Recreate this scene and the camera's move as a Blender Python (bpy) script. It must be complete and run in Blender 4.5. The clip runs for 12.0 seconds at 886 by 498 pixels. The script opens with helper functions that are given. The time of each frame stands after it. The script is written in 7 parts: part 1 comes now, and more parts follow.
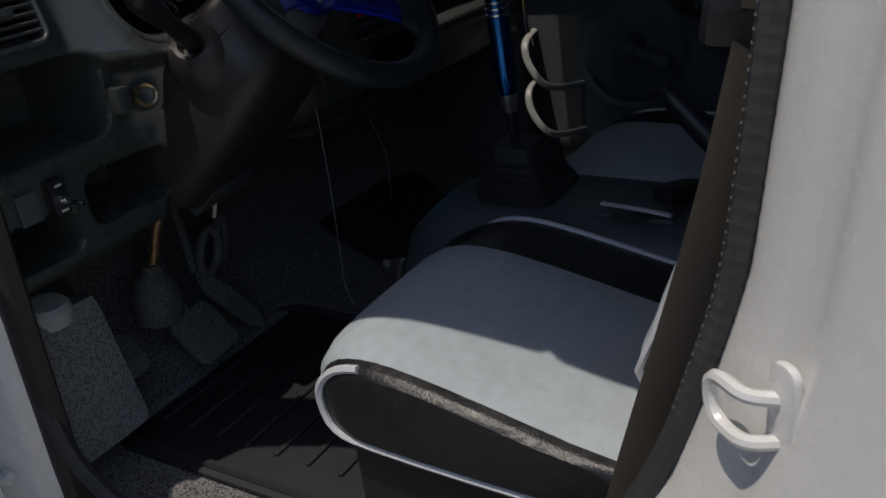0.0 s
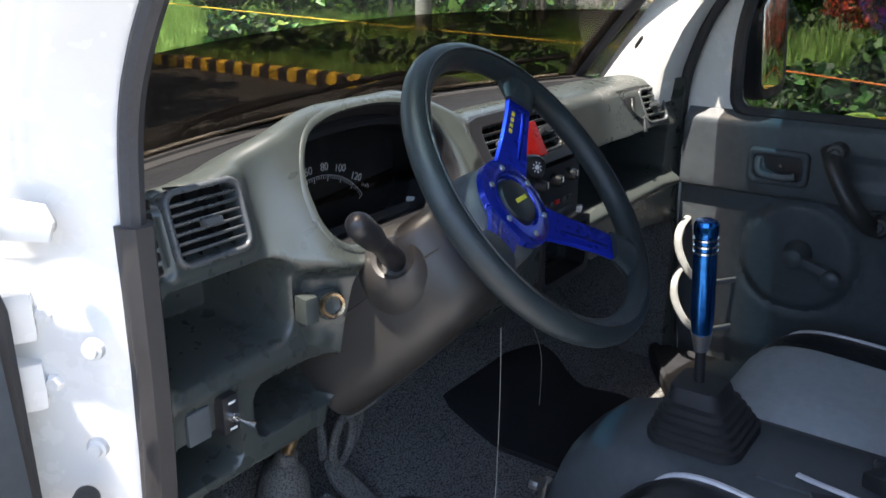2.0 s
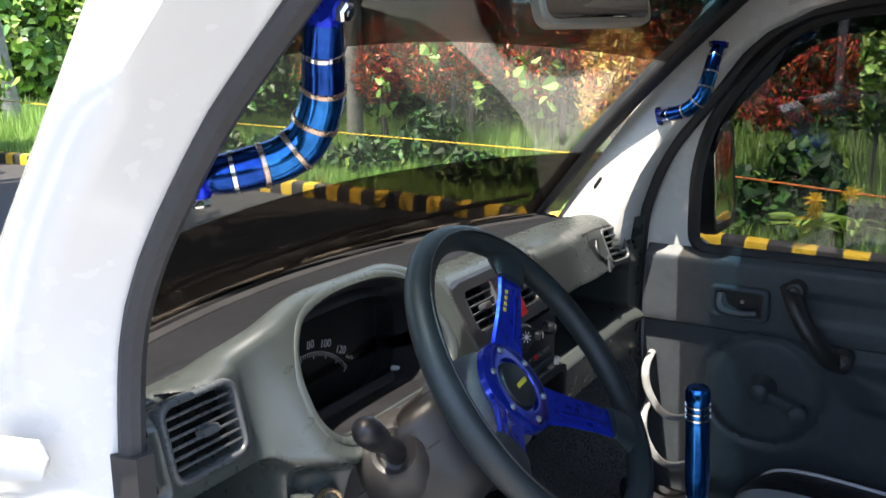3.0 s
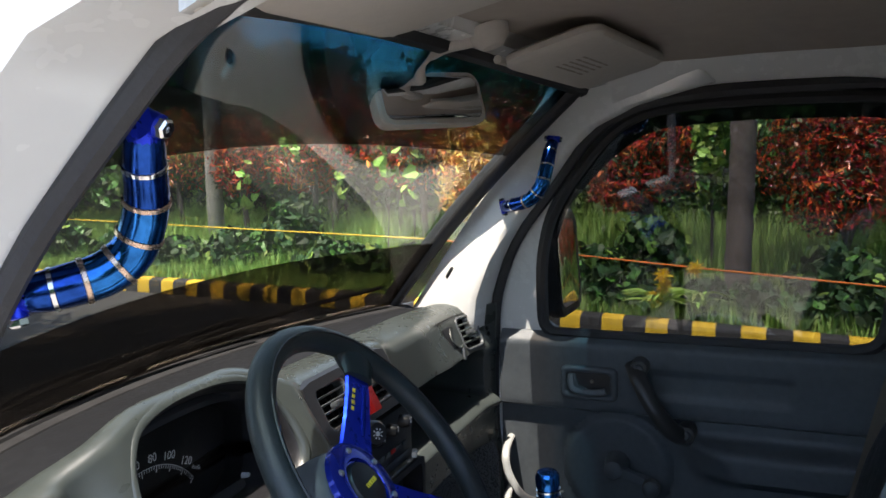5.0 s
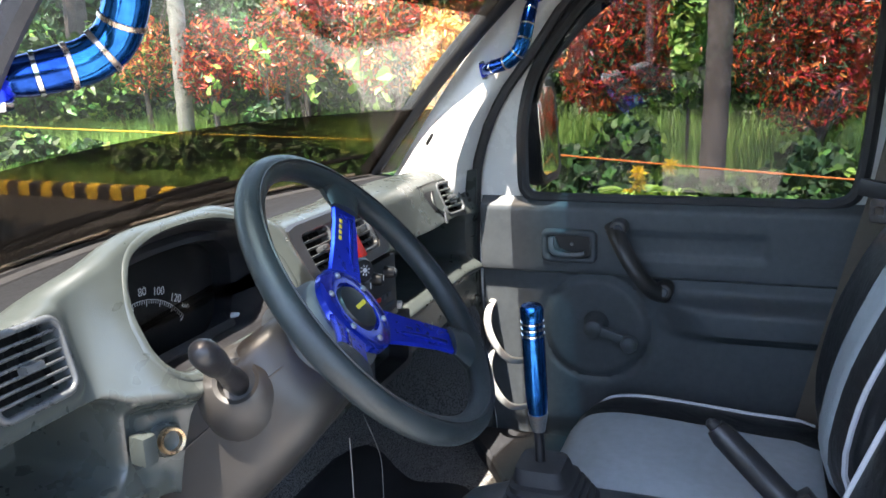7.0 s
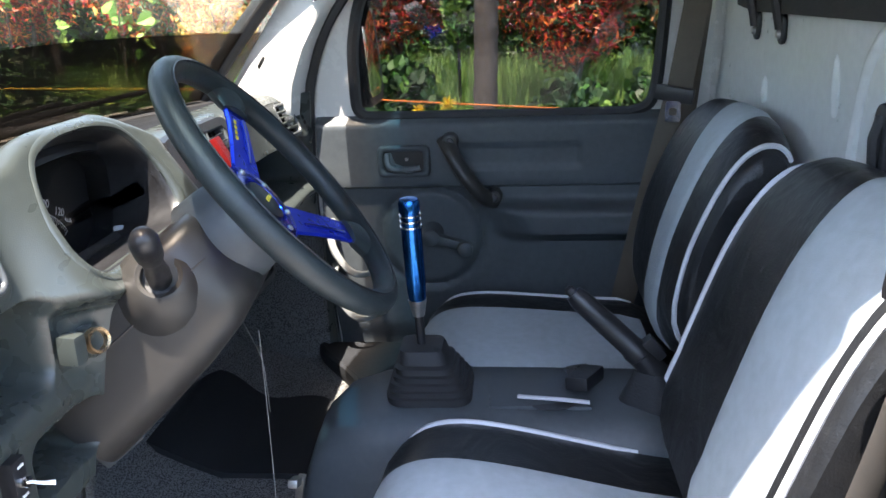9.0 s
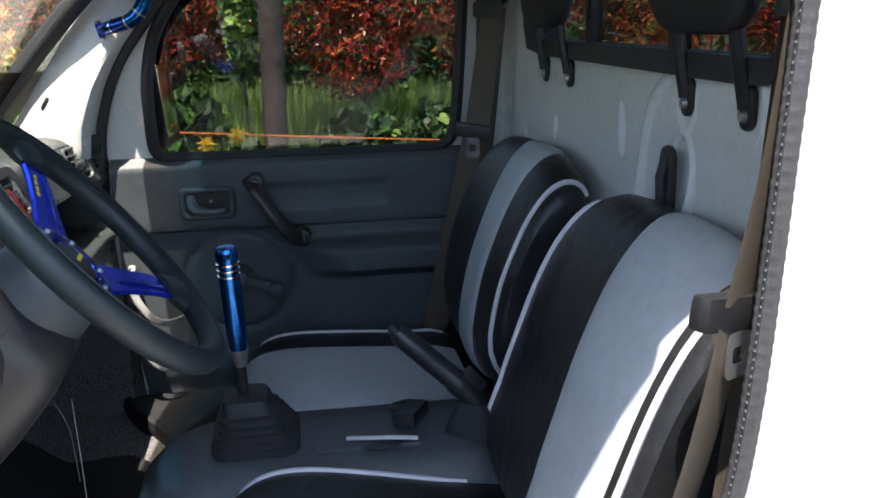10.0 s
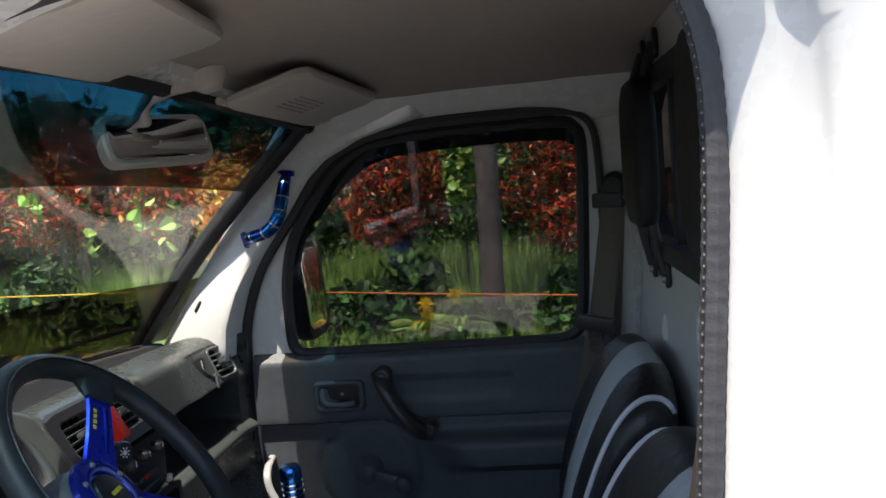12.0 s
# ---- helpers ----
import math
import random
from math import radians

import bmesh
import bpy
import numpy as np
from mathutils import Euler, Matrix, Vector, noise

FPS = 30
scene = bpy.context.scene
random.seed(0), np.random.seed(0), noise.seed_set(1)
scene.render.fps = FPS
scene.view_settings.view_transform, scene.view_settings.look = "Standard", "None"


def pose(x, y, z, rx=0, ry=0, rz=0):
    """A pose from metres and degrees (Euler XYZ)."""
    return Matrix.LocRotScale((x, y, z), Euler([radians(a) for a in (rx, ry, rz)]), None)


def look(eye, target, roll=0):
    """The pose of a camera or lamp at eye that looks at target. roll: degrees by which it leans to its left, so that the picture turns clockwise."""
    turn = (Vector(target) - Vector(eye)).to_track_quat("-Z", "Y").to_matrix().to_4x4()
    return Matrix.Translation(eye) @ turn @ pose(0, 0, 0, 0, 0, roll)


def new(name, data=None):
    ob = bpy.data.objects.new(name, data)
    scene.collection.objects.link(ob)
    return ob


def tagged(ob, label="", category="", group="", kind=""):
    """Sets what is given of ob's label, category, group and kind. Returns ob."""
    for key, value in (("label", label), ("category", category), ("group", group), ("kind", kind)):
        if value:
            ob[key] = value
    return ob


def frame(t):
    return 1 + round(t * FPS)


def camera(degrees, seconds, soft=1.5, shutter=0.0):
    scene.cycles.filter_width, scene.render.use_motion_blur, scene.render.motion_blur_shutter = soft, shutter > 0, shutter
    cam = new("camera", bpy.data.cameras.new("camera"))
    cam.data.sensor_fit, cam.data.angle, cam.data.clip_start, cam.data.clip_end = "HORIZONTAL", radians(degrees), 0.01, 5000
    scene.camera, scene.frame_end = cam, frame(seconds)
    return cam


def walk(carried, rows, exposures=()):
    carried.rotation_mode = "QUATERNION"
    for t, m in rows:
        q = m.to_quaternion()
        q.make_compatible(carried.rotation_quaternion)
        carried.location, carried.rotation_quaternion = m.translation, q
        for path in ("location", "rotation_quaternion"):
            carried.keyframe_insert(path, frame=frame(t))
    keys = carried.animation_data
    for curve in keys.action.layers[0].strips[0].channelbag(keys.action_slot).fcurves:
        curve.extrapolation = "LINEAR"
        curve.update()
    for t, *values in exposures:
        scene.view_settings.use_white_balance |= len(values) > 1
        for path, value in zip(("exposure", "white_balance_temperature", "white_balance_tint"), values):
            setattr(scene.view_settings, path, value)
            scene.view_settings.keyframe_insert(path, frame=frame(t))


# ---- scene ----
cam = camera(55.3, 12.0, shutter=0.15)
PATH = [
    (0, (-0.384, 0.031, 1.285), (1.140, 1.014, 0.443), -7.2),
    (0.2, (-0.381, 0.043, 1.294), (1.138, 1.075, 0.502), -5.8),
    (0.5, (-0.376, 0.054, 1.317), (1.108, 1.199, 0.62), -4.3),
    (1, (-0.37, 0.107, 1.35), (1.067, 1.335, 0.696), -1.9),
    (1.5, (-0.344, 0.173, 1.371), (1.091, 1.401, 0.713), -1.0),
    (2, (-0.341, 0.239, 1.42), (1.189, 1.35, 0.769), -0.1),
    (2.5, (-0.343, 0.285, 1.465), (1.285, 1.302, 0.904), 0.2),
    (3, (-0.343, 0.32, 1.506), (1.327, 1.327, 1.066), -0.3),
    (3.2, (-0.344, 0.329, 1.516), (1.342, 1.331, 1.125), -0.5),
    (4.8, (-0.346, 0.3, 1.524), (1.478, 1.082, 1.281), -1.2),
    (5, (-0.341, 0.29, 1.52), (1.499, 1.034, 1.277), -1.3),
    (5.5, (-0.339, 0.28, 1.499), (1.519, 0.976, 1.245), -1.5),
    (6, (-0.346, 0.274, 1.478), (1.507, 0.963, 1.175), -1.6),
    (6.5, (-0.357, 0.282, 1.452), (1.485, 0.966, 1.078), -1.7),
    (7, (-0.363, 0.296, 1.433), (1.462, 0.978, 0.983), -1.9),
    (7.2, (-0.369, 0.298, 1.425), (1.449, 0.98, 0.947), -2.1),
    (8.8, (-0.47, 0.387, 1.397), (1.433, 0.611, 0.824), -2.0),
    (9, (-0.483, 0.408, 1.39), (1.424, 0.571, 0.81), -2.0),
    (9.5, (-0.488, 0.444, 1.389), (1.42, 0.329, 0.803), -0.9),
    (10, (-0.487, 0.444, 1.415), (1.414, 0.121, 0.882), -1.0),
    (10.5, (-0.493, 0.44, 1.451), (1.426, 0.051, 1.043), -1.6),
    (11, (-0.489, 0.403, 1.477), (1.451, 0.022, 1.172), -2.3),
    (11.5, (-0.49, 0.306, 1.499), (1.496, 0.193, 1.291), -3.8),
    (12, (-0.459, 0.196, 1.494), (1.521, 0.421, 1.326), -4.6),
]
walk(cam, [(t, look(eye, target, roll)) for t, eye, target, roll in PATH], exposures=[(0, -0.45, 6900, 13), (0.3, -0.2, 6900, 13), (0.8, 1.3, 6900, 13), (1.2, 2.3, 6900, 13), (2.5, 2.25, 6900, 13), (3.2, 2.12, 6900, 13), (5.0, 1.8, 6900, 13), (5.6, 2.25, 6900, 13), (6.5, 2.82, 6900, 13), (7.2, 3.12, 6900, 13), (9.0, 2.95, 6900, 13), (9.6, 2.5, 6900, 13), (10.5, 1.85, 6900, 13), (12, 1.6, 6900, 13)])

# ---- world, sun and sky ----
world = bpy.data.worlds.new("sky")
scene.world = world
world.use_nodes = True
wn = world.node_tree.nodes
sky = wn.new("ShaderNodeTexSky")
sky.sky_type, sky.sun_disc = 'NISHITA', False
sky.sun_elevation, sky.sun_rotation = radians(72.1), radians(-68)
wn["Background"].inputs["Strength"].default_value = 0.15
world.node_tree.links.new(sky.outputs[0], wn["Background"].inputs["Color"])
sun_data = bpy.data.lights.new("sun", 'SUN')
sun_data.energy, sun_data.angle, sun_data.color = 3.0, radians(0.53), (1.0, 0.95, 0.87)
sun = new("sun", sun_data)
sun.matrix_world = look((-3.0, 1.2, 10.0), (0, 0, 0))


# ---- materials ----
def mat(name, color, rough=0.5, metal=0.0, vary=0.0, scale=20.0, bump=0.0, bscale=200.0, coat=0.0, second=None, spec=0.5, island=0.0, crease=0.0):
    m = bpy.data.materials.new(name)
    m.use_nodes = True
    nt = m.node_tree
    b = nt.nodes["Principled BSDF"]
    b.inputs["Roughness"].default_value, b.inputs["Metallic"].default_value = rough, metal
    b.inputs["Coat Weight"].default_value, b.inputs["Specular IOR Level"].default_value = coat, spec
    b.inputs["Base Color"].default_value = (*color, 1)
    co = nt.nodes.new("ShaderNodeTexCoord")
    out = None
    if vary or second:
        n1, n2 = nt.nodes.new("ShaderNodeTexNoise"), nt.nodes.new("ShaderNodeTexNoise")
        n1.inputs["Scale"].default_value, n2.inputs["Scale"].default_value = scale, scale * 9
        n1.inputs["Detail"].default_value = 5
        for n in (n1, n2):
            nt.links.new(co.outputs["Object"], n.inputs["Vector"])
        add = nt.nodes.new("ShaderNodeMath")
        add.operation = 'ADD'
        nt.links.new(n1.outputs["Fac"], add.inputs[0])
        nt.links.new(n2.outputs["Fac"], add.inputs[1])
        ramp = nt.nodes.new("ShaderNodeMapRange")
        ramp.inputs["From Min"].default_value, ramp.inputs["From Max"].default_value = 0.7, 1.3
        nt.links.new(add.outputs[0], ramp.inputs["Value"])
        mix = nt.nodes.new("ShaderNodeMix")
        mix.data_type = 'RGBA'
        lo = second or tuple(c * (1 - vary) for c in color)
        hi = color if second else tuple(min(1, c * (1 + vary)) for c in color)
        mix.inputs["A"].default_value, mix.inputs["B"].default_value = (*lo, 1), (*hi, 1)
        nt.links.new(ramp.outputs[0], mix.inputs["Factor"])
        out = mix.outputs["Result"]
        rr = nt.nodes.new("ShaderNodeMapRange")
        rr.inputs["From Min"].default_value, rr.inputs["From Max"].default_value = 0.6, 1.4
        rr.inputs["To Min"].default_value, rr.inputs["To Max"].default_value = max(0.02, rough - 0.09), min(1, rough + 0.09)
        nt.links.new(add.outputs[0], rr.inputs["Value"])
        nt.links.new(rr.outputs[0], b.inputs["Roughness"])
    if island:
        geo = nt.nodes.new("ShaderNodeNewGeometry")
        hsv = nt.nodes.new("ShaderNodeHueSaturation")
        r1 = nt.nodes.new("ShaderNodeMapRange")
        r1.inputs["To Min"].default_value, r1.inputs["To Max"].default_value = 1 - island, 1 + island
        nt.links.new(geo.outputs["Random Per Island"], r1.inputs["Value"])
        nt.links.new(r1.outputs[0], hsv.inputs["Value"])
        r2 = nt.nodes.new("ShaderNodeMapRange")
        r2.inputs["To Min"].default_value, r2.inputs["To Max"].default_value = 0.475, 0.525
        nt.links.new(geo.outputs["Random Per Island"], r2.inputs["Value"])
        nt.links.new(r2.outputs[0], hsv.inputs["Hue"])
        if out:
            nt.links.new(out, hsv.inputs["Color"])
        else:
            hsv.inputs["Color"].default_value = (*color, 1)
        out = hsv.outputs["Color"]
    if out:
        nt.links.new(out, b.inputs["Base Color"])
    if bump:
        nb, bp = nt.nodes.new("ShaderNodeTexNoise"), nt.nodes.new("ShaderNodeBump")
        nb.inputs["Scale"].default_value, nb.inputs["Detail"].default_value = bscale, 3
        bp.inputs["Strength"].default_value, bp.inputs["Distance"].default_value = bump, 0.002
        nt.links.new(co.outputs["Object"], nb.inputs["Vector"])
        nt.links.new(nb.outputs["Fac"], bp.inputs["Height"])
        nt.links.new(bp.outputs[0], b.inputs["Normal"])
        if crease:
            nc, bc = nt.nodes.new("ShaderNodeTexNoise"), nt.nodes.new("ShaderNodeBump")
            nc.inputs["Scale"].default_value, nc.inputs["Detail"].default_value, nc.inputs["Distortion"].default_value = 13, 2, 1.2
            bc.inputs["Strength"].default_value, bc.inputs["Distance"].default_value = crease, 0.02
            nt.links.new(co.outputs["Object"], nc.inputs["Vector"])
            nt.links.new(nc.outputs["Fac"], bc.inputs["Height"])
            nt.links.new(bc.outputs[0], bp.inputs["Normal"])
    return m


def pane_mat(name, tint, gloss=1.0):
    """Clear pane: see-through, with a mirror sheen that grows towards grazing angles."""
    m = bpy.data.materials.new(name)
    m.use_nodes = True
    nt = m.node_tree
    nt.nodes.remove(nt.nodes["Principled BSDF"])
    lw, pw, ma = nt.nodes.new("ShaderNodeLayerWeight"), nt.nodes.new("ShaderNodeMath"), nt.nodes.new("ShaderNodeMath")
    lw.inputs["Blend"].default_value = 0.5
    pw.operation, ma.operation = 'POWER', 'MULTIPLY_ADD'
    pw.inputs[1].default_value = 5
    ma.inputs[1].default_value, ma.inputs[2].default_value = 0.94 * gloss, 0.045 * gloss
    tr, gl, mx = nt.nodes.new("ShaderNodeBsdfTransparent"), nt.nodes.new("ShaderNodeBsdfGlossy"), nt.nodes.new("ShaderNodeMixShader")
    tr.inputs[0].default_value, gl.inputs["Roughness"].default_value = (*tint, 1), 0.015
    nt.links.new(lw.outputs["Facing"], pw.inputs[0])
    nt.links.new(pw.outputs[0], ma.inputs[0])
    nt.links.new(ma.outputs[0], mx.inputs[0])
    nt.links.new(tr.outputs[0], mx.inputs[1])
    nt.links.new(gl.outputs[0], mx.inputs[2])
    nt.links.new(mx.outputs[0], nt.nodes["Material Output"].inputs["Surface"])
    return m


def speckle_mat(name, dark, light, scale, cut, rough=0.95):
    """Carpet or felt of two colours of flecks."""
    m = mat(name, dark, rough, bump=0.6, bscale=500)
    nt = m.node_tree
    v, r, mix = nt.nodes.new("ShaderNodeTexNoise"), nt.nodes.new("ShaderNodeMapRange"), nt.nodes.new("ShaderNodeMix")
    mix.data_type = 'RGBA'
    v.inputs["Scale"].default_value, v.inputs["Detail"].default_value = scale, 2
    r.inputs["From Min"].default_value, r.inputs["From Max"].default_value = cut, cut + 0.05
    mix.inputs["A"].default_value, mix.inputs["B"].default_value = (*dark, 1), (*light, 1)
    nt.links.new(nt.nodes["Texture Coordinate"].outputs["Object"], v.inputs["Vector"])
    nt.links.new(v.outputs["Fac"], r.inputs["Value"])
    nt.links.new(r.outputs[0], mix.inputs["Factor"])
    nt.links.new(mix.outputs["Result"], nt.nodes["Principled BSDF"].inputs["Base Color"])
    return m


WHITE = mat("white_paint", (0.73, 0.73, 0.71), 0.26, vary=0.012, scale=6, coat=0.6)
POCKETM = mat("pale_pocket_plastic", (0.34, 0.35, 0.34), 0.45, vary=0.1, scale=9, bump=0.1, bscale=700)
PANEL = mat("pale_primer", (0.60, 0.61, 0.60), 0.34, vary=0.08, scale=7, coat=0.25)
DASH = mat("dash_plastic", (0.048, 0.057, 0.054), 0.30, vary=0.07, scale=5, bump=0.10, bscale=900, spec=0.7)
VENTM = mat("vent_plastic", (0.0825, 0.09, 0.096), 0.3, vary=0.08, scale=20, bump=0.08, bscale=900)
DASHTOP = mat("dash_pad", (0.0085, 0.0095, 0.012), 0.62, vary=0.10, scale=9, bump=0.2, bscale=700, spec=0.3)
TRIM = mat("dark_trim_plastic", (0.070, 0.081, 0.090), 0.5, vary=0.14, scale=9, bump=0.18, bscale=800)
COLUMNM = mat("column_plastic", (0.034, 0.032, 0.030), 0.36, vary=0.08, scale=6, bump=0.12, bscale=900)
# louvres ten times paler than the near-black cowl and wipers
LOUVREM = mat("grey_grille_plastic", (0.060, 0.060, 0.062), 0.55, vary=0.3, scale=25, bump=0.2, bscale=500)
COWLM = mat("black_cowl_plastic", (0.006, 0.006, 0.0065), 0.7, vary=0.25, scale=25, bump=0.2, bscale=500)
PINK = mat("pink_band", (0.62, 0.34, 0.42), 0.5, vary=0.1, scale=40)
BLACK = mat("black_plastic", (0.018, 0.018, 0.02), 0.38, vary=0.2, scale=20, bump=0.08, bscale=600)
RUBBER = mat("black_rubber", (0.022, 0.022, 0.024), 0.62, vary=0.25, scale=30, bump=0.2, bscale=400)
GREYRUB = mat("grey_rubber", (0.042, 0.042, 0.045), 0.62, vary=0.2, scale=25, bump=0.2, bscale=400)
SCUFFED = mat("dusty_black_plastic", (0.045, 0.047, 0.048), 0.6, vary=0.3, scale=60, bump=0.2, bscale=700)
FLANGEM = mat("dark_brown_grey_plastic", (0.036, 0.034, 0.034), 0.5, vary=0.12, scale=9, bump=0.12, bscale=800)
MATTBLACK = mat("matt_black_print", (0.004, 0.004, 0.004), 0.9, vary=0.1, scale=30)
LEATHER = mat("rim_leather", (0.018, 0.026, 0.029), 0.40, vary=0.2, scale=40, bump=0.25, bscale=900)
VINYL = mat("black_vinyl", (0.014, 0.015, 0.017), 0.38, vary=0.25, scale=12, bump=0.3, bscale=350, crease=0.2)
GREYCLOTH = mat("grey_seat_cloth", (0.41, 0.465, 0.50), 0.62, vary=0.09, scale=8, bump=0.25, bscale=900, crease=0.10)
PIPING = mat("white_piping", (0.62, 0.63, 0.66), 0.5, vary=0.05)
BELT = mat("seat_belt_webbing", (0.098, 0.082, 0.064), 0.75, vary=0.10, scale=30, bump=0.2, bscale=1500)
HEADLINER = mat("headliner_cloth", (0.38, 0.33, 0.285), 0.92, vary=0.06, scale=4, bump=0.4, bscale=900)
VISORM = mat("visor_vinyl", (0.50, 0.46, 0.41), 0.7, vary=0.06, scale=9, bump=0.3, bscale=500)
CARPET = speckle_mat("flecked_carpet", (0.045, 0.045, 0.046), (0.21, 0.205, 0.20), 420, 0.45)
KICKFELT = speckle_mat("flecked_felt", (0.035, 0.035, 0.036), (0.15, 0.15, 0.15), 380, 0.43)
MATRUB = mat("floor_mat_rubber", (0.016, 0.017, 0.02), 0.7, vary=0.3, scale=15, bump=0.3, bscale=300)
PEDALM = speckle_mat("worn_pedal_paint", (0.045, 0.045, 0.045), (0.15, 0.15, 0.145), 520, 0.44, 0.7)
STITCH = mat("stitch_thread", (0.085, 0.085, 0.085), 0.8, vary=0.1, scale=90)
HEADPAD = mat("dull_black_vinyl", (0.008, 0.008, 0.009), 0.62, vary=0.2, scale=12, bump=0.3, bscale=350)
BLUE = mat("blue_anodised", (0.012, 0.04, 0.60), 0.3, metal=0.7, vary=0.05, scale=12)
BLUELID = mat("blue_gloss", (0.008, 0.03, 0.42), 0.16, metal=0.6, vary=0.04, scale=20, coat=0.6)
TEAL = mat("burnt_titanium_blue", (0.02, 0.16, 0.50), 0.16, metal=0.95, vary=0.35, scale=16)
NAVY = mat("burnt_titanium_navy", (0.012, 0.06, 0.30), 0.18, metal=0.95, vary=0.35, scale=18)
COPPER = mat("weld_band", (0.62, 0.46, 0.36), 0.28, metal=0.95, vary=0.2, scale=60)
CHROME = mat("chrome", (0.75, 0.76, 0.78), 0.12, metal=1.0, vary=0.06, scale=40)
STEEL = mat("dull_steel", (0.42, 0.41, 0.39), 0.38, metal=0.9, vary=0.2, scale=50)
BRASS = mat("tarnished_brass", (0.48, 0.34, 0.2), 0.3, metal=0.9, vary=0.3, scale=60)
RED = mat("red_plastic", (0.55, 0.02, 0.015), 0.3, vary=0.1, scale=30)
YELLOW = mat("yellow_print", (0.75, 0.55, 0.05), 0.5)
PRINT = mat("white_print", (0.75, 0.76, 0.75), 0.5)
TAN = mat("tan_print", (0.28, 0.24, 0.2), 0.7)
GLASS = pane_mat("windscreen_glass", (0.90, 0.91, 0.87), 1.6)
SIDEGLASS = pane_mat("tinted_side_glass", (0.45, 0.45, 0.44), 1.15)
REARGLASS = pane_mat("tinted_rear_glass", (0.40, 0.42, 0.42), 1.3)
# darkens the windscreen's foot, below the edge of the reflected haze
LOWSHADE = pane_mat("no_glare_shade", (0.38, 0.34, 0.31), 0.3)
FILM = pane_mat("sunstrip_film", (0.30, 0.47, 0.52), 0.3)


def grade_film(m, low, high, z0, z1):
    """The film's dye thins out towards its lower edge."""
    nt = m.node_tree
    ge, sp, mr, mx = (nt.nodes.new(k) for k in ("ShaderNodeNewGeometry", "ShaderNodeSeparateXYZ", "ShaderNodeMapRange", "ShaderNodeMix"))
    mx.data_type = 'RGBA'
    mr.inputs["From Min"].default_value, mr.inputs["From Max"].default_value = z0, z1
    mx.inputs["A"].default_value, mx.inputs["B"].default_value = (*low, 1), (*high, 1)
    tr = [n for n in nt.nodes if n.type == 'BSDF_TRANSPARENT'][0]
    nt.links.new(ge.outputs["Position"], sp.inputs[0])
    nt.links.new(sp.outputs["Z"], mr.inputs["Value"])
    nt.links.new(mr.outputs["Result"], mx.inputs["Factor"])
    nt.links.new(mx.outputs["Result"], tr.inputs[0])


grade_film(FILM, (0.48, 0.45, 0.42), (0.08, 0.24, 0.33), 1.525, 1.625)
LENS = pane_mat("cluster_lens", (0.9, 0.9, 0.9), 0.22)
MIRROR = mat("mirror_glass", (0.9, 0.9, 0.9), 0.02, metal=1.0)
ASPHALT = mat("asphalt", (0.042, 0.040, 0.039), 0.9, vary=0.3, scale=2.5, bump=0.7, bscale=160)
CONCRETE = mat("pale_concrete", (0.33, 0.31, 0.285), 0.9, vary=0.18, scale=2.5, bump=0.5, bscale=120)
KERBBLACK = mat("kerb_black_paint", (0.03, 0.03, 0.032), 0.75, vary=0.35, scale=9, bump=0.5, bscale=90)
KERBYELLOW = mat("kerb_yellow_paint", (0.72, 0.46, 0.03), 0.7, vary=0.22, scale=9, bump=0.5, bscale=90)
SOIL = mat("lawn_soil", (0.07, 0.10, 0.03), 0.95, vary=0.4, scale=1.5, bump=0.8, bscale=30)
GRASS = mat("grass_blades", (0.29, 0.45, 0.11), 0.5, island=0.45)
BARK = mat("brown_bark", (0.13, 0.105, 0.098), 0.9, vary=0.55, scale=6, bump=0.9, bscale=40)
BARKPALE = mat("pale_grey_bark", (0.30, 0.285, 0.26), 0.85, vary=0.4, scale=5, bump=0.8, bscale=40)
LEAFRED = mat("red_leaves", (0.56, 0.045, 0.025), 0.32, island=0.6)
LEAFORANGE = mat("orange_young_leaves", (0.74, 0.22, 0.07), 0.32, island=0.5)
LEAFGREEN = mat("green_leaves", (0.07, 0.16, 0.03), 0.45, island=0.55)
LEAFLIGHT = mat("light_green_leaves", (0.32, 0.48, 0.10), 0.45, island=0.4)
LEAFDARK = mat("dark_green_leaves", (0.03, 0.07, 0.022), 0.62, island=0.5)
LEAFGOLD = mat("pale_gold_leaves", (0.72, 0.48, 0.14), 0.4, island=0.35)
PETAL = mat("yellow_petals", (0.92, 0.68, 0.05), 0.6, island=0.2)
ROPE = mat("orange_rope", (0.80, 0.22, 0.04), 0.7, vary=0.2, scale=60)
ROPEGREY = mat("grey_string", (0.22, 0.21, 0.19), 0.8, vary=0.2, scale=80)
ROPEY = mat("yellow_rope", (0.80, 0.52, 0.04), 0.7, vary=0.2, scale=60)


# ---- mesh helpers ----
def make_mesh(name, bm, material, sharp=38):
    bmesh.ops.recalc_face_normals(bm, faces=bm.faces[:])
    me = bpy.data.meshes.new(name)
    bm.to_mesh(me)
    bm.free()
    me.polygons.foreach_set("use_smooth", [True] * len(me.polygons))
    me.set_sharp_from_angle(angle=radians(sharp))
    me.materials.append(material)
    return me


def thing(name, at, label, category, group="", kind=""):
    ob = new(name)
    ob.location = at
    ob.empty_display_size = 0.05
    return tagged(ob, label, category, group, kind)


def part(name, bm, material, parent=None, label="", sharp=38):
    ob = new(name, make_mesh(name, bm, material, sharp))
    if parent is not None:
        ob.parent = parent
        if parent.type == 'EMPTY':
            ob.matrix_parent_inverse = Matrix.Translation(-parent.location)
    return tagged(ob, label)


def solid(name, bm, material, label, category, kind="", group="", sharp=38):
    """A top-level thing of one mesh."""
    return tagged(part(name, bm, material, sharp=sharp), label, category, group, kind)


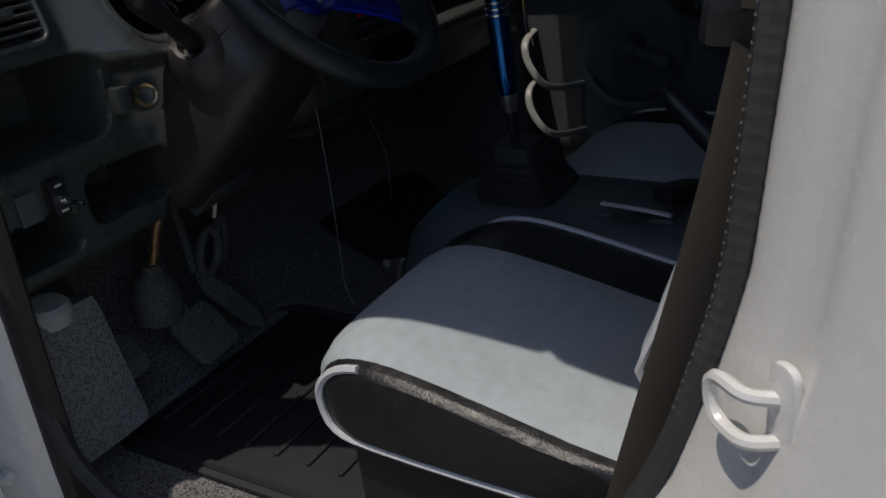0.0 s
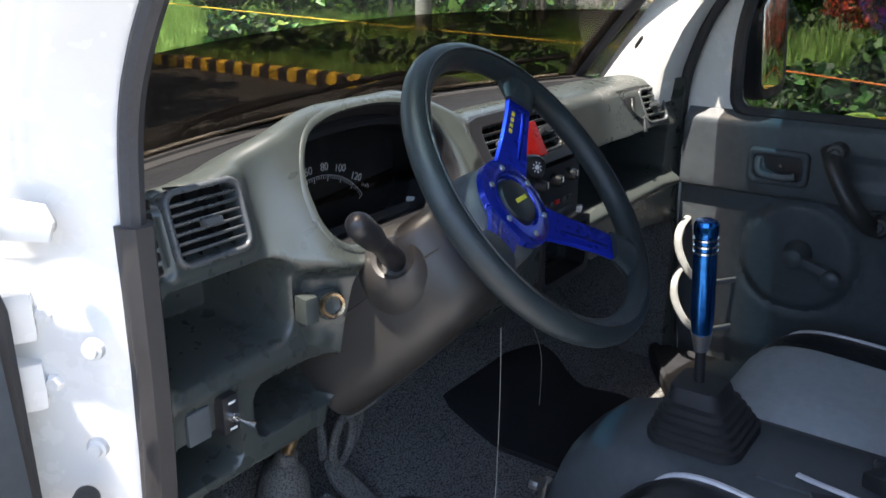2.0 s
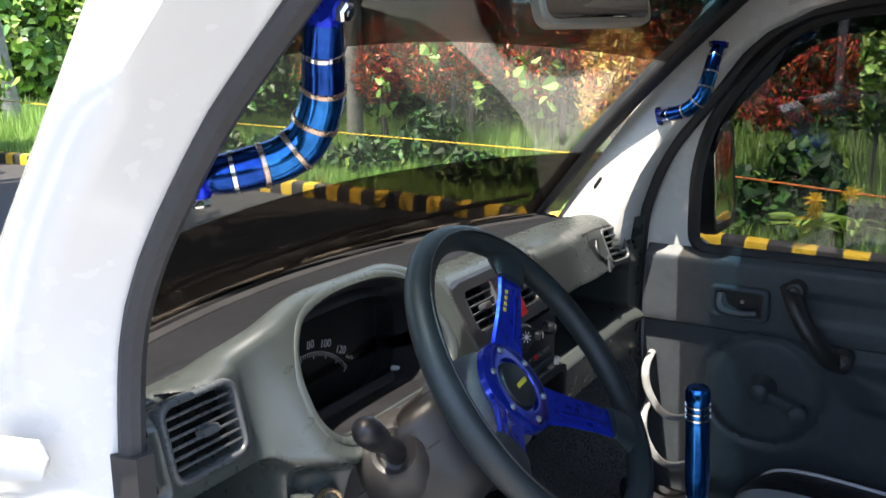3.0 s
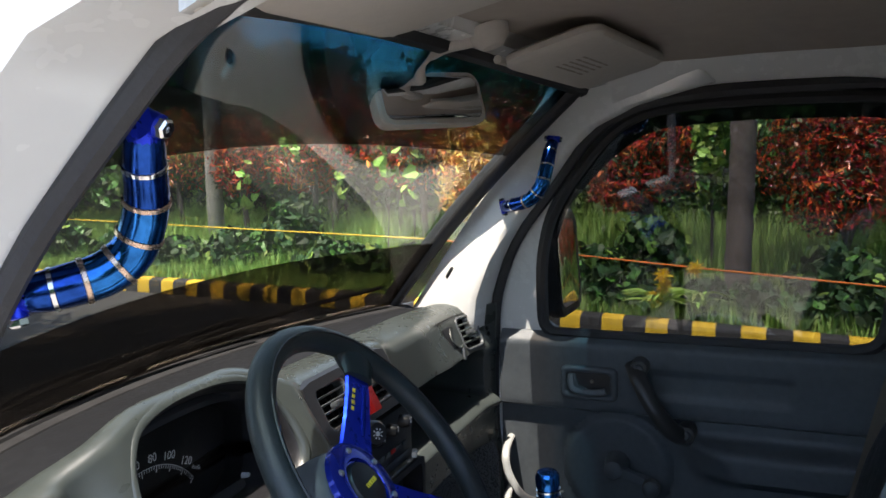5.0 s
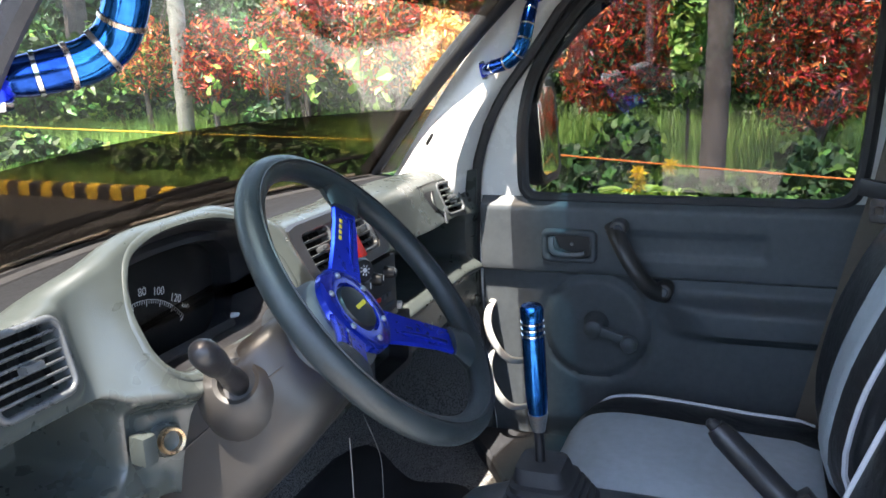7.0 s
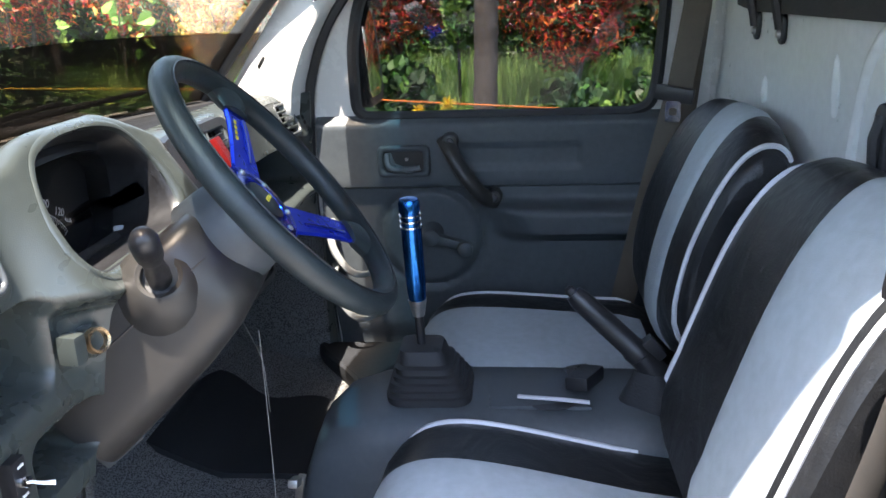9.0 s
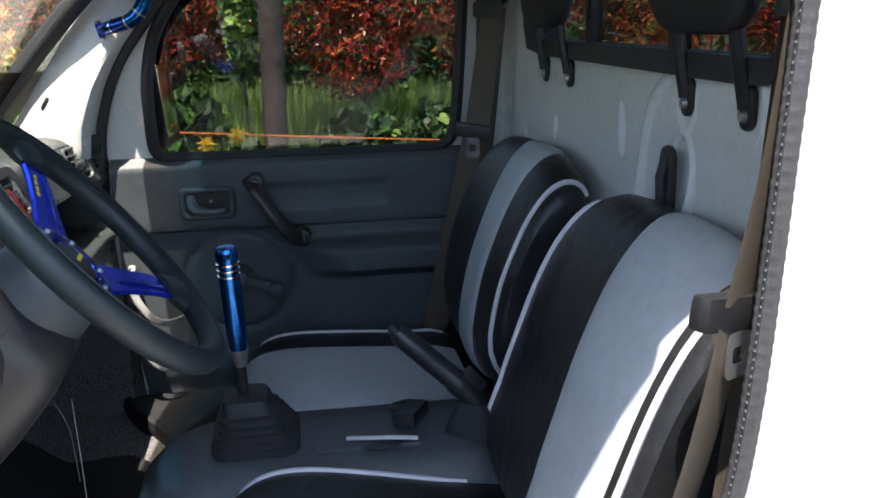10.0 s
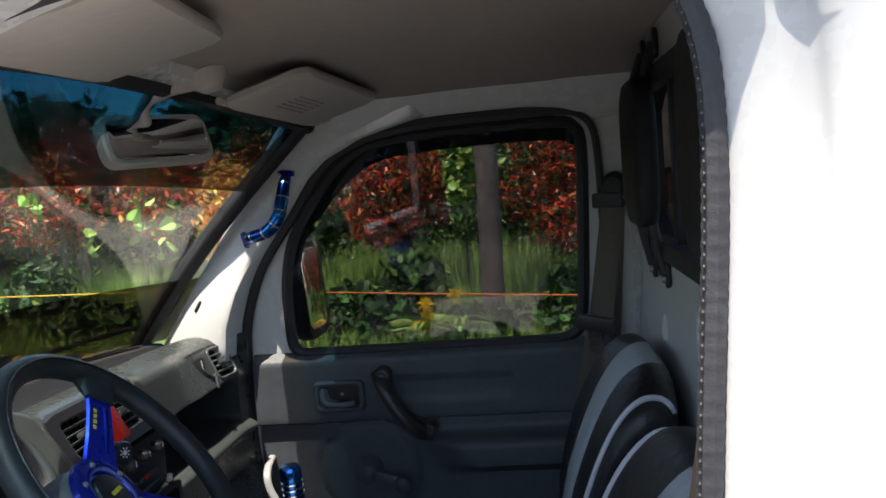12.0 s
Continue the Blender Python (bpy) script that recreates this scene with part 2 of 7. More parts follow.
def bm_new():
    return bmesh.new()


def add_box(bm, centre, size, rot=None, bev=0.0, seg=2):
    m = Matrix.Translation(centre) @ (rot.to_4x4() if rot is not None else Matrix()) @ Matrix.Diagonal((*size, 1))
    vs = bmesh.ops.create_cube(bm, size=1, matrix=m)["verts"]
    if bev:
        es = list({e for v in vs for e in v.link_edges})
        bmesh.ops.bevel(bm, geom=es, offset=bev, segments=seg, profile=0.7, affect='EDGES')
    return bm


def add_loft(bm, rings, closed=True, caps=True, loop=False):
    rows = [[bm.verts.new(p) for p in r] for r in rings]
    n = len(rows[0])
    pairs = list(zip(rows, rows[1:])) + ([(rows[-1], rows[0])] if loop else [])
    for a, b in pairs:
        for i in range(n if closed else n - 1):
            j = (i + 1) % n
            bm.faces.new((a[i], a[j], b[j], b[i]))
    if caps and not loop and closed:
        bm.faces.new(rows[0][::-1])
        bm.faces.new(rows[-1])
    return rows


def smooth_path(pts, steps=6, loop=False):
    """Catmull-Rom through the points."""
    p = [Vector(q) for q in pts]
    n, out = len(p), []
    for i in range(n if loop else n - 1):
        a = p[(i - 1) % n] if loop or i else p[0] * 2 - p[1]
        b, c = p[i], p[(i + 1) % n]
        d = p[(i + 2) % n] if loop or i + 2 < n else c * 2 - b
        for s in range(steps):
            t = s / steps
            out.append(0.5 * (2 * b + (c - a) * t + (2 * a - 5 * b + 4 * c - d) * t * t + (3 * b - a - 3 * c + d) * t ** 3))
    if not loop:
        out.append(p[-1])
    return out


def add_tube(bm, pts, r, seg=10, loop=False, flat=1.0, up=None):
    """A tube along a path; r: a radius or one for each point; flat squeezes it along the second axis."""
    p = [Vector(q) for q in pts]
    n = len(p)
    rs = r if isinstance(r, (list, tuple)) else [r] * n
    side, rings = None, []
    for i in range(n):
        d = (p[(i + 1) % n] - p[i - 1]) if loop or 0 < i < n - 1 else (p[1] - p[0] if i == 0 else p[-1] - p[-2])
        d.normalize()
        if up is not None:
            side = d.cross(Vector(up)).normalized()
        elif side is None:
            side = d.cross(Vector((0, 0, 1)) if abs(d.z) < 0.9 else Vector((1, 0, 0))).normalized()
        else:
            side = (side - d * side.dot(d)).normalized()
        top = side.cross(d)
        rings.append([p[i] + rs[i] * (math.cos(a) * side + flat * math.sin(a) * top) for a in (2 * math.pi * k / seg for k in range(seg))])
    add_loft(bm, rings, loop=loop)
    return bm


def add_lathe(bm, prof, m=None, seg=24):
    """prof: rows of radius and height about the z axis of m."""
    m = m if m is not None else Matrix()
    rings = [[m @ Vector((max(r, 1e-4) * math.cos(a), max(r, 1e-4) * math.sin(a), h)) for a in (2 * math.pi * k / seg for k in range(seg))] for r, h in prof]
    add_loft(bm, rings)
    return bm


def rrect(w, h, r, n=4):
    """A rectangle with round corners, about 0, 0."""
    out = []
    for cx, cy, a0 in ((w / 2 - r, h / 2 - r, 0), (-w / 2 + r, h / 2 - r, 90), (-w / 2 + r, -h / 2 + r, 180), (w / 2 - r, -h / 2 + r, 270)):
        out += [(cx + r * math.cos(radians(a0 + 90 * k / n)), cy + r * math.sin(radians(a0 + 90 * k / n))) for k in range(n + 1)]
    return out


def add_slab(bm, poly, m, depth, bev=0.0):
    """A plate: a 2D outline in the x, y plane of m, with its thickness along z from 0 to depth and softened edges."""
    def ring(scale_off, z):
        cx, cy = sum(p[0] for p in poly) / len(poly), sum(p[1] for p in poly) / len(poly)
        out = []
        for x, y in poly:
            d = max(math.hypot(x - cx, y - cy), 1e-6)
            k = max(0.0, 1 - scale_off / d)
            out.append(m @ Vector((cx + (x - cx) * k, cy + (y - cy) * k, z)))
        return out
    if bev:
        add_loft(bm, [ring(bev, 0), ring(bev * 0.3, bev * 0.3), ring(0, bev), ring(0, depth - bev), ring(bev * 0.3, depth - bev * 0.3), ring(bev, depth)])
    else:
        add_loft(bm, [ring(0, 0), ring(0, depth)])
    return bm


def resample(poly, n, start=None):
    """n points spaced evenly along a closed 2D outline."""
    p = [Vector((*q, 0)) for q in poly]
    seg = [(p[(i + 1) % len(p)] - p[i]).length for i in range(len(p))]
    total, out, i, run = sum(seg), [], 0, 0.0
    for k in range(n):
        want = total * k / n
        while run + seg[i] < want - 1e-9:
            run += seg[i]
            i += 1
        q = p[i].lerp(p[(i + 1) % len(p)], (want - run) / max(seg[i], 1e-9))
        out.append((q.x, q.y))
    return out


def by_angle(poly, centre, n=72):
    """n points of a closed 2D outline, one in each direction from the centre."""
    out = []
    for k in range(n):
        a = 2 * math.pi * k / n
        dx, dy, best = math.cos(a), math.sin(a), None
        for (x0, y0), (x1, y1) in zip(poly, poly[1:] + poly[:1]):
            ex, ey = x1 - x0, y1 - y0
            det = ex * dy - ey * dx
            if abs(det) < 1e-12:
                continue
            s = ((centre[0] - x0) * dy - (centre[1] - y0) * dx) / det
            t = (ex * (y0 - centre[1]) - ey * (x0 - centre[0])) / det
            if -1e-9 <= s <= 1 + 1e-9 and t > 0 and (best is None or t > best):
                best = t
        out.append((centre[0] + best * dx, centre[1] + best * dy))
    return out


def add_pierced(bm, outer, inner, centre, place, d0, d1, n=72):
    """A plate with an opening. outer, inner: 2D outlines; place(u, v, d): the point at depth d."""
    o, i = by_angle(outer, centre, n), by_angle(inner, centre, n)
    add_loft(bm, [[place(*p, d0) for p in o], [place(*p, d0) for p in i], [place(*p, d1) for p in i], [place(*p, d1) for p in o]], loop=True)
    return bm


def smooth_path2(pts, steps):
    return [tuple(q[:2]) for q in smooth_path([(*p, 0) for p in pts], steps)]


def cut_curve(pts, r=0.0):
    return [tuple(q[:2]) for q in smooth_path([(*p, 0) for p in pts], 4, True)]


def tilt(rx=0, ry=0, rz=0):
    return Euler((radians(rx), radians(ry), radians(rz))).to_matrix()


def along(origin, zdir, xhint=(1, 0, 0)):
    """A pose whose z axis points along zdir and whose x axis is near xhint."""
    z = Vector(zdir).normalized()
    x = Vector(xhint)
    if abs(x.normalized().dot(z)) > .99:
        x = Vector((0, 1, 0))
    x = (x - z * x.dot(z)).normalized()
    y = z.cross(x)
    m = Matrix((x, y, z)).transposed().to_4x4()
    m.translation = origin
    return m


def add_text(name, body, m, size, material, parent=None):
    """Raised print of readable characters, as a mesh."""
    cu = bpy.data.curves.new(name, 'FONT')
    cu.body, cu.size, cu.align_x, cu.align_y, cu.extrude = body, size, 'CENTER', 'CENTER', 0.0002
    tmp = bpy.data.objects.new(name, cu)
    me = bpy.data.meshes.new_from_object(tmp)
    bpy.data.objects.remove(tmp)
    bpy.data.curves.remove(cu)
    me.transform(m)
    me.materials.append(material)
    ob = new(name, me)
    if parent is not None:
        ob.parent = parent
        if parent.type == 'EMPTY':
            ob.matrix_parent_inverse = Matrix.Translation(-parent.location)
    return ob


def sstep(a, b, t):
    """0 at a, 1 at b, smooth between."""
    t = min(1.0, max(0.0, (t - a) / (b - a)))
    return t * t * (3 - 2 * t)


def sbox(t, a, b, e):
    """1 between a and b, with soft edges e wide."""
    return sstep(a - e, a, t) * (1 - sstep(b, b + e, t))


XC = 0.636          # the cab's middle
SILL = 1.15         # height of the window sill


def flip(x):
    return 2 * XC - x


# ---- cab shell ----
# outline of a door opening and of the side glass, as (y, z)
GLASS_EDGE = [(.727, 1.175), (.728, 1.22), (.726, 1.29), (.712, 1.36), (.69, 1.41), (.655, 1.462), (.60, 1.527), (.54, 1.566), (.46, 1.582), (.32, 1.588), (.15, 1.586), (.113, 1.574), (.100, 1.54), (.103, 1.42), (.112, 1.25), (.120, 1.185), (.134, 1.158), (.165, 1.147), (.20, 1.146), (.45, 1.146), (.68, 1.147), (.710, 1.150), (.722, 1.160)]
OPENING = [(.828, 1.15), (.820, 1.22), (.797, 1.29), (.765, 1.352), (.69, 1.448), (.632, 1.528), (.56, 1.576), (.467, 1.597), (.34, 1.606), (.145, 1.606), (.092, 1.592), (.070, 1.54), (.066, 1.3), (.067, 1.1), (.075, .75), (.12, .60), (.74, .60), (.81, .70), (.832, .95)]
# run of the rubber seal round the open driver's doorway, as (y, z): up the front, over the top and down the rear
DRIVER_SEAL = [(.853, .87), (.837, 1.06), (.833, 1.21), (.831, 1.265), (.825, 1.31), (.811, 1.348), (.788, 1.39), (.734, 1.466), (.663, 1.54), (.618, 1.583), (.56, 1.618), (.47, 1.640), (.33, 1.646), (.17, 1.640), (.112, 1.618), (.088, 1.565), (.086, 1.48), (.097, 1.34), (.108, 1.20), (.121, 1.06), (.138, .99), (.166, .90), (.225, .79), (.33, .69), (.47, .64), (.70, .64), (.82, .69), (.853, .77)]


def side_x(z):
    """How far the side of the cab stands from its middle at a height (it leans in towards the roof)."""
    return 0.634 - max(0.0, z - SILL) * 0.055


def passenger(y, z, d):
    return Vector((XC + side_x(z) + d, y, z))


def driver(y, z, d):
    return Vector((XC - side_x(z) - d, y, z))


def seal_y(z):
    """Where the driver's front seal run stands at a height."""
    run = DRIVER_SEAL[:13]
    for (ya, za), (yb, zb) in zip(run, run[1:]):
        if za <= z <= zb:
            return ya + (yb - ya) * (z - za) / (zb - za)
    return .862 if z < .87 else .40


def rear_seal_y(z):
    """Where the driver's rear seal run stands at a height."""
    run = DRIVER_SEAL[14:24][::-1]
    for (ya, za), (yb, zb) in zip(run, run[1:]):
        if za <= z <= zb:
            return ya + (yb - ya) * (z - za) / (zb - za)
    return .33 if z < .7 else .118


def ws_y(x):
    return 1.165 - 0.37 * (x - XC) ** 2


def ws_top(x):
    return 0.735 - 0.28 * (x - XC) ** 2


def ws_top_z(x):
    return 1.664 - 0.13 * (x - XC) ** 2


def ws_point(x, s, d=0.0):
    """A point of the windscreen: s from 0 at its foot to 1 at the header; d inwards."""
    bow = 0.02 * math.sin(math.pi * s)
    y = ws_y(x) * (1 - s) + ws_top(x) * s + bow
    z = 1.195 * (1 - s) + ws_top_z(x) * s
    n = Vector((0, -0.76, -0.65))
    return Vector((x, y, z)) + n * d


def cab_floor():
    bm = bm_new()
    prof = [(-0.03, .62), (.62, .62), (.90, .62), (1.0, .66), (1.08, .76), (1.14, .92), (1.19, 1.15)]
    add_loft(bm, [[(x, y, z) for y, z in prof] + [(x, y + .02, z - .03) for y, z in prof[::-1]] for x in (0.0, .3, .6, .9, 1.27)])
    solid("floor", bm, CARPET, "cab floor and toe board in flecked grey carpet", "floor", "structure")
    # black cover of the seat box and sill, its lip curving round the passenger's footwell
    bm = bm_new()
    edge = smooth_path([(.735, .66, 0), (.93, .668, 0), (1.03, .720, 0), (1.09, .756, 0), (1.150, .800, 0), (1.205, .832, 0), (1.232, .835, 0)], 5)
    add_loft(bm, [[(p.x, .10, .625), (p.x, p.y - .004, .625), (p.x, p.y, .640), (p.x, p.y - .002, .654), (p.x, p.y - .010, .659), (p.x, p.y - .020, .655), (p.x, .10, .655)] for p in edge])
    solid("seat_box", bm, MATRUB, "black rubber cover of the seat box beside the passenger door", "floor", "structure")
    # felt on the passenger's side of the footwell and over the arch
    bm = bm_new()
    add_loft(bm, [[(1.224, y, z0), (1.236, y, z0), (1.236, y, z1), (1.224, y, z1), (1.221, y, (z0 + z1) / 2)] for y, z0, z1 in ((.812, .60, .90), (.842, .60, .97), (.90, .60, .97), (1.0, .63, .97), (1.08, .72, .97), (1.13, .86, .97))])
    solid("kick_panel", bm, KICKFELT, "flecked grey felt side panel in the passenger footwell", "trim", "structure")


def rear_wall():
    x0, x1 = 0.045, 1.227
    outer = [(x0, .60), (x1, .60), (x1, 1.25), (1.19, 1.62), (1.10, 1.70), (flip(1.10), 1.70), (flip(1.19), 1.62), (x0, 1.25)]
    hole = [(x + XC, y + 1.489) for x, y in rrect(0.925, 0.265, 0.045, 5)]
    bm = bm_new()

    def place(u, v, d):
        swell = 0.012 * math.exp(-((v - 1.12) / .09) ** 2) if d > -.01 else 0
        return Vector((u, d + swell, v))
    add_pierced(bm, outer, hole, (XC, 1.48), place, 0.0, -0.03, 96)
    wall = solid("wall_rear", bm, PANEL, "pale painted steel rear wall of the cab with a window opening", "wall", "structure")
    def ridge(pts, width, height, loop=False):
        """A soft embossed ridge along a line of x, z on the wall."""
        path = smooth_path([(x, 0, z) for x, z in pts], 6, loop)
        bm, rows, n = bm_new(), [], len(path)
        for i, q in enumerate(path):
            d = path[(i + 1) % n] - path[i - 1] if loop or 0 < i < n - 1 else (path[1] - path[0] if i == 0 else path[-1] - path[-2])
            d.normalize()
            k = 1.0 if loop else math.sin(math.pi * (i + .02) / (n - .96)) ** .5
            row = []
            for u in (-1, -.75, -.5, -.25, 0, .25, .5, .75, 1):
                x, z = q.x + d.z * u * width * k, q.z - d.x * u * width * k
                row.append((x, .0122 * math.exp(-((z - 1.12) / .09) ** 2) + height * k * (1 - u * u) ** 2 + .0002, z))
            rows.append(row + [(x, -.004, z) for x, y, z in row[::-1]])
        add_loft(bm, rows, caps=not loop, loop=loop)
        part("pressing", bm, PANEL, wall, sharp=80)
    ridge([(.634, 1.300), (.628, 1.262), (.620, 1.222)], .013, .005)
    ridge([(.440, 1.352), (.490, 1.335), (.528, 1.304), (.547, 1.258), (.552, 1.205), (.546, 1.14)], .013, .0045)
    ridge([(1.118, 1.225), (1.090, 1.182)], .009, .004)
    ridge([(.927, 1.245), (.921, 1.203)], .008, .004)
    for x, z, w, h in ((.436, 1.222, .030, .056), (.432, 1.318, .024, .036), (.288, 1.318, .024, .036)):
        ridge([(x + w * math.cos(radians(a)), z + h * math.sin(radians(a))) for a in range(0, 360, 30)], .007, .003, True)
    # corner posts behind the doors
    for sx in (1, -1):
        bm = bm_new()
        rings = []
        for z in ((.50, 1.15, 1.40, 1.60, 1.71) if sx > 0 else (.50, .70, .79, .85, .90, .945, .99, 1.025, 1.06, 1.13, 1.20, 1.34, 1.48, 1.565, 1.60, 1.618, 1.66, 1.71)):
            s = side_x(z)
            e = s - .05 - max(0, z - 1.25) * .12
            sy = rear_seal_y(z)
            if sx > 0:
                prof = [(e, -.004), (s - .012, .012), (s + .004, .05), (s + .004, .085), (s + .035, .085), (s + .035, -.045), (e, -.045)]
            else:
                prof = [(e - .03, -.004), (s - .085, sy - .030), (s - .066, sy - .004), (s - .052, sy - .008), (s - .040, sy - .016), (s - .022, sy - .034), (s - .012, sy - .048), (s - .004, sy - .052), (s + .008, sy - .060), (s + .024, sy - .092), (s + .034, -.055), (s + .037, -.10), (s + .037, -.22), (e - .03, -.22)]
            rings.append([(XC + sx * a, b, z) for a, b in prof])
        add_loft(bm, rings)
        solid("corner_post", bm, WHITE, "white painted steel corner post of the cab", "pillar", "structure")


def rear_window():
    w = thing("window_rear", (XC, -.015, 1.489), "tinted sliding rear window in a black rubber surround", "window", kind="structure")
    bm = bm_new()
    ro, ri = rrect(0.950, 0.29, 0.055, 5), rrect(0.90, 0.235, 0.04, 5)
    f = lambda u, v, d: Vector((XC + u, d, 1.489 + v))
    add_pierced(bm, ro, ri, (0, 0), f, .012, -.035, 64)
    part("window_frame", bm, RUBBER, w)
    for x in (-.15, .15):
        bm = bm_new()
        add_box(bm, (XC + x, -.012, 1.489), (.024, .02, .24), bev=.003)
        part("mullion", bm, BLACK, w)
    for xc, wd in ((-.30, .29), (0, .29), (.30, .29)):
        bm = bm_new()
        add_slab(bm, rrect(wd, .235, .01, 2), along((XC + xc, -.012, 1.489), (0, -1, 0)), .004)
        ob = part("pane", bm, REARGLASS, w)
        ob.visible_shadow = False


def ceiling():
    bm = bm_new()
    rings = []
    for k in range(13):
        y = -.03 + (.70 + .03) * k / 12
        top = 1.702 - .022 * max(0, (y - .30) / .4) ** 1.6
        edge = .575 - .02 * max(0, (y - .5) / .2)
        row = [(XC + edge * s, y - (.06 * s * s if k == 12 else 0), top - .045 * abs(s) ** 3.5) for s in [i / 8 - 1 for i in range(17)]]
        rings.append(row + [(x, yy, z + .02) for x, yy, z in row[::-1]])
    add_loft(bm, rings)
    solid("ceiling", bm, HEADLINER, "grey-brown cloth headliner of the cab", "ceiling", "structure")
    bm = bm_new()
    rings = []
    for k in range(13):
        y = -.06 + .82 * k / 12
        top = 1.775 - .075 * max(0, (y - .2) / .56) ** 2
        row = [(XC + .600 * s, y - (.11 * s * s if k == 12 else 0), top - .10 * abs(s) ** 4) for s in [i / 8 - 1 for i in range(17)]]
        rings.append(row + [(x, yy, z - .012) for x, yy, z in row[::-1]])
    add_loft(bm, rings)
    roof = solid("roof", bm, WHITE, "white painted steel roof of the cab", "roof", "structure")
    # unseen lip over each door, added to keep sun off the driver's seat
    for sg in (-1, 1):
        bm = bm_new()
        add_loft(bm, [[(XC + sg * a, y, z) for a, z in ((.585, 1.668), (.588 + w, 1.664), (.592 + w, 1.672), (.588 + w, 1.680), (.585, 1.684))] for y, w in ((.18, .0), (.21, .040), (.30, .054), (.42, .050), (.50, .0))])
        part("sun_blocking_lip", bm, WHITE, roof)


def side_frames():
    """The body round each door opening: pillar, cant rail and sill."""
    for sx, fn, inner in ((1, passenger, "passenger"), (-1, driver, "driver")):
        # windscreen pillar from the sill to the header
        bm = bm_new()
        rings = []
        low = [(.52, .79), (.70, .812), (.95, .832), (1.08, .832)]
        levels = low + [(z, None) for z in [1.15 + (1.655 - 1.15) * k / 14 for k in range(15)]]
        for z, rear in levels:
            s = max(0.0, (z - 1.13) / (1.655 - 1.13))
            front = 1.035 - .355 * s + (.04 if z < 1.13 else 0)
            if rear is None:
                for (ya, za), (yb, zb) in zip(OPENING, OPENING[1:9]):
                    if za <= z <= zb:
                        rear = ya + (yb - ya) * (z - za) / max(zb - za, 1e-6)
                rear = rear if rear is not None else .40
                if s > .9:
                    rear = min(rear, .50)
            sxz = side_x(z)
            jamb = .042 + .068 * sstep(1.34, 1.14, z)
            xi, xo = sxz - .045, sxz + .037
            if sx < 0:
                sy = seal_y(z)
                sy = min(sy, .52) if s > .93 else sy
                out = max(front + .018, sy + .05)
                prof = [(sxz - .056, max(front, sy + .03)), (sxz - .052, sy + .002), (sxz - .036, sy + .006), (sxz - .026, sy + .011), (sxz - .012, sy + .020 + .010 * sstep(1.34, 1.14, z)), (sxz + .010, sy + .030 + .040 * sstep(1.36, 1.14, z)), (sxz + .028, sy + .040 + .060 * sstep(1.36, 1.12, z)), (xo, max(sy + .05, out - .020)), (xo - .012, out), (xi + .03, max(front + .004, sy + .045))]
                rings.append([(XC - a, b, z) for a, b in prof])
                continue
            if z < 1.13:
                rings.append([(XC + a, b, z) for a, b in ((sxz - .010, front), (sxz - .010, front - .018), (sxz - .010, rear + .032), (sxz - .009, rear + .020), (sxz - .007, rear + .006), (sxz - .004, rear), (sxz + .008, rear + jamb * .25), (sxz + .026, rear + jamb * .8), (xo, rear + jamb), (xo, max(front - .025, rear + jamb + .01)), (sxz, front - .004))])
                continue
            fl = .030 * sstep(1.42, 1.20, z)
            o = .020 + .020 * sstep(1.42, 1.26, z)
            prof = [(sxz - o, front), (sxz - o - .005 - fl * .2, front - .018), (sxz - o - .018 - fl, rear + .032), (sxz - o - .014 - fl, rear + .020), (sxz - .020, rear + .006), (sxz - .004, rear), (sxz + .008, rear + jamb * .25), (sxz + .026, rear + jamb * .8), (xo, rear + jamb), (xo, max(front - .025, rear + jamb + .01)), (xi + .03, front - .004)]
            rings.append([(XC + sx * a, b, z) for a, b in prof])
        add_loft(bm, rings)
        pil = solid("pillar_" + inner, bm, WHITE, "white painted windscreen pillar of the cab", "pillar", "structure", sharp=50)
        if sx > 0:
            # slot of a trim clip and a crease at the foot of the pillar
            bm = bm_new()
            c, v = Vector((1.2070, .9030, 1.2690)), Vector((.06, -.52, .85)).normalized()
            add_tube(bm, [c - v * .013, c - v * .010, c + v * .010, c + v * .013], [.0015, .0038, .0038, .0015], 8)
            part("clip_slot", bm, BLACK, pil)
        # cant rail over the door
        bm = bm_new()
        rings = []
        for k in range(15):
            y = -.02 + .60 * k / 14
            top = 1.612 if sx > 0 else 1.650
            lo = top if y < .40 else top - .60 * max(0, y - .40) ** 1.35
            lo -= .024 * sstep(.17, .09, y) if sx > 0 else 0
            hi = 1.695 - .03 * max(0, y - .45) / .2
            s0, s1 = side_x(lo), side_x(hi)
            rings.append([(XC + sx * a, y, z) for a, z in ((s0 - .006, lo), (s0 - .028, lo + .018), (s1 - .075, hi), (s1 - .06, hi + .03), (s1 + .004, hi + .03), (s0 + .004, lo))])
        add_loft(bm, rings)
        part("cant_rail", bm, WHITE, pil)
        # sill
        bm = bm_new()
        add_box(bm, (XC + sx * .60, .45, .55), (.12, .82, .10), bev=.02)
        part("sill", bm, WHITE, pil)
        # weatherstrip round the opening; the driver's sits further in
        if sx > 0:
            path = [fn(y, z, -.012) for y, z in cut_curve(OPENING)]
        else:
            path = [fn(y, z, -.040 - .014 * sstep(.45, .20, y)) for y, z in cut_curve(DRIVER_SEAL)]
        n = len(path)
        steps = [max(1, round((path[(i + 1) % n] - path[i]).length / .0035)) for i in range(n)]
        line = [path[i].lerp(path[(i + 1) % n], k / steps[i]) for i in range(n) for k in range(steps[i])]
        m = len(line)
        for _ in range(2):
            line = [sum((line[(i + k) % m] for k in range(-5, 6)), Vector()) / 11 for i in range(m)]
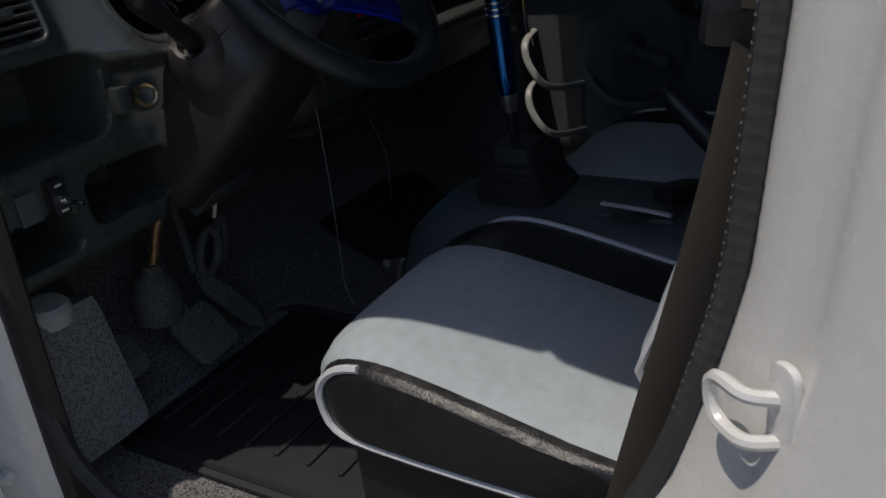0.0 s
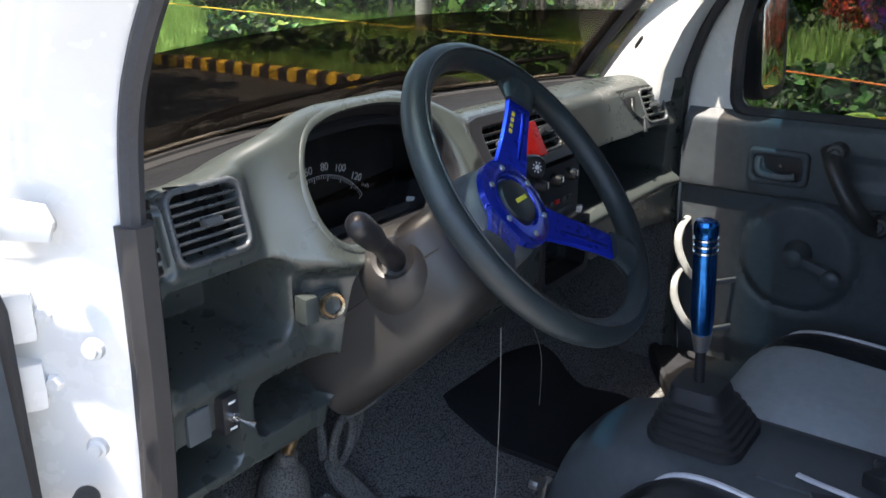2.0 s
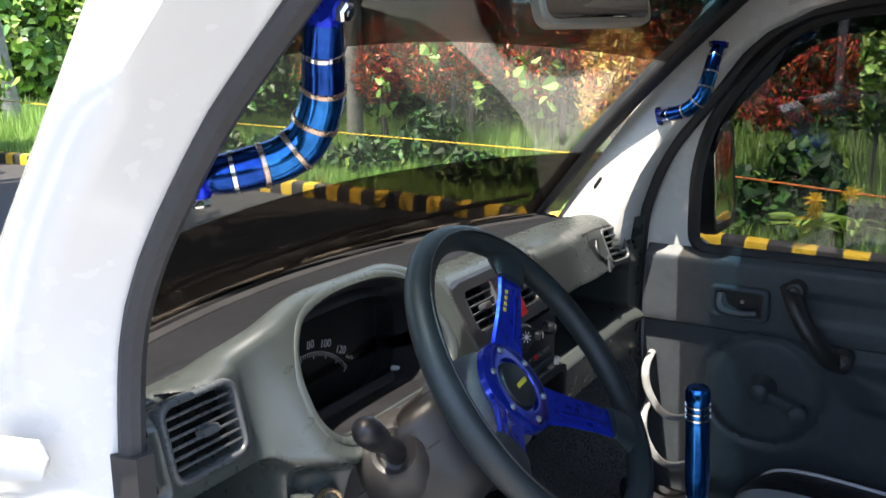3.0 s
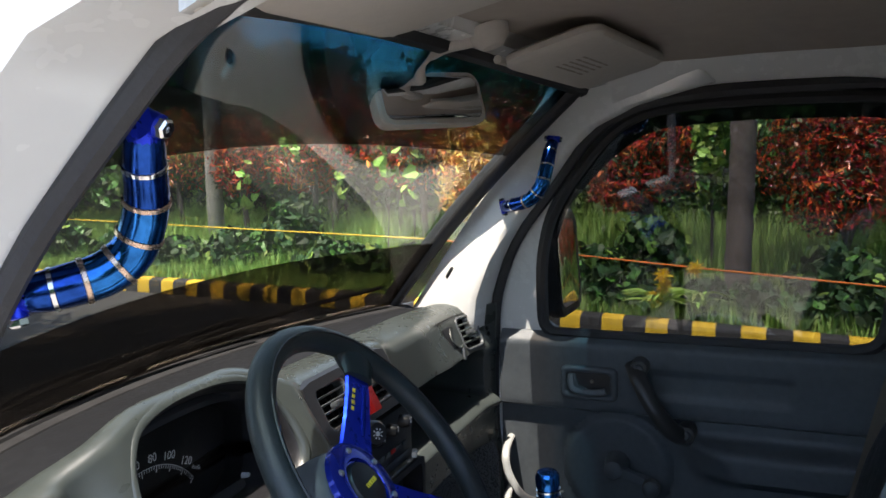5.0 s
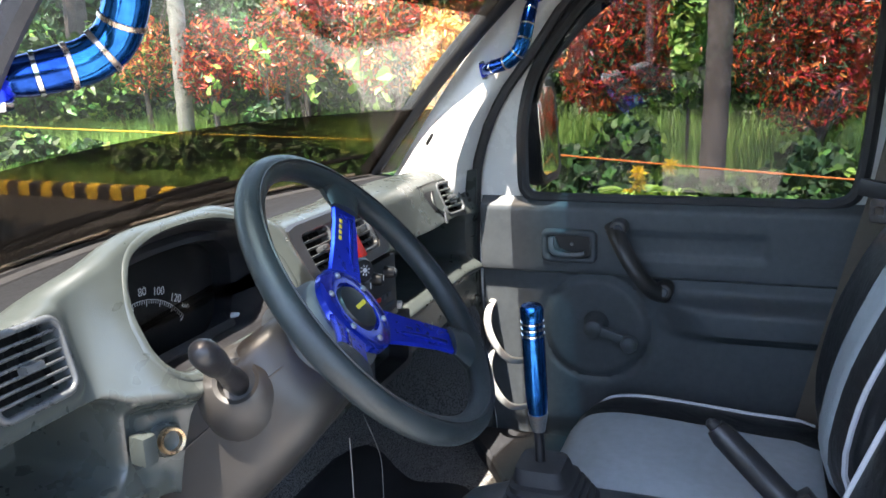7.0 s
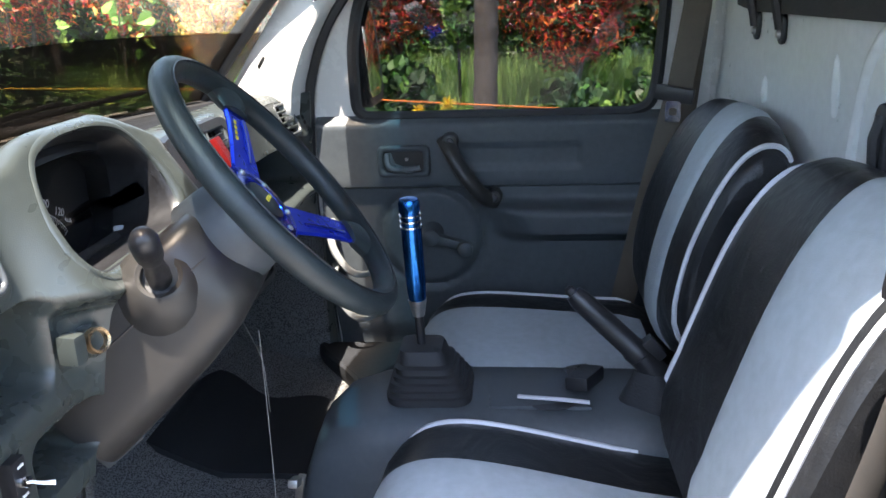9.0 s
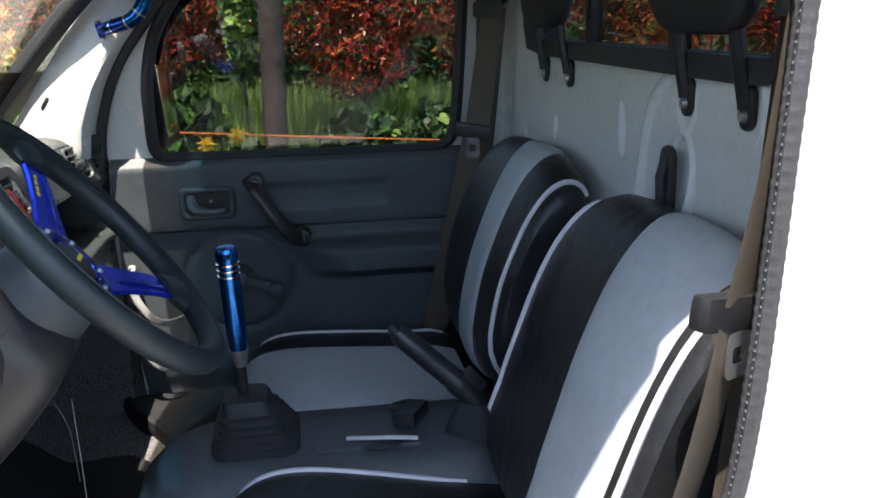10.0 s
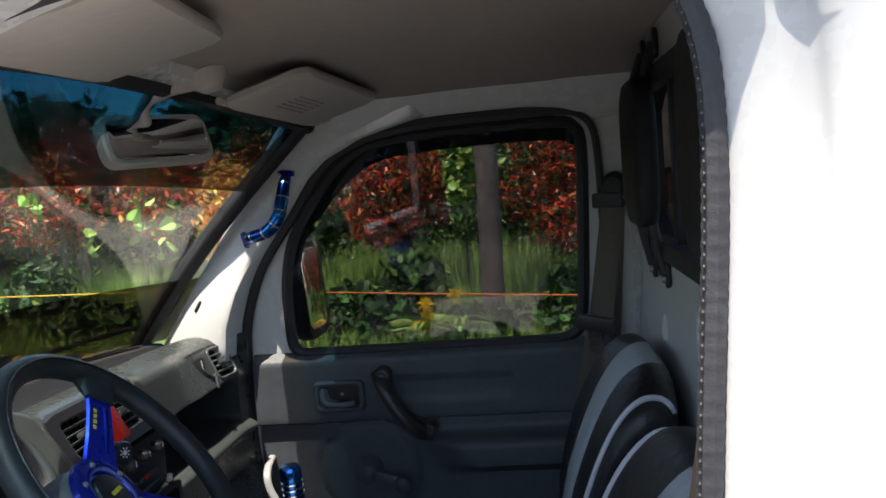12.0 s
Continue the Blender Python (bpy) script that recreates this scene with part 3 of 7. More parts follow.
        rear = [1 - sstep(.13, .22, q.y) for q in line]
        bm = bm_new()
        add_tube(bm, line, [(.0125 if sx > 0 else .0102) - (.0007 * rear[i] if i % 3 == 0 else 0) - (.0048 * rear[i] if sx > 0 else .0012 * rear[i]) for i in range(m)], 8, loop=True)
        strip_part = part("weatherstrip", bm, GREYRUB, pil, "ribbed dark rubber door seal")
        if sx < 0:
            bm = bm_new()
            for i in range(0, m, 2):
                if rear[i] > .9 and line[i].z > .75:
                    add_box(bm, line[i] + Vector((-.0050, .0078, 0)), (.0013, .0012, .0016), tilt(0, 20, 0))
            part("stitching", bm, STITCH, strip_part, "pale dotted stitching")
        # flat flange cover behind the lower front run
        bm = bm_new()
        if sx > 0:
            add_loft(bm, [[(XC + .634 + a, y + b, z) for a, b in ((-.002, -.014), (-.002, .012), (-.040, .016), (-.046, .0), (-.030, -.014))] for z, y in ((.60, .806), (.82, .824), (.95, .836), (1.08, .838), (1.205, .832))])
        else:
            add_loft(bm, [[(XC - .594 + a, y + b, z) for a, b in ((-.004, .015), (-.009, .010), (-.010, -.004), (-.005, -.015), (.010, -.017), (.020, -.004), (.020, .014))] for z, y in ((.62, .868), (.86, .852), (1.0, .840), (1.08, .836), (1.214, .833))])
        part("flange_trim", bm, DASH if sx > 0 else FLANGEM, pil, "grey plastic flange cover" if sx > 0 else "dark plastic flange cover")


def windscreen():
    w = thing("windscreen", (XC, 1.165, 1.195), "raked clear windscreen with tinted film along its top and painted darkness where no haze is reflected at its foot", "windscreen", kind="structure")
    xs = [XC + .632 * (i / 12 - 1) for i in range(25)]

    def sheet(s0, s1, d, th, mt, nm):
        bm = bm_new()
        rows = []
        for k in range(9):
            s = s0 + (s1 - s0) * k / 8
            line = [ws_point(XC + (x - XC) * (1 - .03 * s), s, d) for x in xs]
            back = [ws_point(XC + (x - XC) * (1 - .03 * s), s, d + th) for x in xs]
            rows.append(line + back[::-1])
        add_loft(bm, rows)
        ob = part(nm, bm, mt, w, sharp=60)
        ob.visible_shadow = False
        return ob
    sheet(0.0, 1.0, 0.0, .005, GLASS, "pane")
    sheet(0.715, .99, .0065, .0008, FILM, "sunstrip").visible_shadow = True
    # dark sheet standing for the part of the glass that reflects no haze
    sheet(0.012, .318, .0065, .0008, LOWSHADE, "no_glare_sheet")
    # rubber round the edge
    bm = bm_new()
    add_tube(bm, [ws_point(XC - .58 + 1.16 * i / 24, 1.0, .004) for i in range(25)], .016, 8)
    part("seal", bm, RUBBER, w)
    bm = bm_new()
    rings = []
    for i in range(25):
        x = XC - .595 + 1.19 * i / 24
        y = ws_y(x)
        rings.append([(x, y - .040, 1.184), (x, y - .034, 1.192), (x, y - .020, 1.194), (x, y - .017, 1.1905), (x, y - .014, 1.196), (x, y - .004, 1.1975), (x, y + .006, 1.19), (x, y + .006, 1.168), (x, y - .040, 1.168)])
    add_loft(bm, rings)
    part("seal", bm, RUBBER, w, "black rubber along the foot of the glass")
    # thin white line above the seal, with two gaps
    for x0, x1 in ((.10, .583), (.632, 1.02), (1.05, 1.17)):
        bm = bm_new()
        add_tube(bm, [(x, ws_y(x) - .005, 1.2005) for x in (x0 + (x1 - x0) * i / 12 for i in range(13))], .0026, 6)
        part("white_line", bm, WHITE, w, "thin white line along the foot of the glass")
    for sg in (-1, 1):
        bm = bm_new()
        add_tube(bm, [Vector((XC + sg * (side_x(ws_point(XC + sg * .56, i / 16).z) - .046), *ws_point(XC + sg * .56, i / 16, .002)[1:])) for i in range(17)], .019, 10)
        part("seal", bm, RUBBER, w)


def header_rail():
    bm = bm_new()
    rings = []
    for i in range(17):
        x = XC + .58 * (i / 8 - 1)
        y, z = ws_top(x), ws_top_z(x)
        rings.append([(x, y + .008, z + .006), (x, y - .02, z - .003), (x, y - .052, z + .003), (x, y - .06, z + .03), (x, y + .02, z + .04)])
    add_loft(bm, rings)
    solid("header", bm, WHITE, "white steel header rail above the windscreen", "trim", "structure")


cab_floor()
rear_wall()
rear_window()
ceiling()
side_frames()
windscreen()
header_rail()


# ---- passenger door ----
def passenger_door():
    door = thing("door_passenger", (1.26, .45, .62), "closed white passenger door with dark grey plastic inner trim", "door", kind="structure")
    # painted window frame
    outer = [(y, z) for y, z in OPENING if z >= 1.15] + [(.056, 1.13), (.827, 1.13)]
    bm = bm_new()
    add_pierced(bm, outer, GLASS_EDGE, (.40, 1.38), passenger, -.004, .03, 96)
    part("window_frame", bm, WHITE, door)
    # outer skin below the window
    bm = bm_new()
    add_box(bm, (1.285, .44, .88), (.03, .77, .53), bev=.01)
    part("outer_panel", bm, WHITE, door)
    # dark rubber run round the glass
    bm = bm_new()
    add_tube(bm, [passenger(y, z, -.006) for y, z in cut_curve(GLASS_EDGE)], .012, 8, loop=True)
    part("glass_run", bm, RUBBER, door)
    bm = bm_new()
    rows = []
    for y, z in smooth_path2([(.722, 1.34), (.70, 1.40), (.655, 1.464), (.60, 1.528), (.54, 1.567), (.46, 1.583), (.32, 1.589), (.15, 1.587), (.112, 1.572)], 4):
        k = .036 - .014 * sstep(.58, .70, y)
        dy, dz = -.6 * sstep(.50, .68, y) - .1, -1.0 + .45 * sstep(.55, .70, y)
        rows.append([passenger(y, z, .020), passenger(y + dy * k * .4, z + dz * k * .6, .036), passenger(y + dy * k, z + dz * k, .040), passenger(y + dy * k, z + dz * k, .037), passenger(y + dy * k * .4, z + dz * k * .6, .033), passenger(y, z, .017)])
    add_loft(bm, rows)
    part("rain_visor", bm, HEADPAD, door, "dark plastic rain visor over the glass")
    bm = bm_new()
    gl = by_angle(GLASS_EDGE, (.40, 1.38), 96)
    add_loft(bm, [[passenger(y, z, .010) for y, z in gl], [passenger(y, z, .014) for y, z in gl]])
    ob = part("pane", bm, SIDEGLASS, door)
    ob.visible_shadow = False

    # moulded trim panel
    def face(y, z):
        x = 1.240 + .014 * (1 - sstep(.996, 1.004, z))
        x += .020 * sstep(1.125, 1.150, z) ** 2
        x -= .042 * sbox(z, .905, .945, .030) * (1 - sstep(.36, .47, y + (.925 - z) * .6)) * (1 - .25 * sstep(.16, .06, y))
        x += .007 * sbox(y, .27, .515, .006) * sbox(z, 1.045, 1.085, .006)
        r = math.hypot(y - .580, z - .890)
        x += .006 * math.exp(-((r - .109) / .006) ** 2) - .006 * (1 - sstep(.095, .107, r))
        x += .003 * math.exp(-((z - 1.0) / .003) ** 2)
        x += .012 * (1 - sstep(.64, .70, z))
        return x
    ny, nz = 96, 84
    bm = bm_new()
    rows = []
    for j in range(nz + 1):
        z = .590 + (1.150 - .590) * j / nz
        y1 = .812 - .02 * sstep(.85, .65, z)
        row = [bm.verts.new((face(.10 + (y1 - .10) * i / ny, z), .10 + (y1 - .10) * i / ny, z)) for i in range(ny + 1)]
        rows.append(row)
    for a, b in zip(rows, rows[1:]):
        for i in range(ny):
            bm.faces.new((a[i], a[i + 1], b[i + 1], b[i]))
    edge = rows[0] + [r[-1] for r in rows[1:]] + rows[-1][-2::-1] + [r[0] for r in rows[-2:0:-1]]
    back = [bm.verts.new((1.268, v.co.y, v.co.z)) for v in edge]
    for i in range(len(edge)):
        j = (i + 1) % len(edge)
        bm.faces.new((edge[i], edge[j], back[j], back[i]))
    bm.faces.new(back)
    part("trim_panel", bm, TRIM, door, "dark grey moulded plastic trim", sharp=45)
    # inner release handle in its bezel
    m = along((1.236, .630, 1.058), (-1, 0, 0), (0, -1, 0))
    bm = bm_new()
    ro, ri = rrect(.110, .066, .012, 3), rrect(.082, .042, .008, 3)
    rings = [[m @ Vector((u, v, d)) for u, v in by_angle(q, (0, 0), 64)] for q, d in ((ro, -.006), (ro, .002), (rrect(.106, .062, .011, 3), .006), (rrect(.098, .055, .010, 3), .0075), (rrect(.086, .046, .009, 3), .006), (ri, .001), (ri, -.006))]
    add_loft(bm, rings, loop=True)
    bez = part("handle_bezel", bm, TRIM, door, sharp=60)
    bm = bm_new()
    add_slab(bm, rrect(.086, .046, .006, 3), m @ Matrix.Translation((0, 0, -.004)), .004)
    part("handle_well", bm, BLACK, bez)
    bm = bm_new()
    pts = [m @ Vector(p) for p in ((-.034, .016, .005), (-.033, -.002, .009), (-.022, -.013, .012), (.010, -.015, .014), (.034, -.011, .012))]
    add_tube(bm, smooth_path(pts, 5), .0068, 8, flat=.8)
    add_slab(bm, [(-.038, .018), (-.038, -.008), (-.022, -.018), (.010, -.016), (-.018, -.004), (-.026, .018)], m @ Matrix.Translation((0, 0, .002)), .005, .001)
    part("release_lever", bm, VENTM, bez)
    bm = bm_new()
    add_lathe(bm, [(0, .004), (.003, .004), (.004, 0)], m @ Matrix.Translation((.006, .004, 0)), 10)
    part("lever_screw", bm, STEEL, bez)
    # pull grip with a boss at either end
    bm = bm_new()
    pts = smooth_path([(1.232, .540, 1.100), (1.204, .530, 1.084), (1.190, .506, 1.044), (1.190, .480, 1.008), (1.202, .460, .986), (1.226, .442, .978)], 6)
    n = len(pts)
    add_tube(bm, pts, [.0165 + .004 * abs(2 * i / (n - 1) - 1) ** 4 for i in range(n)], 12, flat=.72)
    grip = part("pull_grip", bm, COLUMNM, door)
    for p in ((1.214, .532, 1.100), (1.208, .445, .984)):
        bm = bm_new()
        add_lathe(bm, [(.009, .005), (.0145, .004), (.0165, -.002), (.0175, -.030)], along(p, (-1, 0, 0)), 18)
        part("grip_boss", bm, COLUMNM, grip)
    for p in ((1.208, .532, 1.100), (1.202, .445, .984)):
        bm = bm_new()
        add_lathe(bm, [(.0, .003), (.006, .003), (.0085, .001), (.010, -.002), (.010, -.006)], along(p, (-1, 0, 0)), 14)
        part("screw_cap", bm, VENTM, grip)
    # window winder
    bm = bm_new()
    add_lathe(bm, [(.0, .050), (.012, .049), (.0175, .044), (.0190, .030), (.023, .008), (.025, 0)], along((1.246, .577, .901), (-1, 0, 0)), 24)
    add_loft(bm, [[(x, y + a * .31, z + a) for x, a in ((1.216, -w), (1.2045, -w * .75), (1.2025, 0), (1.2045, w * .75), (1.216, w))] for y, z, w in ((.577, .901, .0150), (.560, .8957, .0140), (.530, .8866, .0130), (.505, .879, .0140), (.496, .8763, .0120))])
    wind = part("window_winder", bm, TRIM, door)
    bm = bm_new()
    add_lathe(bm, [(.0, .022), (.011, .021), (.0155, .017), (.0165, .010), (.0165, .002), (.013, -.006)], along((1.203, .505, .879), (-1, 0, 0)), 18)
    part("winder_knob", bm, TRIM, wind)
    # storage pocket at the foot of the door, with pale rims
    for zc in (.875, .775):
        bm = bm_new()
        pts = [(1.262, .794, zc + .056), (1.190, .785, zc + .045), (1.172, .775, zc + .01), (1.172, .750, zc - .03), (1.190, .722, zc - .048), (1.262, .685, zc - .056)]
        add_tube(bm, smooth_path(pts, 6), .0075, 8, flat=.5)
        part("pocket_rim", bm, POCKETM, door, "pale plastic pocket rim")


passenger_door()


def door_mirror():
    th = thing("door_mirror", (1.34, .78, 1.2), "black plastic door mirror outside the passenger window", "mirror")
    m = along((1.43, .728, 1.265), (-.05, -1, .08), (1, -.05, 0))
    bm = bm_new()
    add_loft(bm, [[m @ Vector((x * k, y * k, z)) for x, y in rrect(.165, .225, .035, 4)] for k, z in ((.55, -.06), (.90, -.040), (1, -.012), (1, .008), (.95, .013), (.86, .010))])
    part("housing", bm, BLACK, th)
    bm = bm_new()
    add_slab(bm, rrect(.128, .185, .025, 4), m @ Matrix.Translation((0, 0, .009)), .004, .0015)
    part("mirror_glass", bm, MIRROR, th)
    bm = bm_new()
    add_tube(bm, smooth_path([(1.285, .80, 1.20), (1.33, .785, 1.215), (1.40, .77, 1.235)], 5), .014, 8)
    part("arm", bm, BLACK, th)


door_mirror()


# ---- dashboard ----
def dash_top(x):
    return 1.214 + .058 * sstep(.09, .32, x) * (1 - sstep(.425, .570, x)) + .013 * sbox(x, .52, .77, .10) - .006 * sstep(.85, 1.2, x) - .012 * sstep(1.165, 1.25, x)


def brow(x):
    """Radius of the moulding's upper edge."""
    return .010 + .014 * sstep(.80, .86, x)


def well(x, z, x0, x1, z0, z1, r, e=.007):
    """1 inside a rectangle with round corners, 0 outside, with a soft wall e wide."""
    dx, dz = abs(x - (x0 + x1) / 2) - (x1 - x0) / 2 + r, abs(z - (z0 + z1) / 2) - (z1 - z0) / 2 + r
    d = math.hypot(max(dx, 0), max(dz, 0)) + min(max(dx, dz), 0) - r
    return 1 - sstep(-e / 2, e / 2, d)


def dash_base(x, z):
    """How far forward the dash face stands at x and height z, without its wells."""
    hood = sbox(x, .255 + .045 * sstep(1.135, 1.10, z), .500, .065)
    y = .842 + .25 * max(0, z - 1.12)
    yh = .792 + .53 * (z - 1.12) if z > 1.12 else .792 + .25 * (1.12 - z)
    y = y * (1 - hood) + max(yh, .78) * hood
    y += (.30 * max(0, z - 1.14) - .040) * sbox(x, .535, .785, .045) * sstep(.93, .98, z)
    # the far end leans back and wraps towards the door
    y += .22 * (z - 1.15) * sbox(x, 1.04, 1.3, .10) * sstep(1.10, 1.13, z) - .020 * sstep(1.15, 1.25, x)
    y += .09 * sstep(.965, .90, z) * sbox(x, .30, .53, .04)
    y -= .030 * sbox(x, .82, 1.21, .015) * math.exp(-((z - 1.014) / .015) ** 2)
    # soft rolls along the mouldings
    y -= .006 * sbox(x, .07, .25, .02) * math.exp(-((z - 1.030) / .012) ** 2)
    y -= .005 * sbox(x, .08, .30, .02) * math.exp(-((z - 1.122) / .010) ** 2)
    # raised band round the vents at both ends
    y -= .004 * well(x, z, .080, .192, 1.146, 1.232, .016, .010)
    y += .005 * well(x, z, .066, .089, 1.150, 1.224, .006, .004)
    # foot of the moulding turns in
    return y + .05 * sstep(.925, .893, z)


def dash_face(x, z):
    y = dash_base(x, z)
    # cluster well, open trays and pockets, heater opening
    y += .120 * well(x, z, .071, .214, 1.050, 1.130, .016, .018)
    y += .110 * well(x, z, .061, .138, .936, .981, .010, .010)
    y += .110 * well(x, z, .168, .276, .952, 1.006, .012, .010)
    y += .130 * well(x, z, .832, 1.195, 1.032, 1.118, .016, .010)
    y += .020 * well(x, z, .645, .798, 1.050, 1.140, .008, .010)
    # ducts behind the air vents
    for cx, cz, w, h in ((.137, 1.190, .074, .058), (1.168, 1.160, .058, .054), (.604, 1.186, .066, .050), (.718, 1.186, .062, .050)):
        y += .034 * well(x, z, cx - w / 2, cx + w / 2, cz - h / 2, cz + h / 2, .006, .006)
    y += .120 * well(x, z, .680, .812, .958, 1.038, .010, .010)
    return y


def cluster_edge(x, z, o=0.0):
    """Below 0 inside the instruments' opening, grown by o."""
    u, v = x - .373, z - 1.199
    hv = .066 - .030 * abs(u / .126) ** 2.6 if v > 0 else .064
    dx, dz = abs(u) - .126 - o + .042, abs(v) - hv - o + .042
    return math.hypot(max(dx, 0), max(dz, 0)) + min(max(dx, dz), 0) - .042


def cluster_ring(o, dy, back=None, drop=0.0, top=1.0):
    out = []
    for u, v in resample(rrect(.252 + 2 * o, .128 + 2 * o, .042 + o, 10), 120):
        v += .002 - .030 * abs(u / .126) ** 2.6 if v > 0 else 0
        x, z = .373 + u, 1.199 + v * (1 if v < 0 else top) - (drop if v < 0 else 0)
        zc = min(1.199 + v, dash_top(x) - .0008)
        k = max(0.0, (zc - dash_top(x) + .010) / .010)
        front = dash_base(x, zc) + .010 * (1 - math.sqrt(1 - k * k))
        out.append((x, front + dy if back is None else back, min(z, dash_top(x) - .0008)))
    return out


def dash_top_z(x, y):
    """Height of the moulding's upper side at x, y."""
    zt = dash_top(x)
    y0, y1 = dash_base(x, zt) + brow(x), ws_y(x) - .036
    s = min(1.0, max(0.0, (y - y0) / (y1 - y0)))
    low = min(zt, 1.214, dash_top(max(x, .60)))
    return low + (zt - low) * (1 - sstep(-.004, .072, y - y0)) + .003 * math.sin(math.pi * min(1, s * 3)) + (1.188 - low) * sstep(.10, .95, s)


def pad_front(x):
    """Front edge of the dark pad on the dash."""
    return .950 + .006 * sbox(x, .30, .46, .10)


def dashboard():
    dash = thing("dashboard", (XC, 1.0, .88), "worn grey-green plastic dashboard with open trays", "dashboard")
    nx, nz, nt = 420, 150, 26
    bm = bm_new()
    rows = []
    for i in range(nx + 1):
        x = .047 + (1.246 - .047) * i / nx
        zt, rb = dash_top(x), brow(x)
        zb = .893 + .032 * sbox(x, .28, 1.3, .05)
        line = []
        for j in range(nz + 1):
            z = zb + (zt - zb) * j / nz
            y = dash_face(x, z)
            k = max(0.0, (z - (zt - rb)) / rb)
            y += rb * (1 - math.sqrt(max(0.0, 1 - k * k)))
            line.append((x, y, z))
        y0, y1 = line[-1][1], ws_y(x) - .036
        for j in range(1, nt + 1):
            y = y0 + (y1 - y0) * j / nt
            line.append((x, y, dash_top_z(x, y) - .012 * sstep(pad_front(x), pad_front(x) + .02, y)))
        line.append((x, y1, zb))
        rows.append([bm.verts.new(p) for p in line])
    n = len(rows[0])
    for a, b in zip(rows, rows[1:]):
        for j in range(n):
            c = (a[j].co + b[(j + 1) % n].co) / 2
            if j < nz and c.y < .95 and cluster_edge(c.x, c.z, .0015) < 0:
                continue
            bm.faces.new((a[j], a[(j + 1) % n], b[(j + 1) % n], b[j]))
    bm.faces.new(rows[0][::-1])
    bm.faces.new(rows[-1])
    part("moulding", bm, DASH, dash, sharp=50)
    # soft dark pad on top, against the glass
    bm = bm_new()
    rings = []
    for i in range(121):
        x = .052 + (1.228 - .052) * i / 120
        y0, y1 = pad_front(x), ws_y(x) - .033
        line = [(y0 - .003, -.012), (y0 - .002, .0), (y0 + .002, .0018)] + [(y0 + (y1 - y0) * k / 10, .002) for k in range(1, 11)]
        rings.append([(x, y, dash_top_z(x, y) + d) for y, d in line] + [(x, y1, 1.16), (x, y0 - .003, 1.16)])
    add_loft(bm, rings)
    part("top_pad", bm, DASHTOP, dash, "dark soft dash pad", sharp=50)
    # instrument cluster: lip, liner, face, print, lens
    bm = bm_new()
    add_loft(bm, [cluster_ring(.0085, .003), cluster_ring(.006, -.0008), cluster_ring(.003, -.0018), cluster_ring(-.0005, -.001), cluster_ring(-.002, .003), cluster_ring(-.002, .012, None, 0, .90), cluster_ring(.0085, .012, None, 0, .84)], loop=True)
    part("cluster_lip", bm, DASH, dash, sharp=70)
    bm = bm_new()
    rings = [cluster_ring(-.001, .003), cluster_ring(-.003, .006), cluster_ring(-.004, .012, None, .004, .89), cluster_ring(-.006, .03, None, .010, .80), cluster_ring(-.006, 0, .890, .026, .60), cluster_ring(-.006, 0, .924, .036, .45)]
    add_loft(bm, rings + [cluster_ring(.0, 0, .934, .036, .45), cluster_ring(.002, 0, .890, .030, .62), cluster_ring(-.002, .03, None, .012, .82), cluster_ring(.001, .012, None, .006, .91)], loop=True)
    part("cluster_shroud", bm, BLACK, dash, "black inner shroud of the instruments", sharp=60)
    bm = bm_new()
    add_box(bm, (.373, .889, 1.113), (.236, .014, .020), tilt(18, 0, 0), .003)
    part("cluster_ledge", bm, SCUFFED, dash, "dusty grey ledge below the instruments")
    bm = bm_new()
    add_loft(bm, [cluster_ring(.0, 0, .926, .036, .45), cluster_ring(.0, 0, .932, .036, .45)])
    gauge = part("cluster_face", bm, MATTBLACK, dash, "matt black instrument face with white print")
    m = along((.3546, .9255, 1.0808), (0, -1, 0), (1, 0, 0))
    for nm, deg in (("40", 113), ("60", 98.5), ("80", 84), ("100", 69), ("120", 51.5)):
        t = radians(deg)
        add_text("numeral", nm, m @ Matrix.Translation((.1065 * math.cos(t), .1065 * math.sin(t), .0004)) @ Matrix.Rotation((t - math.pi / 2) * .55, 4, 'Z'), .0135, PRINT, gauge)
    t = radians(40)
    add_text("unit_print", "km/h", m @ Matrix.Translation((.108 * math.cos(t), .108 * math.sin(t), .0004)) @ Matrix.Rotation(radians(-25), 4, 'Z'), .0075, PRINT, gauge)
    for k in range(37):
        t = radians(122 - 2.35 * k)
        r1 = .0895 if k % 6 == 0 else .0925
        bm = bm_new()
        mm = m @ Matrix.Rotation(t, 4, 'Z')
        add_box(bm, mm @ Vector(((r1 + .0965) / 2, 0, .0003)), (.0965 - r1, .0007 if k % 6 else .0011, .0004), mm.to_3x3())
        part("scale_tick", bm, PRINT, gauge)
    bm = bm_new()
    add_tube(bm, [m @ Vector((.097 * math.cos(radians(122 - 3 * k)), .097 * math.sin(radians(122 - 3 * k)), .0003)) for k in range(29)], .0004, 5)
    part("scale_arc", bm, PRINT, gauge)
    bm = bm_new()
    add_lathe(bm, [(0, .012), (.003, .012), (.0038, .009), (.0038, 0)], along((.484, .894, 1.126), (0, -1, .1)), 12)
    part("trip_button", bm, PANEL, gauge)
    bm = bm_new()
    add_loft(bm, [cluster_ring(-.008, 0, .896, .025, .57), cluster_ring(-.008, 0, .8975, .025, .57)])
    ob = part("cluster_lens", bm, LENS, gauge)
    ob.visible_shadow = False

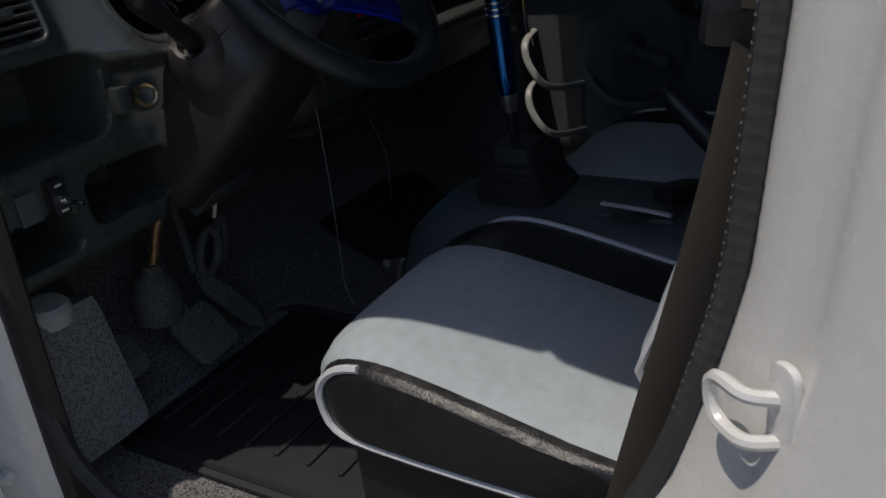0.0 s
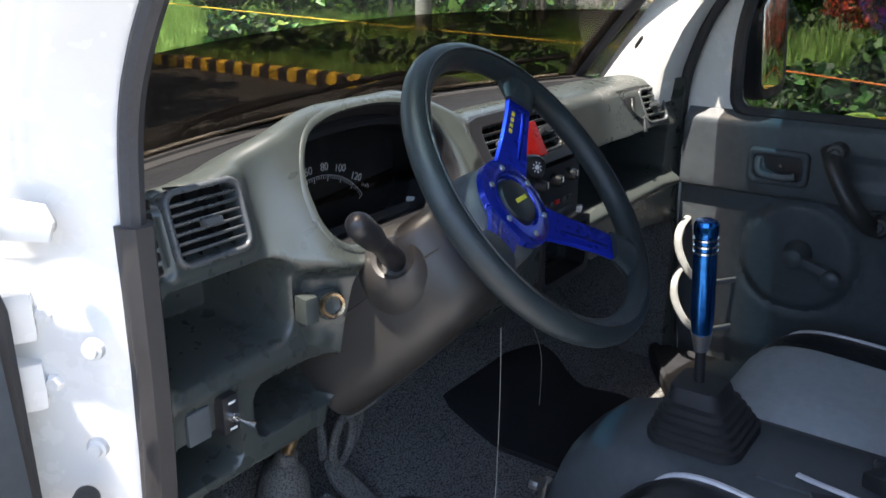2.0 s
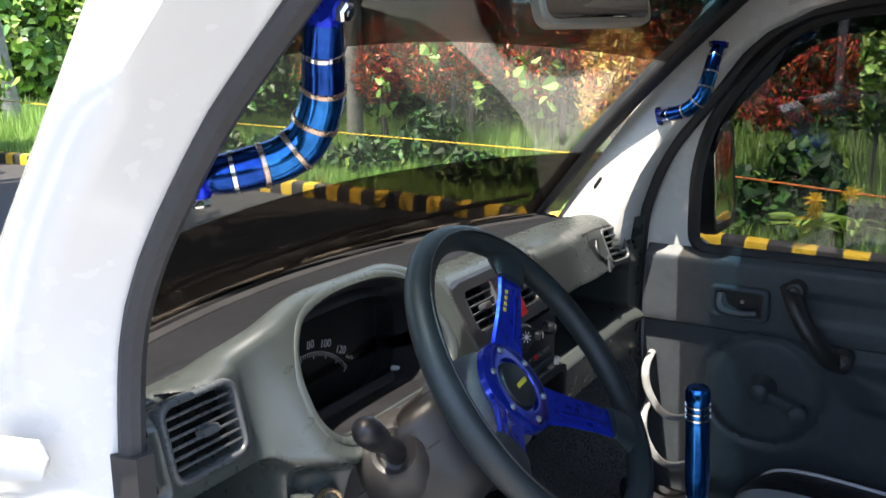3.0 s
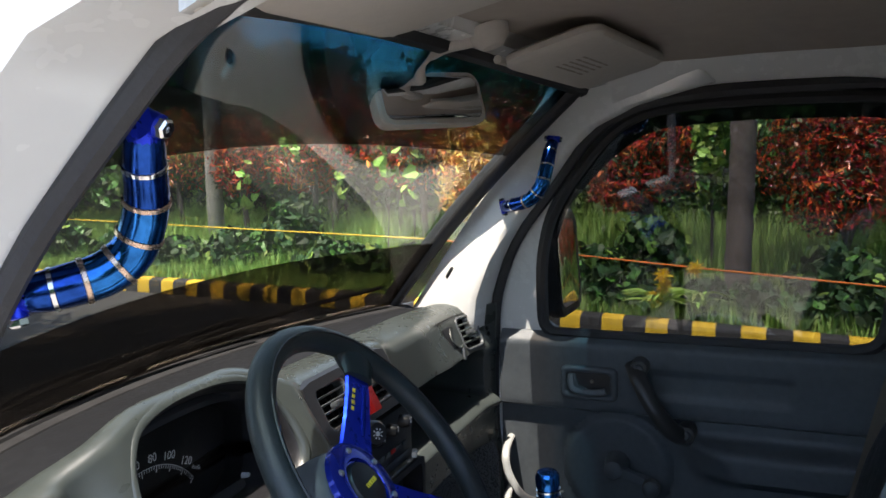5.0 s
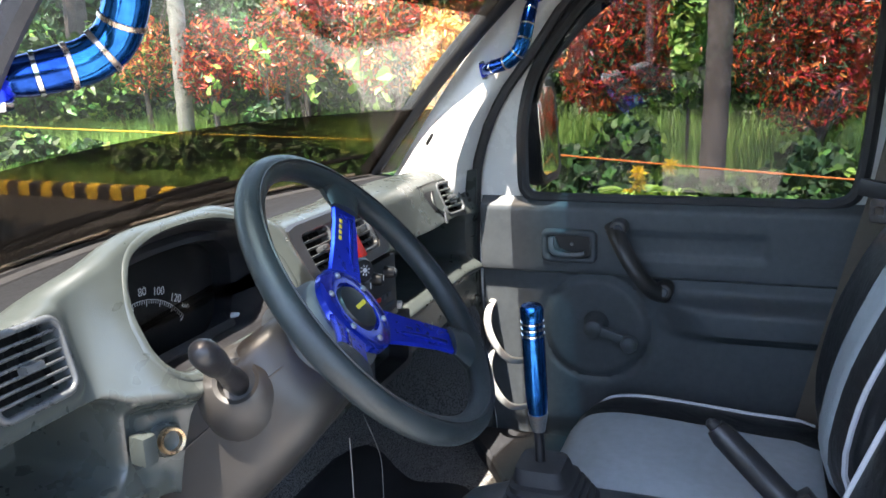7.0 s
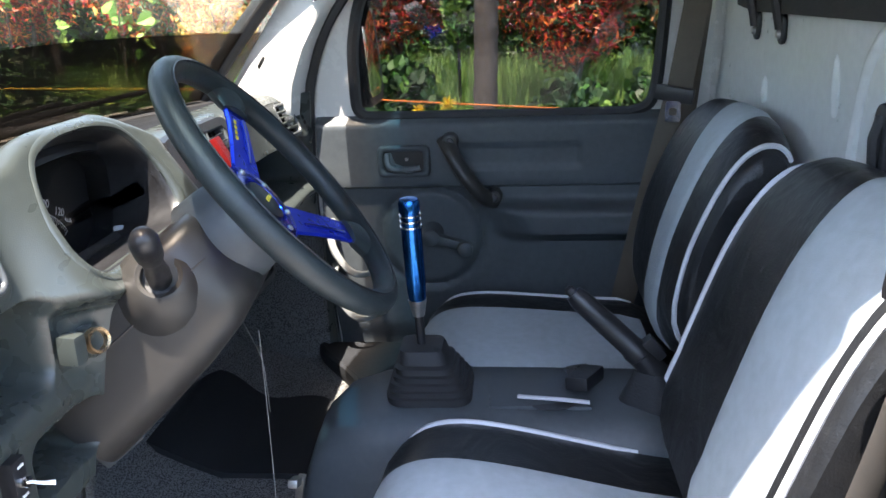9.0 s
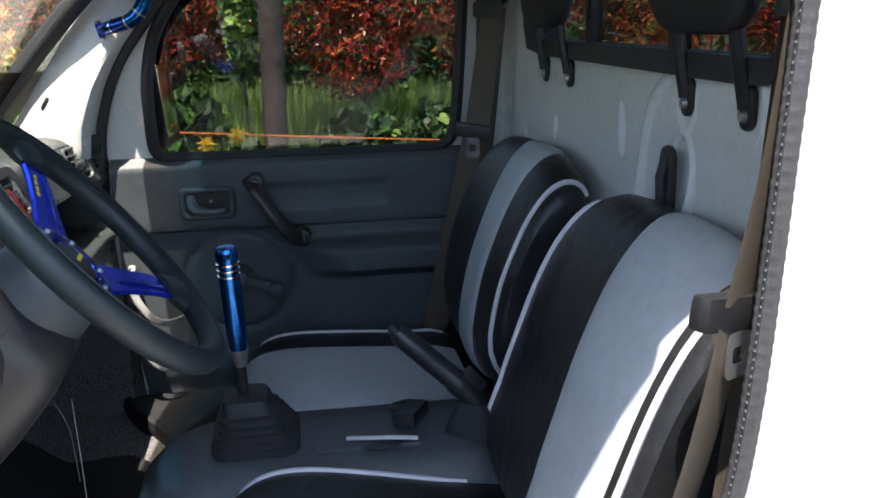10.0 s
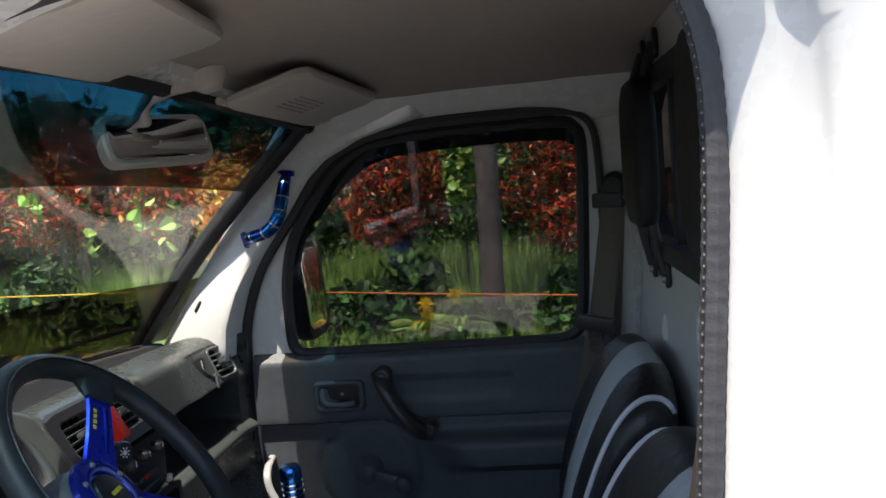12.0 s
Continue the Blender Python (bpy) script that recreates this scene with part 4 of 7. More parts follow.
    # air vents: frame, slats, tongue
    def vent(cx, cz, w, h, lean, yaw, cols=4, slats=5, slat=.0028, tone=None):
        yc = dash_base(cx, cz) - .003
        m = Matrix.Translation((cx, yc, cz)) @ tilt(90 - lean, 0, yaw).to_4x4()
        bm = bm_new()
        rings = [[m @ Vector((u, v, d)) for u, v in rrect(w + o, h + o, .009 + o / 2, 4)] for o, d in ((.012, -.006), (.012, .0005), (.009, .0028), (.004, .0034), (.0005, .0020), (-.002, -.022), (.006, -.026))]
        add_loft(bm, rings, loop=True)
        fr = part("air_vent", bm, VENTM, dash, sharp=70)
        bm = bm_new()
        add_slab(bm, rrect(w, h, .006, 3), m @ Matrix.Translation((0, 0, -.024)), .004)
        part("vent_well", bm, MATTBLACK, fr)
        for k in range(slats):
            v = h * ((k + 1) / (slats + 1) - .5)
            bm = bm_new()
            add_box(bm, m @ Vector((0, v, -.003)), (w, slat, .007), (m.to_3x3() @ tilt(-16, 0, 0)), .001, 1)
            part("slat", bm, tone or VENTM, fr)
        for k in range(cols):
            u = w * ((k + .5) / cols - .5)
            bm = bm_new()
            add_box(bm, m @ Vector((u, 0, -.014)), (.0018, h, .008), m.to_3x3())
            part("vane", bm, MATTBLACK, fr)
        bm = bm_new()
        add_box(bm, m @ Vector((0, 0, .003)), (.020, .008, .012), m.to_3x3(), .0035)
        part("tongue", bm, VENTM, fr)
    vent(.137, 1.190, .078, .062, 14, 0, 4, 6)
    vent(1.168, 1.160, .062, .058, 26, -10, 4, 4, .0042, DASH)
    vent(.604, 1.186, .070, .054, 28, 0, 5, 4, .0020)
    vent(.718, 1.186, .066, .054, 28, 0, 5, 4, .0020)
    # fine demister grilles at both ends
    for cx, cz, n in ((.0775, 1.187, 6), (1.229, 1.156, 5)):
        for k in range(n):
            bm = bm_new()
            add_box(bm, (cx + .0008 * (k - n / 2), dash_face(cx, cz) + .25 * .0115 * (k - (n - 1) / 2) - .0012, cz + .0115 * (k - (n - 1) / 2)), (.016 if cx < .5 else .010, .005, .0085), tilt(-14, 0, 0), .0015, 1)
            part("demister_slot", bm, MATTBLACK, dash)
    # broken cup holder beside the passenger vent: dark slot, bent arm, latch, and the groove above
    fp = lambda x, z, d=0.0: Vector((x, dash_face(x, z) - d, z))
    bm = bm_new()
    ring = [(x - .012, z) for x, z in ((1.075, 1.183), (1.100, 1.184), (1.126, 1.181), (1.114, 1.168), (1.107, 1.155), (1.118, 1.146), (1.106, 1.143), (1.092, 1.152), (1.083, 1.166))]
    add_loft(bm, [[fp(x, z, -.004) for x, z in ring], [fp(x, z, .0012) for x, z in ring]])
    slot = part("holder_slot", bm, BLACK, dash, "dark slot of a broken cup holder")
    bm = bm_new()
    add_tube(bm, smooth_path([fp(1.098, 1.178, .001), fp(1.086, 1.163, .002), fp(1.094, 1.149, .003), fp(1.108, 1.143, .003), fp(1.122, 1.145, .002)], 5), .0020, 8)
    part("holder_arm", bm, DASH, slot)
    bm = bm_new()
    add_box(bm, fp(1.112, 1.131, .001), (.010, .007, .024), tilt(-14, 12, 0), .003)
    part("holder_latch", bm, VENTM, slot)
    bm = bm_new()
    add_tube(bm, [fp(1.048 + (1.212 - 1.048) * k / 10, 1.1965 - .004 * sstep(4, 10, k), .0002) for k in range(11)], .0011, 5)
    part("groove", bm, BLACK, dash)
    # hazard switch between the centre vents
    bm = bm_new()
    add_box(bm, (.656, .812, 1.183), (.020, .022, .050), tilt(-28, 0, 0), .004)
    part("hazard_switch", bm, RED, dash, "red hazard warning switch")
    bm = bm_new()
    for k in range(3):
        add_box(bm, (.656, .7985 + .0032 * k, 1.174 + .006 * k), (.012, .0008, .0015), tilt(-28, 0, 0))
    part("switch_marks", bm, PRINT, dash)
    # black surround of the centre vents
    bm = bm_new()
    f = lambda u, v, d: Vector((.660 + u, .8285 + .54 * v + d, 1.186 + v))
    add_pierced(bm, rrect(.234, .076, .012, 3), rrect(.190, .054, .008, 3), (0, 0), f, -.004, .02, 64)
    part("centre_surround", bm, BLACK, dash)
    # black frame round the open slot under the heater panel
    bm = bm_new()
    f = lambda u, v, d: Vector((.746 + u, .802 + d, .999 + v))
    add_pierced(bm, rrect(.150, .094, .010, 3), rrect(.128, .074, .008, 3), (0, 0), f, -.004, .03, 48)
    part("slot_frame", bm, BLACK, dash, "black frame of an open slot")
    # heater panel with knobs
    bm = bm_new()
    add_box(bm, (.722, .816, 1.094), (.150, .014, .086), bev=.003)
    heat = part("heater_panel", bm, BLACK, dash, "black heater and radio panel")
    for x, z in ((.672, 1.116), (.716, 1.116), (.760, 1.116)):
        bm = bm_new()
        add_lathe(bm, [(0, .016), (.007, .016), (.009, .012), (.0105, 0)], along((x, .809, z), (0, -1, 0)), 16)
        part("knob", bm, BLACK, heat)
        bm = bm_new()
        add_box(bm, (x, .7925, z + .003), (.0012, .001, .008))
        part("pointer", bm, PRINT, heat)
    for k in range(6):
        bm = bm_new()
        add_box(bm, (.672 + .019 * k, .808, 1.080), (.013, .003, .007), bev=.001, seg=1)
        part("push_button", bm, TRIM if k % 3 else RED, heat)
    bm = bm_new()
    add_box(bm, (.722, .807, 1.064), (.12, .002, .006))
    part("display_bar", bm, TRIM, heat)
    # pale latch at the edge of the stack
    bm = bm_new()
    add_box(bm, (.786, .800, 1.058), (.016, .008, .010), tilt(0, 0, 20), .003)
    part("tray_latch", bm, PANEL, dash)
    # cigarette lighter socket
    bm = bm_new()
    m = along((.252, .8125, 1.077), (-.45, -1, .25))
    add_lathe(bm, [(.0, -.018), (.0095, -.018), (.0098, .004), (.0125, .005), (.0135, .002), (.0135, -.004)], m, 24)
    part("lighter_socket", bm, BRASS, dash, "tarnished metal lighter socket")
    bm = bm_new()
    add_box(bm, (.226, .824, 1.079), (.017, .022, .030), tilt(0, 0, -10), .005)
    add_lathe(bm, [(.017, -.020), (.0165, -.006), (.0145, -.002), (.012, -.003)], m, 24)
    part("socket_boss", bm, DASH, dash)
    # switch blank and toggle
    bm = bm_new()
    add_box(bm, (.091, .840, 1.001), (.026, .006, .034), bev=.002)
    part("switch_blank", bm, TRIM, dash)
    bm = bm_new()
    add_box(bm, (.122, .836, 1.003), (.019, .016, .040), bev=.002)
    tog = part("toggle_switch", bm, BLACK, dash, "black panel switch with a chrome lever")
    bm = bm_new()
    add_lathe(bm, [(0, .006), (.005, .006), (.006, .001), (.006, 0)], along((.123, .828, 1.001), (0, -1, 0)), 14)
    add_tube(bm, [(.123, .823, 1.001), (.126, .812, .998), (.130, .803, .996)], [.0018, .002, .003], 8)
    part("lever", bm, CHROME, tog)
    for dz in (.014, -.014):
        bm = bm_new()
        add_box(bm, (.123, .8275, 1.002 + dz), (.008, .001, .0022))
        part("print_mark", bm, PRINT, tog)


dashboard()


# ---- steering ----
HUB = Vector((.391, .653, 1.198))
AXIS = Vector((-.0965, .7645, -.637)).normalized()      # down the column
WU = AXIS.cross(Vector((0, 0, 1))).normalized()
WV = WU.cross(AXIS)
WHEEL = Matrix((WU, WV, -AXIS)).transposed().to_4x4()
WHEEL.translation = HUB


def steering_wheel():
    w = thing("steering_wheel", HUB, "black leather sports steering wheel with blue metal spokes", "steering wheel")
    bm = bm_new()
    pts = [WHEEL @ Vector((.163 * math.cos(2 * math.pi * k / 96), .163 * math.sin(2 * math.pi * k / 96), 0)) for k in range(96)]
    add_tube(bm, pts, .0140, 16, loop=True, up=-AXIS)
    rim = part("rim", bm, LEATHER, w)
    bm = bm_new()
    add_tube(bm, [WHEEL @ Vector((.1625 * math.cos(a), .1625 * math.sin(a), .0142)) for a in (2 * math.pi * k / 96 for k in range(96))], .0012, 5, loop=True)
    part("seam", bm, VINYL, rim)
    for a in (46, -51, -166):
        m = WHEEL @ Matrix.Rotation(radians(a), 4, 'Z')
        # blue plate, dished towards the column
        bm = bm_new()
        secs = ((.020, .030, -.034), (.045, .025, -.030), (.075, .0205, -.020), (.105, .0185, -.010), (.131, .0175, -.004))
        rings = []
        for r, hw, z in secs:
            rings.append([m @ Vector((r, u * hw, z + d)) for u, d in ((-1, 0), (-.9, .003), (.9, .003), (1, 0), (.9, -.003), (-.9, -.003))])
        add_loft(bm, rings)
        sp = part("spoke", bm, BLUE, w, "blue anodised metal spoke")
        bm = bm_new()
        rings = []
        for r, hw, z in ((.060, .0022, -.0232), (.085, .003, -.0135), (.115, .003, -.0045)):
            rings.append([m @ Vector((r, -.007 + u * hw, z + d)) for u, d in ((-1, 0), (-.7, .0025), (.7, .0025), (1, 0))])
        add_loft(bm, rings)
        part("rib", bm, BLUELID, sp)
        # leather boot where the spoke meets the rim
        bm = bm_new()
        rings = []
        for r, hw, hh in ((.124, .021, .007), (.132, .023, .009), (.144, .027, .012), (.158, .034, .013)):
            rings.append([m @ Vector((r, hw * math.cos(t), -.003 + hh * math.sin(t))) for t in (2 * math.pi * k / 14 for k in range(14))])
        add_loft(bm, rings)
        part("spoke_boot", bm, LEATHER, w)
    # maker's word on the upper spoke, as plain bars
    bm = bm_new()
    m = WHEEL @ Matrix.Rotation(radians(46), 4, 'Z')
    for k in range(4):
        add_box(bm, m @ Vector((.086 + .0065 * k, .010, -.0128 + .0025 * k)), (.0046, .0042, .0008), m.to_3x3() @ tilt(0, -20, 0))
    part("print_bar", bm, YELLOW, w)
    # hub plate, bolts, horn button, boss
    bm = bm_new()
    add_lathe(bm, [(.0, -.030), (.029, -.029), (.031, -.025), (.046, -.025), (.051, -.0275), (.052, -.034), (.046, -.040)], WHEEL, 36)
    hub = part("hub_plate", bm, BLUELID, w, "glossy blue hub plate")
    for k in range(6):
        a = radians(60 * k + 16)
        bm = bm_new()
        add_lathe(bm, [(.0012, .0010), (.0015, .0020), (.0030, .0020), (.0036, .0008), (.0036, -.001)], WHEEL @ Matrix.Translation((.0395 * math.cos(a), .0395 * math.sin(a), -.025)), 12)
        part("bolt", bm, STEEL, hub)
    bm = bm_new()
    add_lathe(bm, [(0, .0), (.018, -.001), (.025, -.003), (.0275, -.007), (.0275, -.02)], WHEEL @ Matrix.Translation((0, 0, -.021)), 32)
    horn = part("horn_button", bm, BLACK, w, "black horn button with worn yellow print")
    bm = bm_new()
    for k in range(5):
        add_box(bm, WHEEL @ Vector((-.010 + .005 * k, .0, -.0206)), (.0034, .0048, .0008), WHEEL.to_3x3())
    part("print_bar", bm, YELLOW, horn)
    bm = bm_new()
    add_lathe(bm, [(.034, -.034), (.046, -.040), (.054, -.052), (.058, -.075), (.060, -.105)], WHEEL, 32)
    part("boss", bm, TRIM, w)


def steering_column():
    c = thing("steering_column", HUB + AXIS * .25, "grey plastic steering column shroud with two stalks", "steering column")
    bm = bm_new()
    rings = []
    for s, hw, up, dn in ((.078, .050, .040, .050), (.086, .070, .048, .062), (.125, .086, .050, .076), (.180, .091, .050, .086), (.250, .093, .050, .093), (.330, .093, .05, .098)):
        o = HUB + AXIS * s
        rings.append([o + WU * (hw * (abs(math.cos(t)) ** .38) * (1 if math.cos(t) > 0 else -1)) + WV * ((up if math.sin(t) > 0 else dn) * (abs(math.sin(t)) ** .42) * (1 if math.sin(t) > 0 else -1)) for t in (2 * math.pi * k / 32 for k in range(32))])
    add_loft(bm, rings)
    sh = part("shroud", bm, COLUMNM, c, sharp=55)
    bm = bm_new()
    pts = [HUB + AXIS * s - WU * (w + .0008) + WV * .004 for s, w in ((.092, .071), (.125, .086), (.18, .091), (.25, .093))]
    add_tube(bm, pts, .0012, 5)
    part("shroud_seam", bm, BLACK, sh)
    # stalk on the door side
    bm = bm_new()
    b0 = Vector((.290, .758, 1.128))
    d = (Vector((.200, .728, 1.195)) - b0)
    m = along(b0, d)
    add_lathe(bm, [(.052, -.034), (.045, -.016), (.036, -.004), (.029, .004), (.023, .007), (.0185, .005), (.0165, -.006)], m, 28)
    part("stalk_boss", bm, COLUMNM, c)
    bm = bm_new()
    L = d.length
    add_lathe(bm, [(.012, -.01), (.012, .02), (.0105, .03), (.0100, L * .48), (.0115, L * .55), (.0130, L * .62), (.0137, L * .76), (.0135, L * .92), (.0112, L * 1.0), (.0065, L * 1.04), (0, L * 1.05)], m, 20)
    part("stalk", bm, BLACK, c)
    # light switch stalk on the far side
    bm = bm_new()
    b1, e1 = HUB + AXIS * .14 + WU * .075, Vector((.532, .740, 1.180))
    add_tube(bm, [b1, b1.lerp(e1, .5) + Vector((0, 0, .004)), e1], [.008, .007, .006], 10)
    add_lathe(bm, [(0, .012), (.013, .012), (.0155, .008), (.0155, -.008), (.013, -.012), (0, -.012)], along(e1, (-.45, -.85, .2)), 20)
    st = part("light_stalk", bm, BLACK, c)
    mk = along(e1, (-.45, -.85, .2), (1, 0, 0)) @ Matrix.Translation((0, 0, .0125))
    bm = bm_new()
    add_lathe(bm, [(0, .0006), (.003, .0006), (.003, 0)], mk, 12)
    for k in range(8):
        r = mk @ Matrix.Rotation(radians(45 * k), 4, 'Z')
        add_box(bm, r @ Vector((.0056, 0, .0003)), (.0028, .0011, .0006), r.to_3x3())
    part("lamp_symbol", bm, PRINT, st)
    # ignition side lump and lower bracket
    bm = bm_new()
    add_box(bm, HUB + AXIS * .33 - WV * .085, (.10, .06, .03), tilt(-40, 0, 7), .010)
    part("lower_cover", bm, TRIM, c)


steering_wheel()
steering_column()


# ---- seats ----
def seat_surface(prof, x0, x1, u, off, power=6, shrink=.16, lift=0.0):
    """The closed profile of a pad at u (-1 to 1 across it), drawn in towards the pad's ends and set off outwards."""
    cy, cz = sum(p[0] for p in prof) / len(prof), sum(p[1] for p in prof) / len(prof)
    k = 1 - shrink * abs(u) ** power
    x = (x0 + x1) / 2 + (x1 - x0) / 2 * u
    out = []
    n = len(prof)
    for i, (y, z) in enumerate(prof):
        ty, tz = prof[(i + 1) % n][0] - prof[i - 1][0], prof[(i + 1) % n][1] - prof[i - 1][1]
        L = math.hypot(ty, tz) or 1
        out.append(Vector((x, cy + (y - cy) * k + off * tz / L, cz + (z - cz) * k - off * ty / L)))
    return out


def dense(prof, n=3):
    return [tuple(q[:2]) for q in smooth_path([(*p, 0) for p in prof], n, True)]


CUSHION = dense([(.14, .750), (.14, .832), (.26, .845), (.40, .856), (.485, .859), (.540, .849), (.570, .822), (.575, .790), (.560, .755), (.50, .742), (.30, .742)])
BACKREST = dense([(.225, .860), (.215, .92), (.188, 1.0), (.158, 1.08), (.125, 1.145), (.090, 1.188), (.058, 1.206), (.028, 1.198), (.016, 1.16), (.030, 1.05), (.065, .93), (.10, .86)])


# the driver's cushion falls to the rear; the passenger's backrest bellies out above its foot
LOWCUSHION = dense([(.14, .740), (.14, .792), (.26, .815), (.40, .846), (.485, .858), (.540, .849), (.570, .822), (.575, .790), (.560, .755), (.50, .742), (.30, .735)])
LEANBACK = dense([(.150, .830), (.192, .895), (.180, 1.0), (.153, 1.08), (.122, 1.145), (.090, 1.188), (.058, 1.206), (.028, 1.198), (.016, 1.16), (.030, 1.05), (.060, .93), (.08, .83)])


def add_pad(bm, prof, x0, x1, power, shrink, us):
    rings = [seat_surface(prof, x0, x1, u, 0, power, shrink) for u in us]
    for e in (0, -1):
        c = sum((Vector(p) for p in rings[e]), Vector()) / len(rings[e])
        ring = [c.lerp(p, .86) + Vector((-.006 if e == 0 else .006, 0, 0)) for p in rings[e]]
        rings.insert(0, ring) if e == 0 else rings.append(ring)
    add_loft(bm, rings)


def add_strip(bm, prof, x0, x1, power, shrink, ua, ub, i0, i1, off=.003, bend=None):
    """A raised cover strip on a pad between ua and ub, over the profile points i0 to i1. bend(s): shifts both edges along it."""
    rings = []
    m = 10
    for a in range(m + 1):
        f = a / m
        idx = [i % len(prof) for i in range(i0, i1 + 1)]
        lo, hi = [], []
        for q, i in enumerate(idx):
            s = q / (len(idx) - 1)
            ea, eb = (bend(s) if bend else (0, 0))
            u = (ua + ea) * (1 - f) + (ub + eb) * f
            o = off * (1 if 0 < a < m and 0 < q < len(idx) - 1 else -.2)
            lo.append(seat_surface(prof, x0, x1, u, -o if SIGN < 0 else o, power, shrink)[i])
            hi.append(seat_surface(prof, x0, x1, u, .004 if SIGN < 0 else -.004, power, shrink)[i])
        rings.append(lo + hi[::-1])
    add_loft(bm, rings)


SIGN = 1


def area2(prof):
    return sum(a[0] * b[1] - b[0] * a[1] for a, b in zip(prof, prof[1:] + prof[:1]))


US = [-1, -.985, -.95, -.88, -.75, -.5, -.2, .1, .4, .65, .82, .92, .965, .99, 1]


def front_seat(xa, xb, label, back_grey, cush_grey, CUSHION, BACKREST, shift=0.0, edges=(-.93, .93)):
    """xa, xb: the seat's sides; shift: how far its backrest stands to the side; edges: where the back is piped."""
    global SIGN
    s = thing("front_seat", ((xa + xb) / 2, .3, .62), label, "seat", "seats of the cab")
    bm = bm_new()
    add_pad(bm, CUSHION, xa, xb, 6, .20, US)
    cu = part("seat_cushion", bm, VINYL, s, "black vinyl seat cushion with a grey panel")
    SIGN = 1 if area2(CUSHION) < 0 else -1
    SIGN = -SIGN
    n = len(CUSHION)
    bm = bm_new()
    add_strip(bm, CUSHION, xa, xb, 6, .20, cush_grey[0], cush_grey[1], 4, 24)
    part("grey_panel", bm, GREYCLOTH, cu)
    # piping round both upper edges
    bm = bm_new()
    add_tube(bm, [p + Vector((-.003, .002, -.001)) for p in seat_surface(CUSHION, xa, xb, -.985, 0, 6, .20)[13:33]], .0045, 6)
    part("piping", bm, PIPING, cu)
    for u, i0, i1 in ((.955, 3, 27),):
        bm = bm_new()
        pts = [seat_surface(CUSHION, xa, xb, u, 0, 6, .20)[i % n] for i in range(i0, i1)]
        cen = Vector(((xa + xb) / 2, .35, .80))
        pts = [p + (p - cen).normalized() * .002 for p in pts]
        add_tube(bm, pts, .0042, 6)
        part("piping", bm, PIPING, cu)
    xa, xb = xa + shift, xb + shift
    bm = bm_new()
    add_pad(bm, BACKREST, xa - .01, xb + .02, 5, .26, US)
    bk = part("backrest", bm, VINYL, s, "black vinyl backrest with a grey panel")
    SIGN = 1 if area2(BACKREST) > 0 else -1
    n = len(BACKREST)
    bm = bm_new()
    add_strip(bm, BACKREST, xa - .01, xb + .02, 5, .26, back_grey[0], back_grey[1], 1, 21, bend=back_grey[2])
    part("grey_panel", bm, GREYCLOTH, bk)
    for u in edges:
        bm = bm_new()
        pts = [seat_surface(BACKREST, xa - .01, xb + .02, u, 0, 5, .26)[i % n] for i in range(0, 24)]
        cen = Vector(((xa + xb) / 2, .02, 1.0))
        pts = [p + (p - cen).normalized() * .002 for p in pts]
        add_tube(bm, pts, .0042, 6)
        part("piping", bm, PIPING, bk)
    # riser
    bm = bm_new()
    add_box(bm, ((xa + xb) / 2, .32, .685), (xb - xa - .03, .42, .13), bev=.015)
    part("riser", bm, BLACK, s)


front_seat(.150, .520, "black and grey vinyl driver's seat with pale piping, half in sun", (-.86, -.16, lambda s: (0, .22 * s)), (-.985, .42), LOWCUSHION, BACKREST)
front_seat(.715, 1.100, "black and grey vinyl passenger seat with pale piping", (-.62, -.16, lambda s: (.12 * s, .42 * s * s)), (-.92, .48), [(q[0], q[1] - .032) for q in CUSHION], LEANBACK, -.042, (-.93,))


# ---- engine cover, gear lever, handbrake ----
def tunnel():
    t = thing("engine_cover", (.62, .3, .62), "dark grey moulded plastic cover between the seats", "console")
    bm = bm_new()
    rings = []
    for y, top, hw in ((.0, .835, .115), (.2, .838, .115), (.40, .842, .112), (.52, .845, .108), (.60, .842, .102), (.650, .828, .094), (.685, .795, .088), (.705, .74, .086), (.715, .62, .086)):
        z0 = .62
        prof = [(-hw - .02, z0), (-hw - .008, (top + z0) / 2), (-hw, top - .035), (-hw + .014, top - .010), (-hw + .04, top), (0, top + .003), (hw - .04, top), (hw - .014, top - .010), (hw, top - .035), (hw + .008, (top + z0) / 2), (hw + .02, z0)]
        rings.append([(.622 + a, y, b) for a, b in prof])
    add_loft(bm, rings)
    part("cover", bm, TRIM, t, sharp=50)
    bm = bm_new()
    add_box(bm, (.612, .372, .8435), (.10, .14, .006), bev=.0025)
    part("access_lid", bm, TRIM, t)
    bm = bm_new()
    add_tube(bm, smooth_path([(.586, .402, .850), (.578, .38, .852), (.570, .34, .853), (.566, .305, .851)], 4), .0042, 8, flat=.6)
    part("bright_edge", bm, PIPING, t, "pale edging of the lid")
    bm = bm_new()
    add_slab(bm, [(-.030, .008), (-.026, -.004), (-.012, -.011), (.012, -.011), (.026, -.004), (.030, .008)], Matrix.Translation((.560, .352, .8475)) @ Matrix.Rotation(radians(-78), 4, 'Z'), .0012)
    part("finger_hole", bm, BLACK, t)
    # cloth boot round the foot of the handbrake
    bm = bm_new()
    rings = []
    for z, w, l, y in ((.828, .052, .075, .19), (.850, .042, .060, .195), (.868, .030, .042, .205), (.884, .021, .028, .212)):
        rings.append([(.600 + w * math.cos(t) * (1 + .08 * math.sin(5 * t)), y + l * math.sin(t) * (1 + .06 * math.sin(4 * t + 1)), z) for t in (2 * math.pi * k / 28 for k in range(28))])
    add_loft(bm, rings)
    part("brake_gaiter", bm, MATRUB, t)


